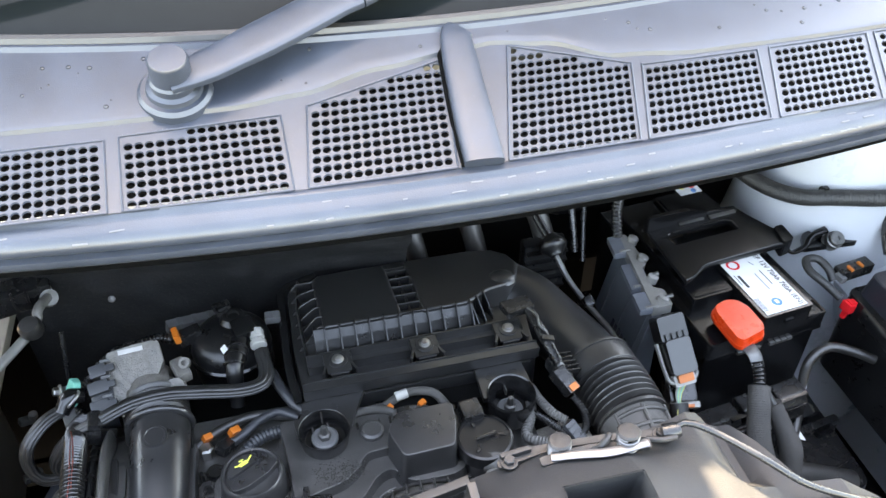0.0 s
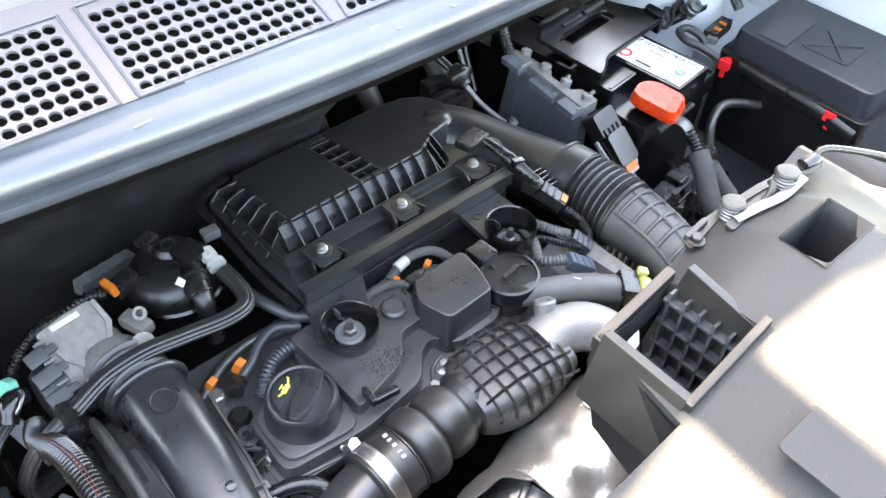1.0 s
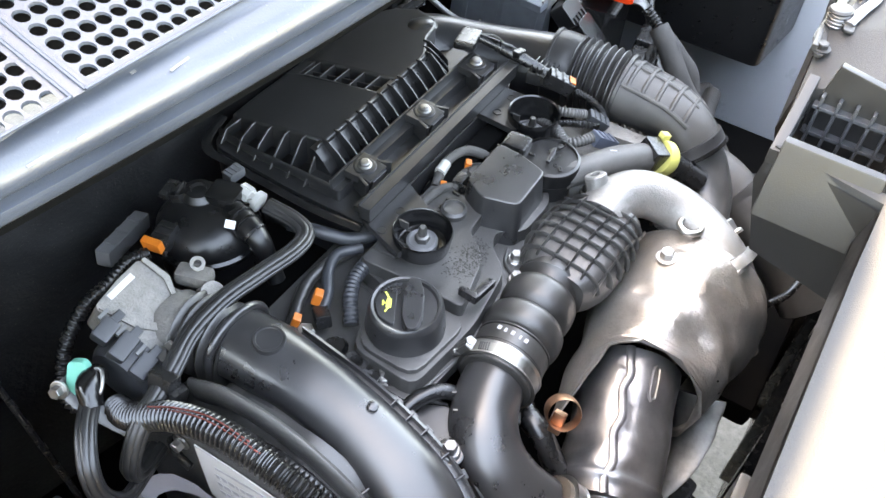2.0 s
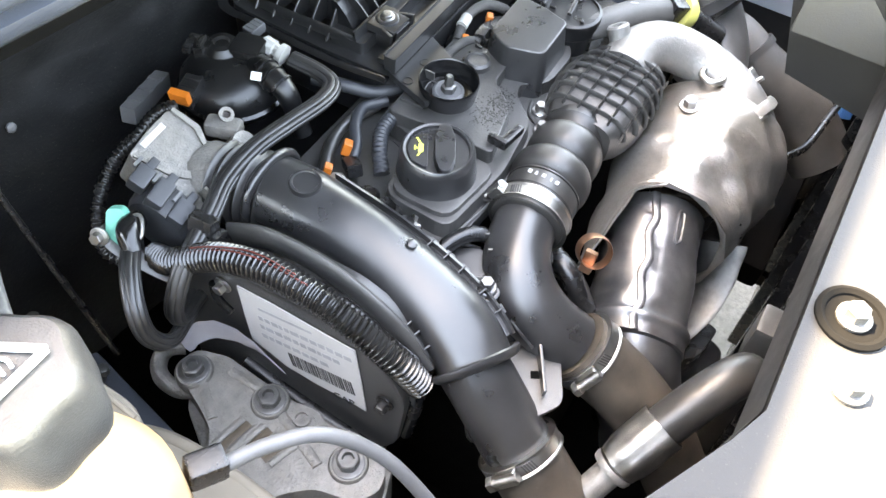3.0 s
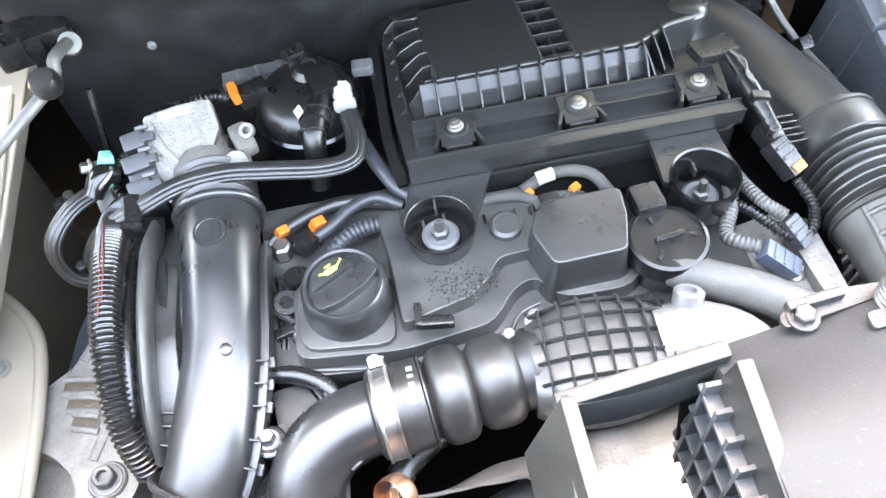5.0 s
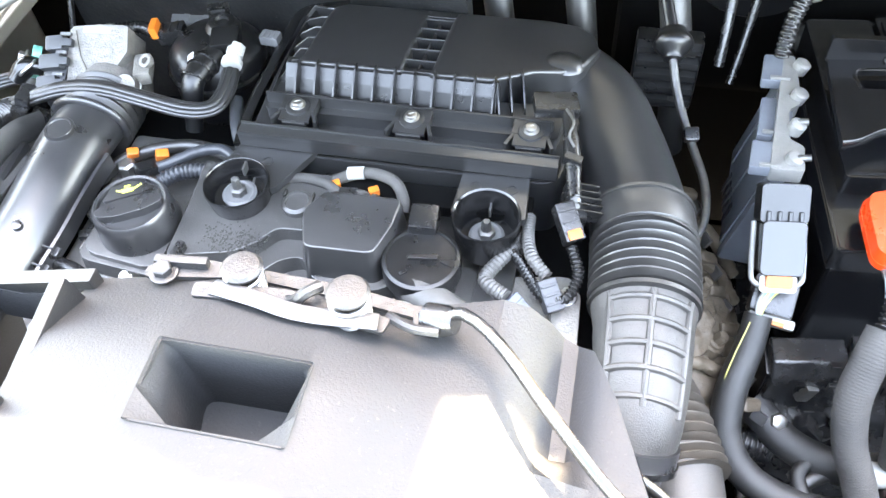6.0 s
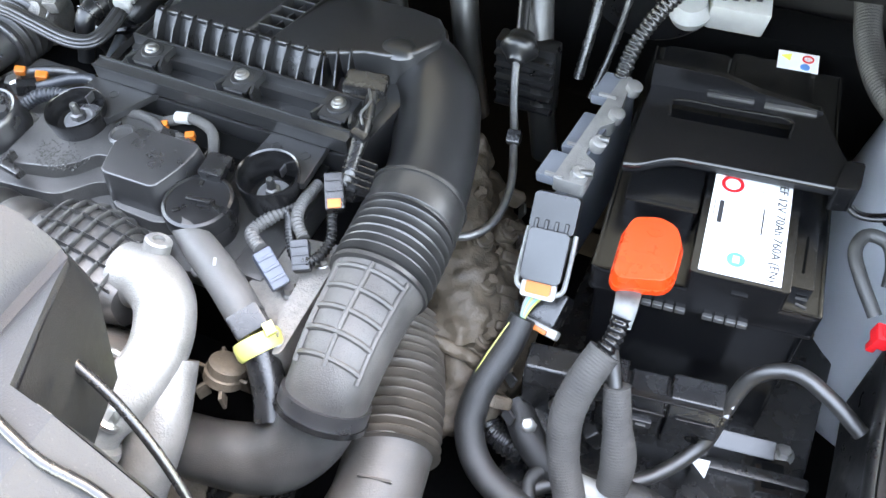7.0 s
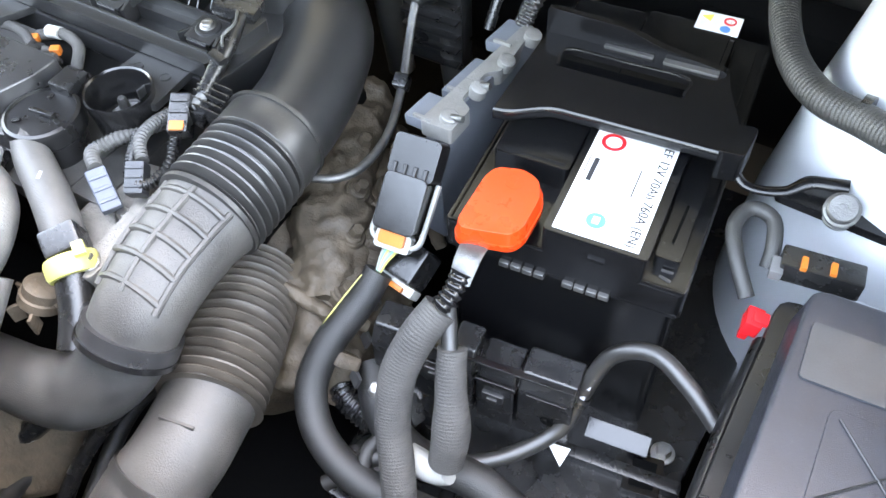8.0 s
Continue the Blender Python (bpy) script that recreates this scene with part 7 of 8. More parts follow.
part("ball_boot", turned([(0.011, 0), (0.013, 0.004), (0.013, 0.014), (0.010, 0.019), (0.003, 0.020)], (-0.420, 0.138, 0.907), (0, -0.3, 1), 24), RUBBER, lk, "black rubber ball joint boot")
part("bracket", block((-0.445, 0.215, 0.90), (0.07, 0.035, 0.03), (0, 0, 15), 0.005), BLACK, lk)
part("crank_eye", turned([(0.010, -0.006), (0.0105, 0), (0.010, 0.006), (0.004, 0.0065)], (-0.411, 0.200, 0.900), (0.3, -0.6, 0.7), 20), CLEANALU, lk)
for k in range(3):
    part("bracket_rib", block((-0.465 + 0.016 * k, 0.198, 0.905), (0.003, 0.008, 0.026), (0, 0, 15), 0.001), BLACK, lk)
part("brake_line", sweep([(-0.40, 0.16, 0.88), (-0.405, 0.12, 0.80), (-0.41, 0.08, 0.72)], 0.003, 8, 0.01), BLACK, None, "thin dark brake line by the strut tower", category="pipe")
part("blue_grey_guard", prism(soften([(-0.418, 0.098), (-0.434, 0.098), (-0.468, 0.012), (-0.478, -0.045), (-0.446, -0.040)], 0.006), 0.66, 0.722, bev=0.004, seg=2), RAILPAINT, None, "blue-grey painted chassis rail beside the mount", category="chassis rail")
sm = thing("rear_line_bundle", "dark fuel lines running under the air box", "pipes", (-0.2, -0.01, 0.85))
for pts, r, m in (([(-0.268, -0.060, 0.862), (-0.254, -0.043, 0.872), (-0.232, -0.029, 0.876), (-0.203, -0.018, 0.876), (-0.180, -0.018, 0.876), (-0.150, -0.025, 0.874)], 0.0055, RUBBER),
                  ([(-0.222, -0.046, 0.872), (-0.204, -0.040, 0.878), (-0.186, -0.027, 0.880), (-0.165, -0.021, 0.880), (-0.145, -0.032, 0.878)], 0.0050, BLUEGREY),
                  ([(-0.168, 0.030, 0.890), (-0.158, 0.002, 0.888), (-0.145, -0.020, 0.882), (-0.125, -0.035, 0.880)], 0.006, BLUEGREY),
                  ([(-0.214, -0.072, 0.872), (-0.199, -0.060, 0.881), (-0.181, -0.051, 0.883), (-0.155, -0.049, 0.883), (-0.135, -0.052, 0.882)], 0.0068, BLUEGREY)):
    part("line", sweep(pts, r, 14, 0.0012, wave=(0.004, 0.0011) if r > 0.0065 else None), m, sm)
for p, s_ in (((-0.241, -0.037, 0.880), 0.010), ((-0.213, -0.037, 0.882), 0.011)):
    part("orange_lock", block(p, (s_, s_ * 0.7, s_), (20, 15, 30), 0.0015), ORANGE, sm, "orange lock tab")
part("glow_plug_connector", block((-0.222, -0.048, 0.875), (0.024, 0.013, 0.012), (0, 20, 50), 0.002), BLACK, sm)
part("brass_nut", turned([(0.008, 0), (0.008, 0.012), (0.006, 0.014)], (-0.243, -0.048, 0.866), (0, 0, 1), 6), STEEL, sm)
part("sensor_base", turned([(0.010, 0), (0.011, 0.008), (0.008, 0.012), (0.003, 0.012)], (-0.236, -0.072, 0.858), (0, 0, 1), 18), BLACK, sm)
for k in range(3):
    part("thin_wire", sweep([(-0.262 + 0.006 * k, -0.080, 0.862), (-0.252 + 0.005 * k, -0.10, 0.866), (-0.250 + 0.004 * k, -0.125, 0.864), (-0.256 + 0.003 * k, -0.148, 0.858)], 0.0024, 8, 0.004), BLACK, sm)


# ---- battery side ----
B = pose(0.332, -0.045, 0, 0, 0, 6)
bat = thing("battery", "black 12-volt car battery with a white printed label", "battery", (0.41, 0.08, 0.69))
part("case", prism(soften([(0.004, 0.004), (0.164, 0.004), (0.164, 0.268), (0.004, 0.268)], 0.006), 0.69, 0.852, B, bev=0.003), BATTERY, bat)
part("lid", prism(soften([(0.0, 0.0), (0.168, 0.0), (0.168, 0.272), (0.0, 0.272)], 0.006), 0.848, 0.874, B, bev=0.004), BATTERY, bat)
part("lid_step", prism(soften([(0.070, -0.0), (0.140, -0.0), (0.140, 0.25), (0.070, 0.25)], 0.004), 0.872, 0.8975, B, bev=0.003), BATTERY, bat)
part("lid_step", prism(soften([(0.012, 0.058), (0.068, 0.058), (0.068, 0.25), (0.012, 0.25)], 0.004), 0.872, 0.894, B, bev=0.003), BATTERY, bat)
part("lid_step", prism(soften([(0.141, 0.018), (0.158, 0.018), (0.158, 0.25), (0.141, 0.25)], 0.003), 0.872, 0.884, B, bev=0.002), BATTERY, bat)
for zz, w, t in ((0.8745, 0.0030, 0.003), (0.8510, 0.0050, 0.004)):
    for c, sz in (((0.084, 0.0022, zz), (0.164, w, t)), ((0.0022, 0.136, zz), (w, 0.268, t)), ((0.1658, 0.136, zz), (w, 0.268, t))):
        part("lid_rim", block(B @ Vector(c), sz, (0, 0, 6), 0.001), BATTERY, bat)
part("cell_lid", prism(rounded(0.074, 0.105, 0.136, 0.245, 0.004), 0.8972, 0.8995, B, bev=0.001), BATTERY, bat)
part("cell_groove", prism(rounded(0.016, 0.062, 0.064, 0.066, 0.001), 0.8938, 0.8952, B, bev=0.0004), BATTERY, bat)
bm = bmesh.new()
for i in range(7):
    block(B @ Vector((0.152, 0.010 + 0.0062 * i, 0.8745)), (0.008, 0.0016, 0.0012), (0, 0, 16 * (i % 3) - 10), 0, bm=bm)
part("moulded_bars", bm, DUSTY, bat, kind="stuff")
bm = bmesh.new()
for i in range(4):
    block(B @ Vector((0.046 + 0.0085 * i, -0.0015, 0.850)), (0.0075, 0.004, 0.005), (0, 0, 6), 0.0006, 1, bm)
    block(B @ Vector((0.092 + 0.0085 * i, -0.0015, 0.850)), (0.0075, 0.004, 0.005), (0, 0, 6), 0.0006, 1, bm)
part("edge_teeth", bm, DUSTY, bat)
lab = part("printed_label", prism([(0.0755, 0.004), (0.1330, 0.004), (0.1330, 0.102), (0.0755, 0.102)], 0.8976, 0.8984, B, bev=0), PAPER, bat, "white label with black print")
part("brand_ring", sweep([B @ Vector((0.089 + 0.0072 * math.cos(radians(20 * a)), 0.092 + 0.0072 * math.sin(radians(20 * a)), 0.8986)) for a in range(19)], 0.0015, 8, 0.002, squash=(0.3, 1)), CLIPRED, lab, "red ring mark")
part("blue_disc", turned([(0.0065, 0), (0.0065, 0.0005)], B @ Vector((0.1, 0.019, 0.8984)), (0, 0, 1), 28), BLUE, lab, "blue round mark")
bm = block(B @ Vector((0.1, 0.019, 0.8990)), (0.0045, 0.006, 0.0004), (0, 0, 6), 0)
part("disc_mark", bm, PAPER, lab)
TM = B @ Matrix.Translation((0.1235, 0.1, 0.8988)) @ pose(0, 0, 0, 0, 0, -90)
words("EF 12V 70Ah 760A (EN)", 0.0095, TM, INK, lab)
for u, v, w, h in ((0.0835, 0.062, 0.0034, 0.022), (0.1145, 0.060, 0.0009, 0.026), (0.0785, 0.066, 0.0007, 0.018)):
    part("print_bar", block(B @ Vector((u, v, 0.8987)), (w, h, 0.0005), (0, 0, 6), 0), INK, lab)
bm = bmesh.new()
for i in range(14):
    block(B @ Vector((0.079 + (i % 2) * 0.0002, 0.010 + 0.0016 * i, 0.8987)), (0.006, 0.0007 if i % 3 else 0.0011, 0.0005), (0, 0, 6), 0, bm=bm)
part("fine_line", block(B @ Vector((0.1055, 0.055, 0.8987)), (0.0012, 0.03, 0.0005), (0, 0, 6), 0), GREYINK, lab)
part("barcode", bm, GREYINK, lab)
part("minus_mark", block(B @ Vector((0.1125, 0.088, 0.8987)), (0.0008, 0.008, 0.0005), (0, 0, 30), 0), GREYINK, lab)
part("carry_slot", block(B @ Vector((0.108, 0.0, 0.883)), (0.012, 0.004, 0.005), (0, 0, 6), 0.001), BATTERY, bat)
part("vent_slit", block(B @ Vector((0.150, 0.05, 0.8845)), (0.0016, 0.035, 0.001), (0, 0, 4), 0), SHADE_BLACK, bat)
part("warning_label", block(B @ Vector((0.124, 0.250, 0.8995)), (0.034, 0.024, 0.001), (0, 0, 6), 0), PAPER, bat, "white warning label")
bm = bmesh.new()
turned([(0.0055, 0), (0.0055, 0.0006)], B @ Vector((0.115, 0.254, 0.9)), (0, 0, 1), 3, bm)
part("warning_sign", bm, LIME, bat)
part("warning_sign", turned([(0.005, 0), (0.005, 0.0006), (0.0036, 0.0006), (0.0036, 0)], B @ Vector((0.132, 0.254, 0.9)), (0, 0, 1), 20), CLIPRED, bat)
part("warning_sign", turned([(0.004, 0), (0.004, 0.0006)], B @ Vector((0.130, 0.243, 0.9)), (0, 0, 1), 20), BLUE, bat)

rc = thing("terminal_cover", "bright red plastic positive terminal cover on the battery", "terminal cover", (0.362, -0.015, 0.88))
ro = soften([(0.0161, -0.0188), (0.0215, -0.0254), (0.0563, -0.0190), (0.0623, -0.0096), (0.0637, 0.0225), (0.0563, 0.0383), (0.0418, 0.0439), (0.0222, 0.0389), (0.0169, 0.0264)], 0.006, 4)
part("shell", prism(ro, 0.889, 0.9015, B, bev=0.005, seg=4, inset=0.003), RED, rc)
part("shell_skirt", prism(ro, 0.8865, 0.892, B, bev=0.001), RED, rc)
bm = turned([(0.0075, 0), (0.0075, 0.0007), (0.0062, 0.0007), (0.0062, 0)], B @ Vector((0.0405, 0.0285, 0.9010)), (0, 0, 1), 24)
block(B @ Vector((0.0405, 0.0285, 0.9013)), (0.008, 0.0014, 0.0008), (0, 0, 6), 0, bm=bm)
block(B @ Vector((0.0405, 0.0285, 0.9013)), (0.0014, 0.008, 0.0008), (0, 0, 6), 0, bm=bm)
for k in (-1, 0, 1):
    block(B @ Vector((0.0375 + 0.007 * k, 0.008, 0.9013)), (0.003, 0.007, 0.0008), (0, 0, 6), 0, bm=bm)
part("moulded_mark", bm, RED, rc)
hb = thing("battery_clamp", "black plastic battery hold-down bracket with a slot and upstand", "battery clamp", (0.40, 0.12, 0.9))
bm = bmesh.new()
m = B
for pts in ([(0.005, 0.0735), (0.018, 0.0765), (0.040, 0.0885), (0.060, 0.0905), (0.163, 0.0915), (0.174, 0.116), (0.165, 0.122), (0.007, 0.122)],
            [(0.007, 0.122), (0.165, 0.122), (0.160, 0.134), (0.008, 0.134)],
            [(0.008, 0.134), (0.030, 0.134), (0.030, 0.156), (0.009, 0.156)], [(0.1225, 0.134), (0.160, 0.134), (0.151, 0.156), (0.1225, 0.156)],
            [(0.009, 0.156), (0.151, 0.156), (0.146, 0.174), (0.011, 0.174)]):
    prism(pts, 0.9105, 0.9160, m, bev=0, bm=bm)
part("plate", bm, BATTERY, hb)
part("front_edge", sweep([B @ Vector((x, y, 0.9125)) for x, y in ((0.005, 0.0735), (0.018, 0.0765), (0.040, 0.0885), (0.060, 0.0905), (0.110, 0.091), (0.163, 0.0915))], 0.0032, 10, 0.004, squash=(1.5, 0.6)), BATTERY, hb)
part("slot_rim", sweep([B @ Vector((x, y, 0.9160)) for x, y in ((0.030, 0.135), (0.032, 0.1555), (0.076, 0.1565), (0.1205, 0.1555), (0.1225, 0.136))], 0.0014, 8, 0.004), BATTERY, hb)
part("slot_floor", prism([(0.026, 0.130), (0.127, 0.130), (0.127, 0.160), (0.026, 0.160)], 0.900, 0.902, B, bev=0), BATTERY, hb)
part("upstand", prism(soften([(0.009, 0.912), (0.009, 0.9375), (0.066, 0.9355), (0.096, 0.926), (0.145, 0.9185), (0.145, 0.912)], 0.003), -0.003, 0.003, B @ Matrix.Translation((0, 0.172, 0)) @ pose(0, 0, 0, 90, 0, 0), bev=0.0012), BATTERY, hb)
for xa, xb, yy in ((0.055, 0.092, 0.166), (0.100, 0.140, 0.164)):
    part("upstand_foot", prism([(xa, yy), (xb, yy), (xb, yy + 0.006), (xa, yy + 0.006)], 0.9158, 0.9185, B, bev=0.0008), DUSTY, hb)
part("end_block", prism(soften([(0.157, 0.088), (0.175, 0.091), (0.178, 0.120), (0.164, 0.119)], 0.004), 0.895, 0.920, B, bev=0.002), BATTERY, hb)
arm = thing("clamp_arm", "black arm from the battery clamp to a steel bolt", "bracket", (0.54, 0.07, 0.88))
part("arm", sweep([(0.487, 0.072, 0.905), (0.502, 0.066, 0.893), (0.525, 0.072, 0.893), (0.540, 0.082, 0.900), (0.562, 0.086, 0.903)], [0.0035, 0.0032, 0.0035, 0.004, 0.005], 12, 0.004, squash=(0.7, 1.1)), BATTERY, arm)
part("arm_plate", prism(soften([(0.520, 0.068), (0.600, 0.064), (0.602, 0.086), (0.56, 0.104), (0.535, 0.096)], 0.006), 0.886, 0.893, bev=0.003), BATTERY, arm)
part("bolt", turned([(0.0115, 0), (0.0115, 0.004), (0.0108, 0.0045), (0.0108, 0.009), (0.0115, 0.0095), (0.0115, 0.014), (0.0098, 0.015), (0.0098, 0.020), (0.0085, 0.0212), (0.003, 0.0212), (0.003, 0.019)], (0.563, 0.074, 0.890), (0, -0.55, 0.83), 28), ZINC, arm, "stacked steel washers and bolt")

# engine control unit
ecu = thing("engine_control_unit", "grey aluminium engine control unit with finned edge", "control unit", (0.285, 0.07, 0.78))
E0 = pose(0.268, 0.010, 0, 0, 0, -6)
SIDE = Matrix(((1, 0, 0, 0), (0, 0, 1, 0), (0, 1, 0, 0), (0, 0, 0, 1)))
part("body", prism([(0.017, 0.896), (0.026, 0.896), (0.030, 0.775), (-0.004, 0.775)], 0.002, 0.138, E0 @ SIDE, bev=0.003), ECUALU, ecu)
for k in range(3):
    part("face_rib", prism([(0.0165, 0.894), (0.0175, 0.896), (-0.001, 0.785), (-0.004, 0.785)], 0.012 + 0.05 * k, 0.018 + 0.05 * k, E0 @ SIDE, bev=0.0005, seg=1), ECUALU, ecu)
part("lug_rail", prism(soften([(0.012, 0.0), (0.038, 0.003), (0.036, 0.030), (0.024, 0.036), (0.022, 0.07), (0.030, 0.078), (0.028, 0.10), (0.022, 0.137), (0.013, 0.137)], 0.003), 0.886, 0.900, E0, bev=0.002), CLEANALU, ecu, "bright cast rail with lugs")
for i in range(4):
    part("lug", turned([(0.0068, 0), (0.0068, 0.009), (0.0055, 0.010), (0.002, 0.010)], (0.3005 + 0.0035 * i - 0.004, 0.020 + 0.037 * i, 0.895), (0.3, 0, 0.95), 18), CLEANALU, ecu, "bright screw lug")
for sy, sl, sw, sz in ((0.016, 0.030, 0.020, 0.893), (0.064, 0.046, 0.013, 0.889), (0.120, 0.034, 0.019, 0.894)):
    part("cast_step", block(E0 @ Vector((0.007, sy, sz)), (sw, sl, 0.010), (0, -6, -6), 0.002), ECUALU, ecu)
    part("step_lip", block(E0 @ Vector((0.012, sy - sl * 0.42, sz + 0.006)), (0.016, 0.003, 0.004), (0, -6, -6), 0.001), CLEANALU, ecu)
for y in (0.02, 0.06):
    part("stud", sweep([(0.30, y, 0.902), (0.310, y, 0.904)], 0.0028, 10, 0.004), ZINC, ecu)
bm = bmesh.new()
for i in range(5):
    block((0.2660, 0.035 + 0.009 * i, 0.812), (0.0008, 0.006, 0.022 - 0.003 * (i % 2)), (0, 10, -6), 0, bm=bm)
part("print_bars", bm, INK, ecu)
con = thing("control_unit_plug", "black lever-lock multi-pin plug with a white lever and orange lock", "connector", (0.292, -0.02, 0.82))
CM = pose(0.2935, -0.026, 0.872, 44, 0, 6)
part("shroud", prism(rounded(-0.018, 0.004, 0.018, 0.034, 0.004), -0.010, 0.010, CM, bev=0.002), LID, con)
part("cover", prism(rounded(-0.0165, -0.036, 0.0165, 0.006, 0.005), -0.012, 0.014, CM, bev=0.005, seg=3), GLOSS, con, "smooth black cover")
bm = bmesh.new()
for i in range(4):
    q = CM @ Vector((-0.012 + 0.008 * i, 0.008, 0.011))
    block(q, (0.003, 0.010, 0.003), (44, 0, 6), 0.0005, 1, bm)
part("ridges", bm, LID, con)
part("lever", sweep([CM @ Vector(p) for p in ((-0.019, 0.004, -0.004), (-0.0195, -0.03, 0.0), (-0.017, -0.043, 0.002), (0.0, -0.047, 0.003), (0.017, -0.043, 0.002), (0.0195, -0.03, 0.0), (0.019, 0.004, -0.004))], 0.0026, 8, 0.003, squash=(1.5, 0.8)), WHITE, con, "white lever")
part("lever_front", prism(rounded(-0.014, -0.050, 0.014, -0.036, 0.003), -0.002, 0.007, CM, bev=0.002), WHITE, con)
part("lock_tab", prism(rounded(-0.010, -0.046, 0.010, -0.036, 0.002), 0.006, 0.011, CM, bev=0.0015), ORANGE, con, "orange lock tab")
con2 = thing("lower_control_plug", "second multi-pin plug below with an orange lock", "connector", (0.302, -0.055, 0.80))
part("body", block((0.302, -0.05, 0.812), (0.034, 0.03, 0.03), (30, 0, -10), 0.004), BLACK, con2)
part("lever", block((0.302, -0.067, 0.804), (0.036, 0.008, 0.014), (30, 0, -10), 0.002), WHITE, con2, "white lever")
part("lock_tab", block((0.302, -0.0715, 0.808), (0.018, 0.004, 0.009), (30, 0, -10), 0.001), ORANGE, con2, "orange lock tab")
bun = thing("control_loom", "black sleeved wiring loom with a yellow-green tracer wire", "wiring", (0.28, -0.12, 0.72))
for i in range(6):
    part("wire", sweep([CM @ Vector((-0.006 + 0.0024 * i, -0.046, 0.0)), (0.290 + 0.0012 * (i - 2), -0.066, 0.826), (0.289, -0.078, 0.812)], 0.0014, 6, 0.004), (WHITE, GREEN, YELLOW)[i % 3], bun)
part("sleeve", sweep([(0.2895, -0.072, 0.818), (0.286, -0.092, 0.803), (0.276, -0.125, 0.782), (0.277, -0.155, 0.760), (0.300, -0.178, 0.742), (0.345, -0.190, 0.735), (0.40, -0.185, 0.735), (0.47, -0.175, 0.73)], [0.011, 0.0125, 0.0125, 0.0125, 0.0125, 0.0125], 18, 0.005), BRAID, bun)
part("tracer", sweep([(0.282, -0.083, 0.822), (0.270, -0.116, 0.7975), (0.2665, -0.14, 0.781)], 0.0006, 6, 0.004), YELLOW, bun)
part("lower_sleeve", sweep([(0.30, -0.11, 0.745), (0.33, -0.14, 0.74), (0.37, -0.155, 0.742), (0.42, -0.15, 0.74), (0.50, -0.16, 0.71)], 0.014, 16, 0.006), BRAID, bun)

pc = thing("positive_cable", "grey sleeved positive battery cables with a tin-plated lug", "cable", (0.37, -0.1, 0.76))
part("lug", sweep([(0.3655, -0.058, 0.886), (0.368, -0.075, 0.886), (0.369, -0.088, 0.876)], [0.009, 0.0080, 0.007], 14, 0.004, squash=(0.35, 1.1)), ZINC, pc, "tin-plated lug")
part("taped_joint", sweep([(0.368, -0.082, 0.880), (0.367, -0.095, 0.870), (0.362, -0.108, 0.862)], 0.0078, 16, 0.002, wave=(0.005, 0.0014)), GLOSS, pc)
part("main_sleeve", sweep([(0.364, -0.104, 0.864), (0.357, -0.122, 0.850), (0.352, -0.142, 0.825), (0.358, -0.162, 0.795), (0.371, -0.180, 0.770), (0.382, -0.20, 0.74), (0.385, -0.23, 0.70)], [0.0125, 0.0130, 0.0125, 0.0125, 0.0125], 24, 0.0009, wave=(0.0024, 0.00026)), SLEEVE, pc)
part("branch", sweep([(0.366, -0.098, 0.866), (0.374, -0.110, 0.852), (0.380, -0.120, 0.842)], 0.0055, 12, 0.004), RUBBER, pc)
part("branch_sleeve", sweep([(0.3795, -0.116, 0.844), (0.386, -0.130, 0.826), (0.396, -0.148, 0.798), (0.398, -0.160, 0.772)], [0.0100, 0.0110, 0.0135, 0.0125], 24, 0.0009, wave=(0.0024, 0.00028)), SLEEVE, pc)
part("white_tape", sweep([(0.368, -0.163, 0.757), (0.390, -0.163, 0.757), (0.400, -0.160, 0.762)], 0.010, 12, 0.005), WHITE, pc, "white tape wrap")
nc = thing("charging_cable", "thick black cable arching to the fuse box", "cable", (0.45, -0.1, 0.72))
part("cable", sweep([(0.548, -0.076, 0.828), (0.522, -0.062, 0.836), (0.494, -0.052, 0.839), (0.469, -0.058, 0.824), (0.459, -0.074, 0.79), (0.452, -0.092, 0.758), (0.425, -0.125, 0.745), (0.390, -0.150, 0.743), (0.345, -0.168, 0.738), (0.315, -0.20, 0.72)], 0.0061, 14, 0.005), RUBBER, nc)
part("cable_tie", sweep([(0.4585, -0.0745, 0.788), (0.4575, -0.078, 0.782)], 0.0082, 14, 0.003), BLACK, nc)
fb = thing("fuse_bar", "black plastic fusible link holder in front of the battery", "fuse holder", (0.40, -0.08, 0.74))
FM = pose(0.40, -0.080, 0.78, 0, 0, 8)
SECT = Matrix(((0, 0, 1, 0), (1, 0, 0, 0), (0, 1, 0, 0), (0, 0, 0, 1)))
part("holder", prism([(-0.012, -0.05), (0.014, -0.05), (0.014, 0.012), (-0.012, 0.006)], -0.100, 0.058, FM @ SECT, bev=0.002), BATTERY, fb)
for xa, xb, up in ((-0.098, -0.040, 0.004), (-0.037, -0.018, 0.010), (-0.015, 0.014, 0.0), (0.0165, 0.057, 0.006)):
    part("cell", prism([(-0.019, -0.045), (-0.019, 0.006 + up), (-0.010, 0.019 + up), (0.012, 0.020 + up), (0.012, -0.045)], xa, xb, FM @ SECT, bev=0.0022, seg=3), BLACK, fb)
for xx, zz in ((-0.070, -0.004), (0.040, -0.016)):
    part("screw_hole", turned([(0.0052, 0), (0.0052, 0.0012), (0.0040, 0.0012), (0.0040, -0.004)], FM @ Vector((xx, -0.019, zz)), (0, -1, 0), 18), SHADE_BLACK, fb)
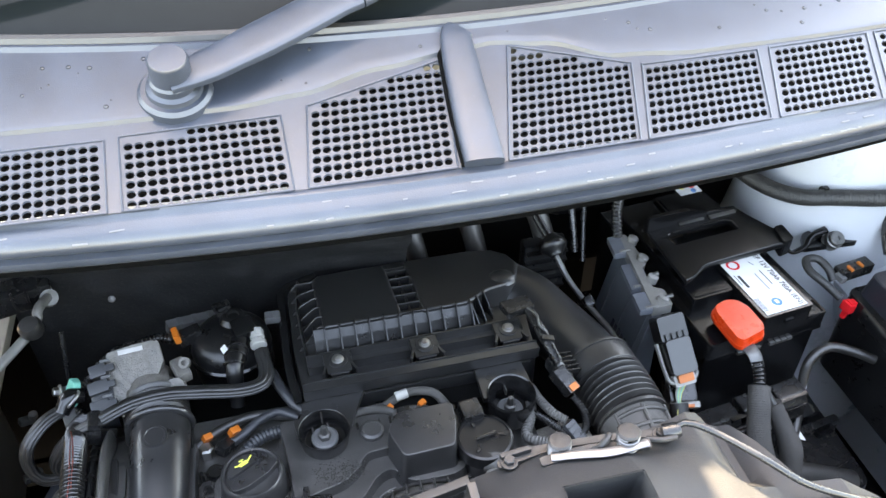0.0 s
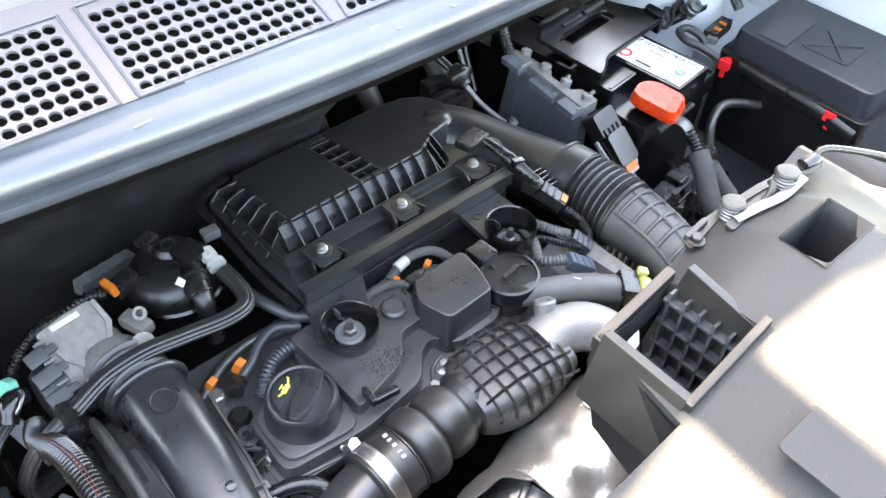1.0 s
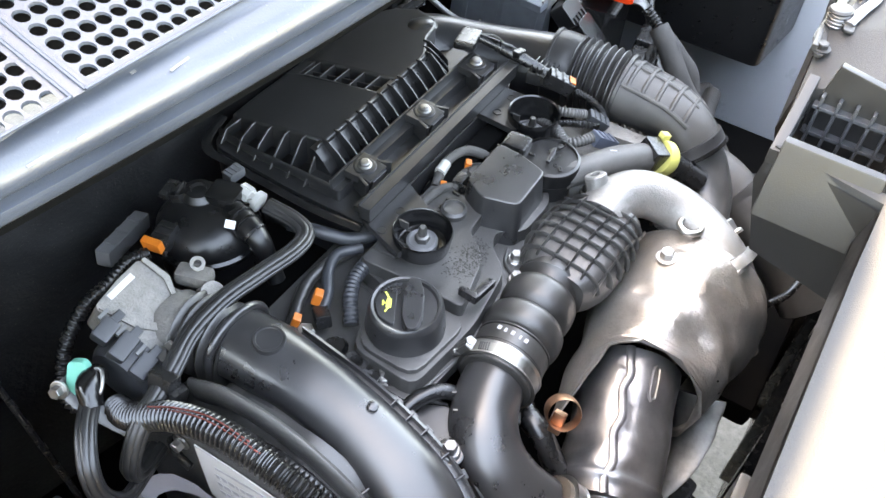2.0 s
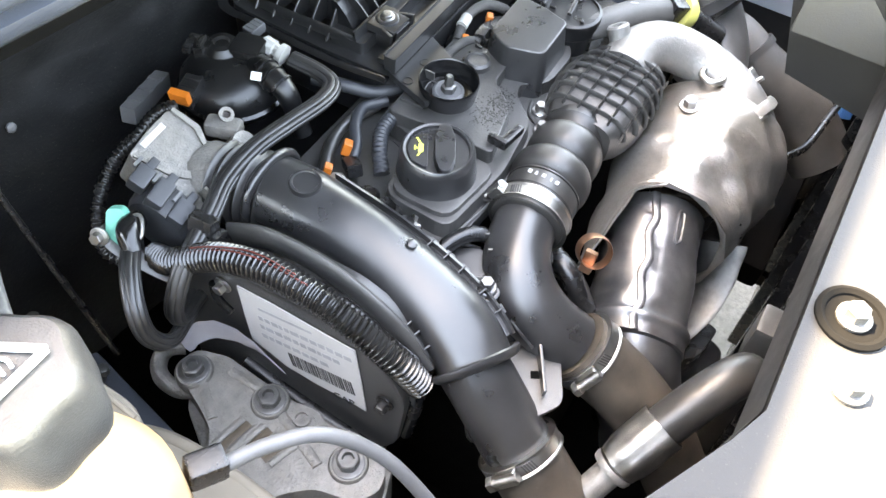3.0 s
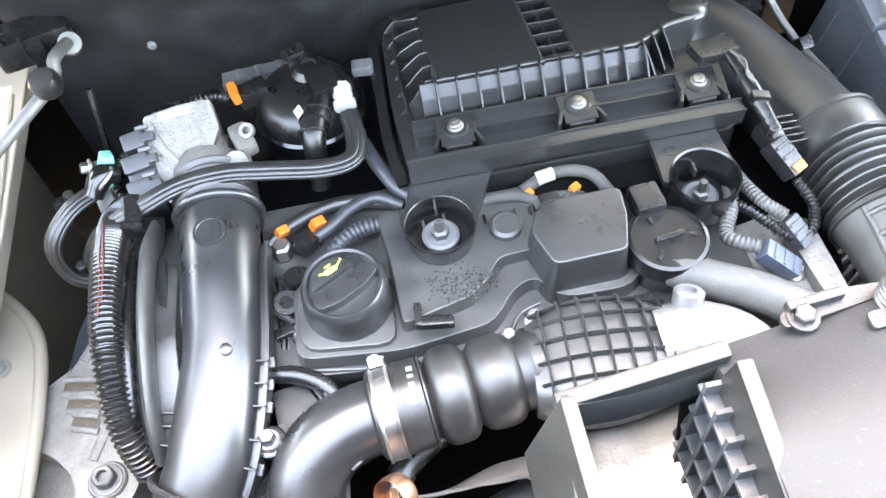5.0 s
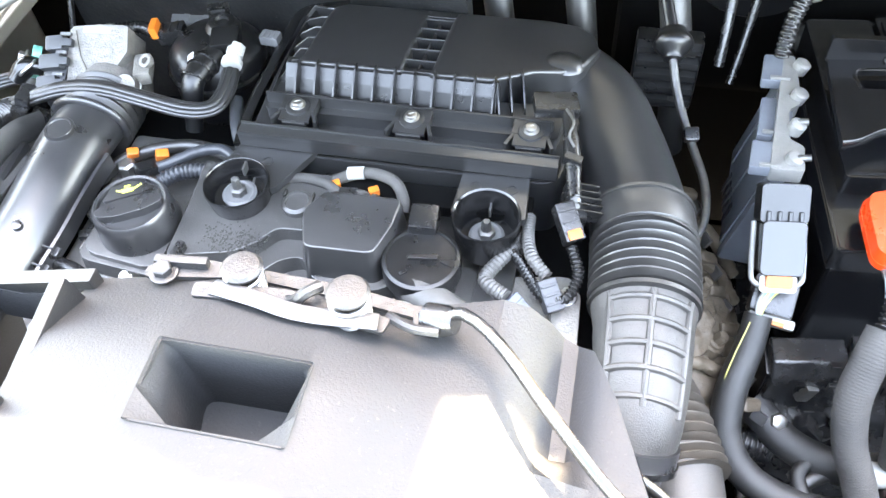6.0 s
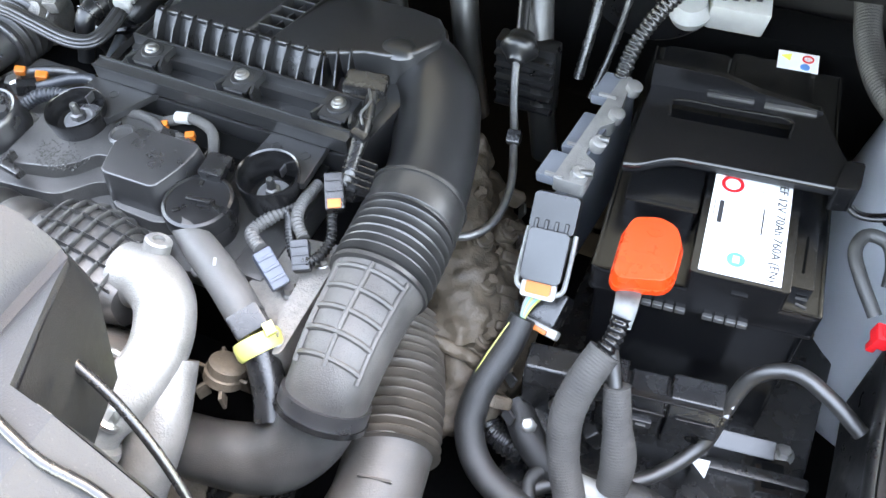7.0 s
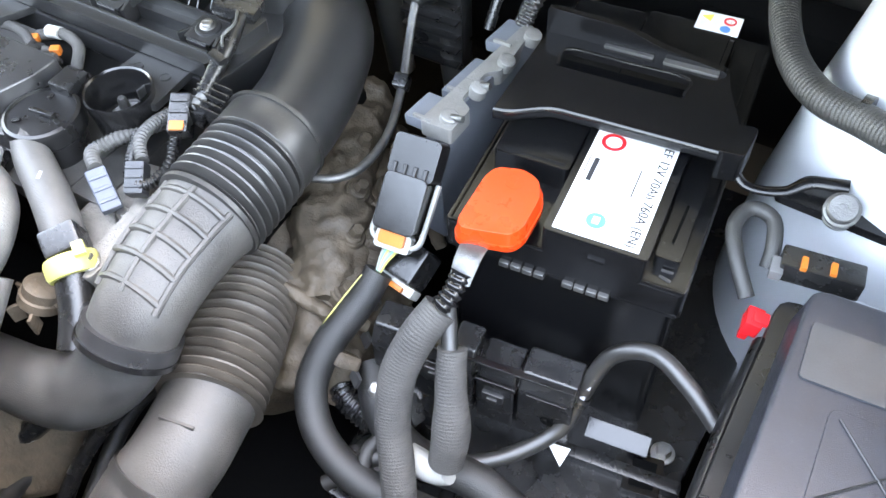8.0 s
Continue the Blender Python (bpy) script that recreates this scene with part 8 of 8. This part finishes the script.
for xx, zz in ((-0.001, -0.006), (-0.046, 0.002)):
    part("latch", join(block(FM @ Vector((xx, -0.0205, zz)), (0.016, 0.004, 0.010), (0, 0, 8), 0.001), block(FM @ Vector((xx, -0.023, zz - 0.001)), (0.008, 0.003, 0.005), (0, 0, 8), 0.0008)), SATIN, fb)
tray = thing("battery_tray", "black plastic battery tray with a steel nut", "tray", (0.45, 0.0, 0.66))
part("floor", prism(soften([(0.30, -0.20), (0.54, -0.16), (0.55, 0.26), (0.30, 0.26)], 0.02), 0.672, 0.69, bev=0.004), BLACK, tray)
part("front_wall", block((0.49, -0.075, 0.695), (0.11, 0.012, 0.03), (0, 0, 8), 0.004), BLACK, tray)
part("tray_plate", prism(soften([(0.440, -0.140), (0.530, -0.125), (0.536, -0.062), (0.455, -0.075)], 0.006), 0.688, 0.700, bev=0.003), BLACK, tray)
part("socket_frame", prism(rounded(-0.014, -0.016, 0.014, 0.016, 0.002), 0.69, 0.708, pose(0.515, -0.070, 0, 0, 0, 12), bev=0.002), BATTERY, tray)
part("socket_hole", prism(rounded(-0.009, -0.011, 0.009, 0.011, 0.001), 0.7075, 0.7090, pose(0.515, -0.070, 0, 0, 0, 12), bev=0), SHADE_BLACK, tray)
part("nut", bolt_mesh((0.521, -0.040, 0.694), r=0.0065, h=0.009), STEEL, tray)
part("tray_lip", block((0.487, -0.055, 0.716), (0.050, 0.016, 0.003), (25, 0, 8), 0.001), GLOSS, tray)
part("torn_label", prism([(0.445, -0.095), (0.462, -0.108), (0.463, -0.092)], 0.736, 0.737, bev=0), PAPER, tray)
for i in range(6):
    part("loom_plug", block((0.31 + 0.012 * i, -0.125 + 0.008 * (i % 3), 0.735 + 0.006 * (i % 2)), (0.016, 0.022, 0.014), (12 * i, 10, 25 * i), 0.003), BLACK, None, "small black loom connector in front of the battery", category="connector", group="battery loom connectors")
part("clip_nut", turned([(0.007, 0), (0.007, 0.006), (0.004, 0.008)], (0.318, -0.128, 0.752), (0.3, -0.5, 0.8), 6), STEEL, None, "steel nut on the loom bracket", category="nut")
part("silver_bracket", block((0.335, -0.105, 0.772), (0.012, 0.016, 0.018), (0, 20, 20), 0.002), STEEL, None, "small steel loom bracket", category="bracket")

# fuse box
fx = thing("fuse_box", "grey-black grained fuse box with red corner clips", "fuse box", (0.6, -0.1, 0.78))
FO = soften([(0.560, 0.000), (0.700, 0.010), (0.71, -0.14), (0.69, -0.215), (0.562, -0.200)], 0.012)
part("lid", prism(FO, 0.868, 0.905, bev=0.007, seg=3, inset=0.006), BOXLID, fx)
part("body", prism(soften([(0.550, 0.006), (0.703, 0.016), (0.713, -0.14), (0.694, -0.222), (0.552, -0.207)], 0.012), 0.74, 0.872, bev=0.004), LID, fx)
part("lid_panel", prism(rounded(-0.033, -0.020, 0.045, 0.020, 0.003), 0.9045, 0.9065, pose(0.605, -0.048, 0, 0, 0, 4), bev=0.0008), BLUEGREY, fx)
part("moulded_sign", prism(rounded(-0.03, -0.032, 0.03, 0.032, 0.006), 0.9045, 0.9060, pose(0.625, -0.110, 0, 0, 0, 2), bev=0.0006), BOXLID, fx)
bm = sweep([(0.60, -0.085, 0.9065), (0.65, -0.135, 0.9065)], 0.0008, 6, 0.02)
sweep([(0.65, -0.085, 0.9065), (0.60, -0.135, 0.9065)], 0.0008, 6, 0.02, bm=bm)
part("sign_lines", bm, LID, fx)
for p in ((0.541, -0.014, 0.862), (0.553, -0.165, 0.862)):
    part("red_clip", join(block(p, (0.011, 0.015, 0.013), (0, 8, 8), 0.0015), join(block((p[0] - 0.002, p[1] - 0.001, p[2] - 0.011), (0.006, 0.006, 0.012), (0, 8, 8), 0.001), block((p[0] + 0.004, p[1], p[2] + 0.006), (0.010, 0.009, 0.004), (0, 8, 8), 0.001))), CLIPRED, fx, "bright red clip")
part("side_flange", sweep([(0.550, -0.03, 0.862), (0.550, -0.10, 0.86), (0.551, -0.15, 0.858), (0.552, -0.2, 0.85)], 0.008, 10, 0.01, squash=(1.4, 0.6)), LID, fx)
fp = plug("fuse_box_plug", "black plug with two small orange tabs behind the fuse box", (0.566, 0.024, 0.886), (0.050, 0.018, 0.016), (0, 0, 8), None, BLACK, ridges=False)
for q in ((0.555, 0.018, 0.8945), (0.572, 0.022, 0.8945)):
    part("orange_tab", block(q, (0.004, 0.010, 0.004), (0, 0, 8), 0.0008), ORANGE, fp, "orange tab")
part("grey_latch", block((0.541, 0.014, 0.886), (0.008, 0.014, 0.008), (0, 0, 8), 0.001), GREYPL, fp)
part("convoluted_lead", sweep([(0.532, -0.006, 0.872), (0.516, 0.012, 0.885), (0.507, 0.032, 0.890), (0.512, 0.048, 0.893), (0.527, 0.046, 0.893), (0.534, 0.030, 0.888), (0.536, 0.018, 0.878)], 0.0052, 16, 0.003), BRAID, None, "black wrapped lead looping to the fuse box plug", category="wiring")

# right inner wing
rt = thing("white_strut_tower", "white painted strut tower and wing shelf", "strut tower", (0.63, 0.17, 0.6))
part("tower", turned([(0.16, 0.55), (0.14, 0.80), (0.125, 0.90), (0.11, 0.98), (0.10, 1.03), (0.06, 1.05)], (0.640, 0.185, 0), (0, 0, 1), 48), PAINT, rt)
part("shelf", block((0.66, 0.05, 0.80), (0.14, 0.5, 0.10), (0, -14, 0), 0.02), PAINT, rt)
part("wing_top", block((0.72, 0.0, 1.04), (0.10, 0.62, 0.05), (0, 0, 0), 0.015), PAINT, rt)
wl = thing("wing_loom", "black wrapped wiring loom along the white wing", "wiring", (0.6, 0.2, 0.9))
part("trunk", sweep([(0.44, 0.30, 0.985), (0.462, 0.24, 0.965), (0.474, 0.193, 0.95), (0.494, 0.145, 0.945), (0.522, 0.108, 0.948), (0.556, 0.088, 0.955), (0.60, 0.062, 0.965), (0.65, 0.04, 0.975), (0.70, 0.02, 0.985), (0.78, -0.02, 0.99)], 0.0108, 20, 0.002, wave=(0.003, 0.0003)), BRAID, wl)
part("tie", sweep([(0.548, 0.0985, 0.9525), (0.554, 0.0975, 0.953)], 0.0122, 16, 0.003), BLACK, wl)
part("drop", sweep([(0.63, 0.10, 0.955), (0.635, 0.07, 0.93), (0.625, 0.05, 0.91), (0.62, 0.03, 0.895)], 0.007, 12, 0.005), BLACK, wl)
part("drop", sweep([(0.66, 0.09, 0.955), (0.668, 0.05, 0.93), (0.66, 0.03, 0.90)], 0.007, 12, 0.005), BLACK, wl)

# behind the battery and below the cowl
part("ecu_upper_loom", sweep([(0.293, 0.142, 0.893), (0.300, 0.17, 0.925), (0.325, 0.205, 0.955), (0.37, 0.235, 0.965), (0.42, 0.25, 0.96)], 0.0075, 14, 0.004, wave=(0.005, 0.0012)), BLACK, None, "black corrugated loom rising from the control unit", category="conduit")
wc = thing("white_connector", "white and grey connector block behind the battery", "connector", (0.36, 0.27, 0.87))
part("body", block((0.365, 0.272, 0.90), (0.055, 0.035, 0.03), (12, 6, 12), 0.004), WHITE, wc)
bm = bmesh.new()
for i in range(4):
    block((0.350 + 0.010 * i, 0.262 + 0.003 * i, 0.918), (0.005, 0.012, 0.003), (12, 6, 20), 0, bm=bm)
part("dark_marks", bm, INK, wc)
part("bell", turned([(0.016, 0), (0.02, 0.01), (0.014, 0.022)], (0.325, 0.255, 0.89), (0, -0.2, 1), 20), WHITE, wc)
pl = thing("coolant_pipe", "bent steel coolant pipe with a clip and rubber end", "pipe", (0.22, 0.05, 0.83))
part("pipe", sweep([(0.202, 0.128, 0.900), (0.210, 0.103, 0.881), (0.2235, 0.070, 0.865), (0.239, 0.025, 0.856), (0.240, -0.012, 0.852), (0.229, -0.034, 0.852), (0.210, -0.044, 0.852)], 0.0036, 14, 0.004), ZINC, pl)
part("pipe_clip", block((0.2245, 0.068, 0.868), (0.012, 0.012, 0.014), (30, 0, 10), 0.002), BLACK, pl)
part("rubber_end", sweep([(0.199, 0.150, 0.910), (0.201, 0.138, 0.906), (0.202, 0.125, 0.900)], [0.012, 0.0175, 0.008], 24, 0.002), LID, pl)
part("upper_sleeve", sweep([(0.186, 0.19, 0.935), (0.194, 0.165, 0.920), (0.199, 0.148, 0.911)], 0.0055, 12, 0.004), LID, pl, "black sleeve")
for i, (x, y, z) in enumerate(((0.02, 0.23, 0.95), (0.10, 0.23, 0.95), (0.19, 0.20, 0.95))):
    part("heater_hose", sweep([(x, y + 0.09, z + 0.06), (x + 0.004, y + 0.01, z - 0.01), (x + 0.02, y - 0.03, z - 0.09), (x + 0.03, y - 0.03, z - 0.2)], 0.014, 16, 0.008), RUBBER, None, "black rubber heater hose in front of the bulkhead", category="hose", group="heater hoses")
bk = thing("brake_booster", "black brake servo and lines behind the battery", "brake servo", (0.30, 0.30, 0.8))
part("servo", turned([(0.08, 0), (0.085, 0.02), (0.07, 0.05), (0.03, 0.06)], (0.28, 0.335, 0.90), (0, -1, 0.2), 32), LID, bk)
part("yellow_tag", block((0.277, 0.225, 0.935), (0.006, 0.004, 0.016), (20, 0, 20), 0.001), YELLOW, bk, "small yellow tag")
part("line", sweep([(0.27, 0.25, 0.97), (0.275, 0.225, 0.93), (0.27, 0.20, 0.88), (0.262, 0.17, 0.84)], 0.004, 10, 0.006), BLACK, bk)
part("line", sweep([(0.245, 0.25, 0.96), (0.25, 0.21, 0.92), (0.248, 0.17, 0.86)], 0.005, 10, 0.006), BLACK, bk)
# Added near-black block in place of the shade behind the battery.
part("shade_filler", block((0.40, 0.31, 0.80), (0.5, 0.06, 0.14), (0, 0, 0), 0.02), SHADE_BLACK, bk)

# low front hoses
rh = thing("radiator_hose", "black radiator hose with a crimped aluminium end", "hose", (-0.22, -0.37, 0.7))
part("hose", sweep([(-0.272, -0.358, 0.822), (-0.246, -0.373, 0.841), (-0.224, -0.386, 0.849), (-0.207, -0.396, 0.842), (-0.199, -0.402, 0.818), (-0.196, -0.406, 0.76), (-0.195, -0.408, 0.68)], 0.0165, 20, 0.006), RUBBER, rh)
part("crimp", sweep([(-0.303, -0.342, 0.797), (-0.290, -0.349, 0.808), (-0.270, -0.359, 0.823)], [0.0165, 0.0185, 0.0190, 0.0188, 0.0190], 48, 0.002, section=lambda a: 1 + 0.05 * abs(math.cos(4 * a))), STEEL, rh, "crimped aluminium sleeve")
part("crimp_collar", turned([(0.012, -0.003), (0.0165, -0.003), (0.0172, 0), (0.0165, 0.003), (0.012, 0.003)], (-0.306, -0.3405, 0.7945), (0.66, -0.35, 0.66), 32), CLEANALU, rh)
part("metal_pipe", sweep([(-0.37, -0.31, 0.73), (-0.335, -0.327, 0.77), (-0.298, -0.345, 0.802)], 0.0115, 16, 0.005), CLEANALU, rh)
part("lower_loom", sweep([(0.05, -0.30, 0.70), (0.10, -0.29, 0.74), (0.14, -0.25, 0.78), (0.17, -0.20, 0.77)], 0.010, 12, 0.006), BLACK, None, "black lower loom under the intake hose", category="wiring")
part("lower_cable", sweep([(0.20, -0.20, 0.80), (0.17, -0.25, 0.77), (0.15, -0.30, 0.72), (0.14, -0.36, 0.64)], 0.006, 12, 0.006), BLACK, None, "black cable dropping under the intake hose", category="cable")
rb = thing("relay_bracket", "black ribbed plastic relay bracket behind the intake duct", "bracket", (0.2, 0.16, 0.8))
part("body", block((0.20, 0.165, 0.855), (0.060, 0.02, 0.08), (0, 0, 0), 0.004), LID, rb)
for k in range(5):
    part("rib", block((0.20, 0.152, 0.825 + 0.015 * k), (0.056, 0.010, 0.003), (0, 0, 0), 0.001), LID, rb)
lc = thing("lower_cable_bundle", "dark cables and pipes running down beside the intake hose", "cables", (0.13, -0.25, 0.7))
for pts, r, m in (([(0.10, -0.33, 0.70), (0.120, -0.275, 0.725), (0.134, -0.219, 0.735), (0.145, -0.17, 0.73)], 0.008, RUBBER),
                  ([(0.152, -0.32, 0.705), (0.138, -0.254, 0.728), (0.142, -0.200, 0.738), (0.15, -0.15, 0.73)], 0.0055, BLUEGREY),
                  ([(0.170, -0.32, 0.70), (0.150, -0.236, 0.725), (0.155, -0.18, 0.73)], 0.007, BRAID)):
    part("cable", sweep(pts, r, 12, 0.005), m, lc)
lp = thing("looped_lead", "dark loom loop in front of the fuse holder", "wiring", (0.35, -0.17, 0.72))
part("loop", sweep([(0.352, -0.215, 0.715), (0.345, -0.193, 0.735), (0.336, -0.166, 0.742), (0.356, -0.150, 0.745), (0.40, -0.150, 0.735)], 0.006, 12, 0.004), BRAID, lp)
part("corrugated_feed", sweep([(0.27, -0.115, 0.73), (0.290, -0.135, 0.728), (0.32, -0.14, 0.722)], 0.012, 18, 0.0015, wave=(0.0045, 0.0016)), BLACK, lp)
sb = thing("starter_casting", "dusty cast flange and starter casing low beside the hoses", "casting", (0.07, -0.27, 0.65))
part("casing", turned([(0.045, 0), (0.05, 0.03), (0.046, 0.07), (0.03, 0.08)], (0.06, -0.25, 0.70), (0.5, -0.5, 0.3), 28), GEAR, sb)
part("flange", prism(soften([(0.02, -0.25), (0.09, -0.245), (0.115, -0.275), (0.10, -0.31), (0.04, -0.31)], 0.012), 0.722, 0.738, bev=0.004), GEAR, sb)
for x, y in ((0.092, -0.292), (0.060, -0.262), (0.104, -0.268)):
    part("flange_bolt", bolt_mesh((x, y, 0.738), r=0.007, h=0.010), STEEL, sb)
fs = thing("fuse_link_cover", "black snap cover with steel edges over the fusible links", "fuse cover", (0.40, -0.09, 0.79))
for k in range(3):
    part("cover_ridge", block(FM @ Vector((-0.038 + 0.038 * k, -0.0195, 0.012)), (0.030, 0.003, 0.003), (0, 0, 8), 0.0008), GLOSS, fs)
part("steel_edge", block(FM @ Vector((0.0, -0.012, 0.0235)), (0.112, 0.006, 0.002), (0, 0, 8), 0.0006), GLOSS, fs)
bm = bmesh.new()
for k in range(4):
    block((0.4645 - 0.0012 * k, -0.0655 - 0.0045 * k, 0.8165 - 0.008 * k), (0.0035, 0.0012, 0.003), (-40, 0, -10), 0, bm=bm)
part("printed_mark", bm, GREYINK, nc, kind="stuff")
fc = thing("fan_harness_plug", "small blue and red plug by the fan shroud", "connector", (0.304, -0.398, 0.70))
part("body", block((0.304, -0.398, 0.716), (0.020, 0.014, 0.030), (0, 10, 20), 0.002), BLUE, fc)
part("red_lock", block((0.300, -0.392, 0.734), (0.010, 0.010, 0.008), (0, 10, 20), 0.001), CLIPRED, fc, "red lock")
part("lead", sweep([(0.304, -0.398, 0.735), (0.26, -0.39, 0.765), (0.20, -0.38, 0.775), (0.13, -0.37, 0.78), (0.09, -0.355, 0.79)], 0.004, 10, 0.006), BLACK, fc)
tw2 = thing("filler_side_wiring", "thin dark wires and clips beside the filler cap", "wiring", (-0.25, -0.1, 0.85))
for k in range(4):
    part("wire", sweep([(-0.250 + 0.004 * k, -0.070, 0.868 - 0.003 * k), (-0.246 - 0.004 * k, -0.095, 0.872), (-0.240 + 0.003 * k, -0.120, 0.866), (-0.248 + 0.006 * k, -0.150, 0.858), (-0.235 + 0.004 * k, -0.172, 0.852)], 0.0022, 8, 0.004), (BLACK, RIBHOSE, BLACK, BRAID)[k], tw2)
part("wire_clip", block((-0.246, -0.118, 0.866), (0.018, 0.008, 0.010), (0, 0, 15), 0.0015), BLACK, tw2)
part("bracket_eye", turned([(0.0095, 0), (0.0095, 0.003), (0.0055, 0.003), (0.0055, 0.0)], (-0.243, -0.098, 0.874), (0.1, -0.2, 1), 20), BLACK, tw2)
sd = thing("sensor_pigtail", "black sensor pigtail with grey sleeve beside the air box", "wiring", (0.13, -0.03, 0.92))
part("sleeve", sweep([(0.134, -0.044, 0.917), (0.137, -0.058, 0.913), (0.136, -0.070, 0.912)], 0.0042, 12, 0.003), GREYPL, sd)
part("clip", block((0.131, -0.030, 0.925), (0.014, 0.008, 0.008), (0, 10, -10), 0.0012), BLACK, sd)
part("spring_wire", sweep([(0.121, 0.010, 0.938), (0.128, -0.002, 0.937), (0.126, -0.014, 0.934), (0.131, -0.022, 0.931)], 0.0012, 8, 0.003), ZINC, sd)
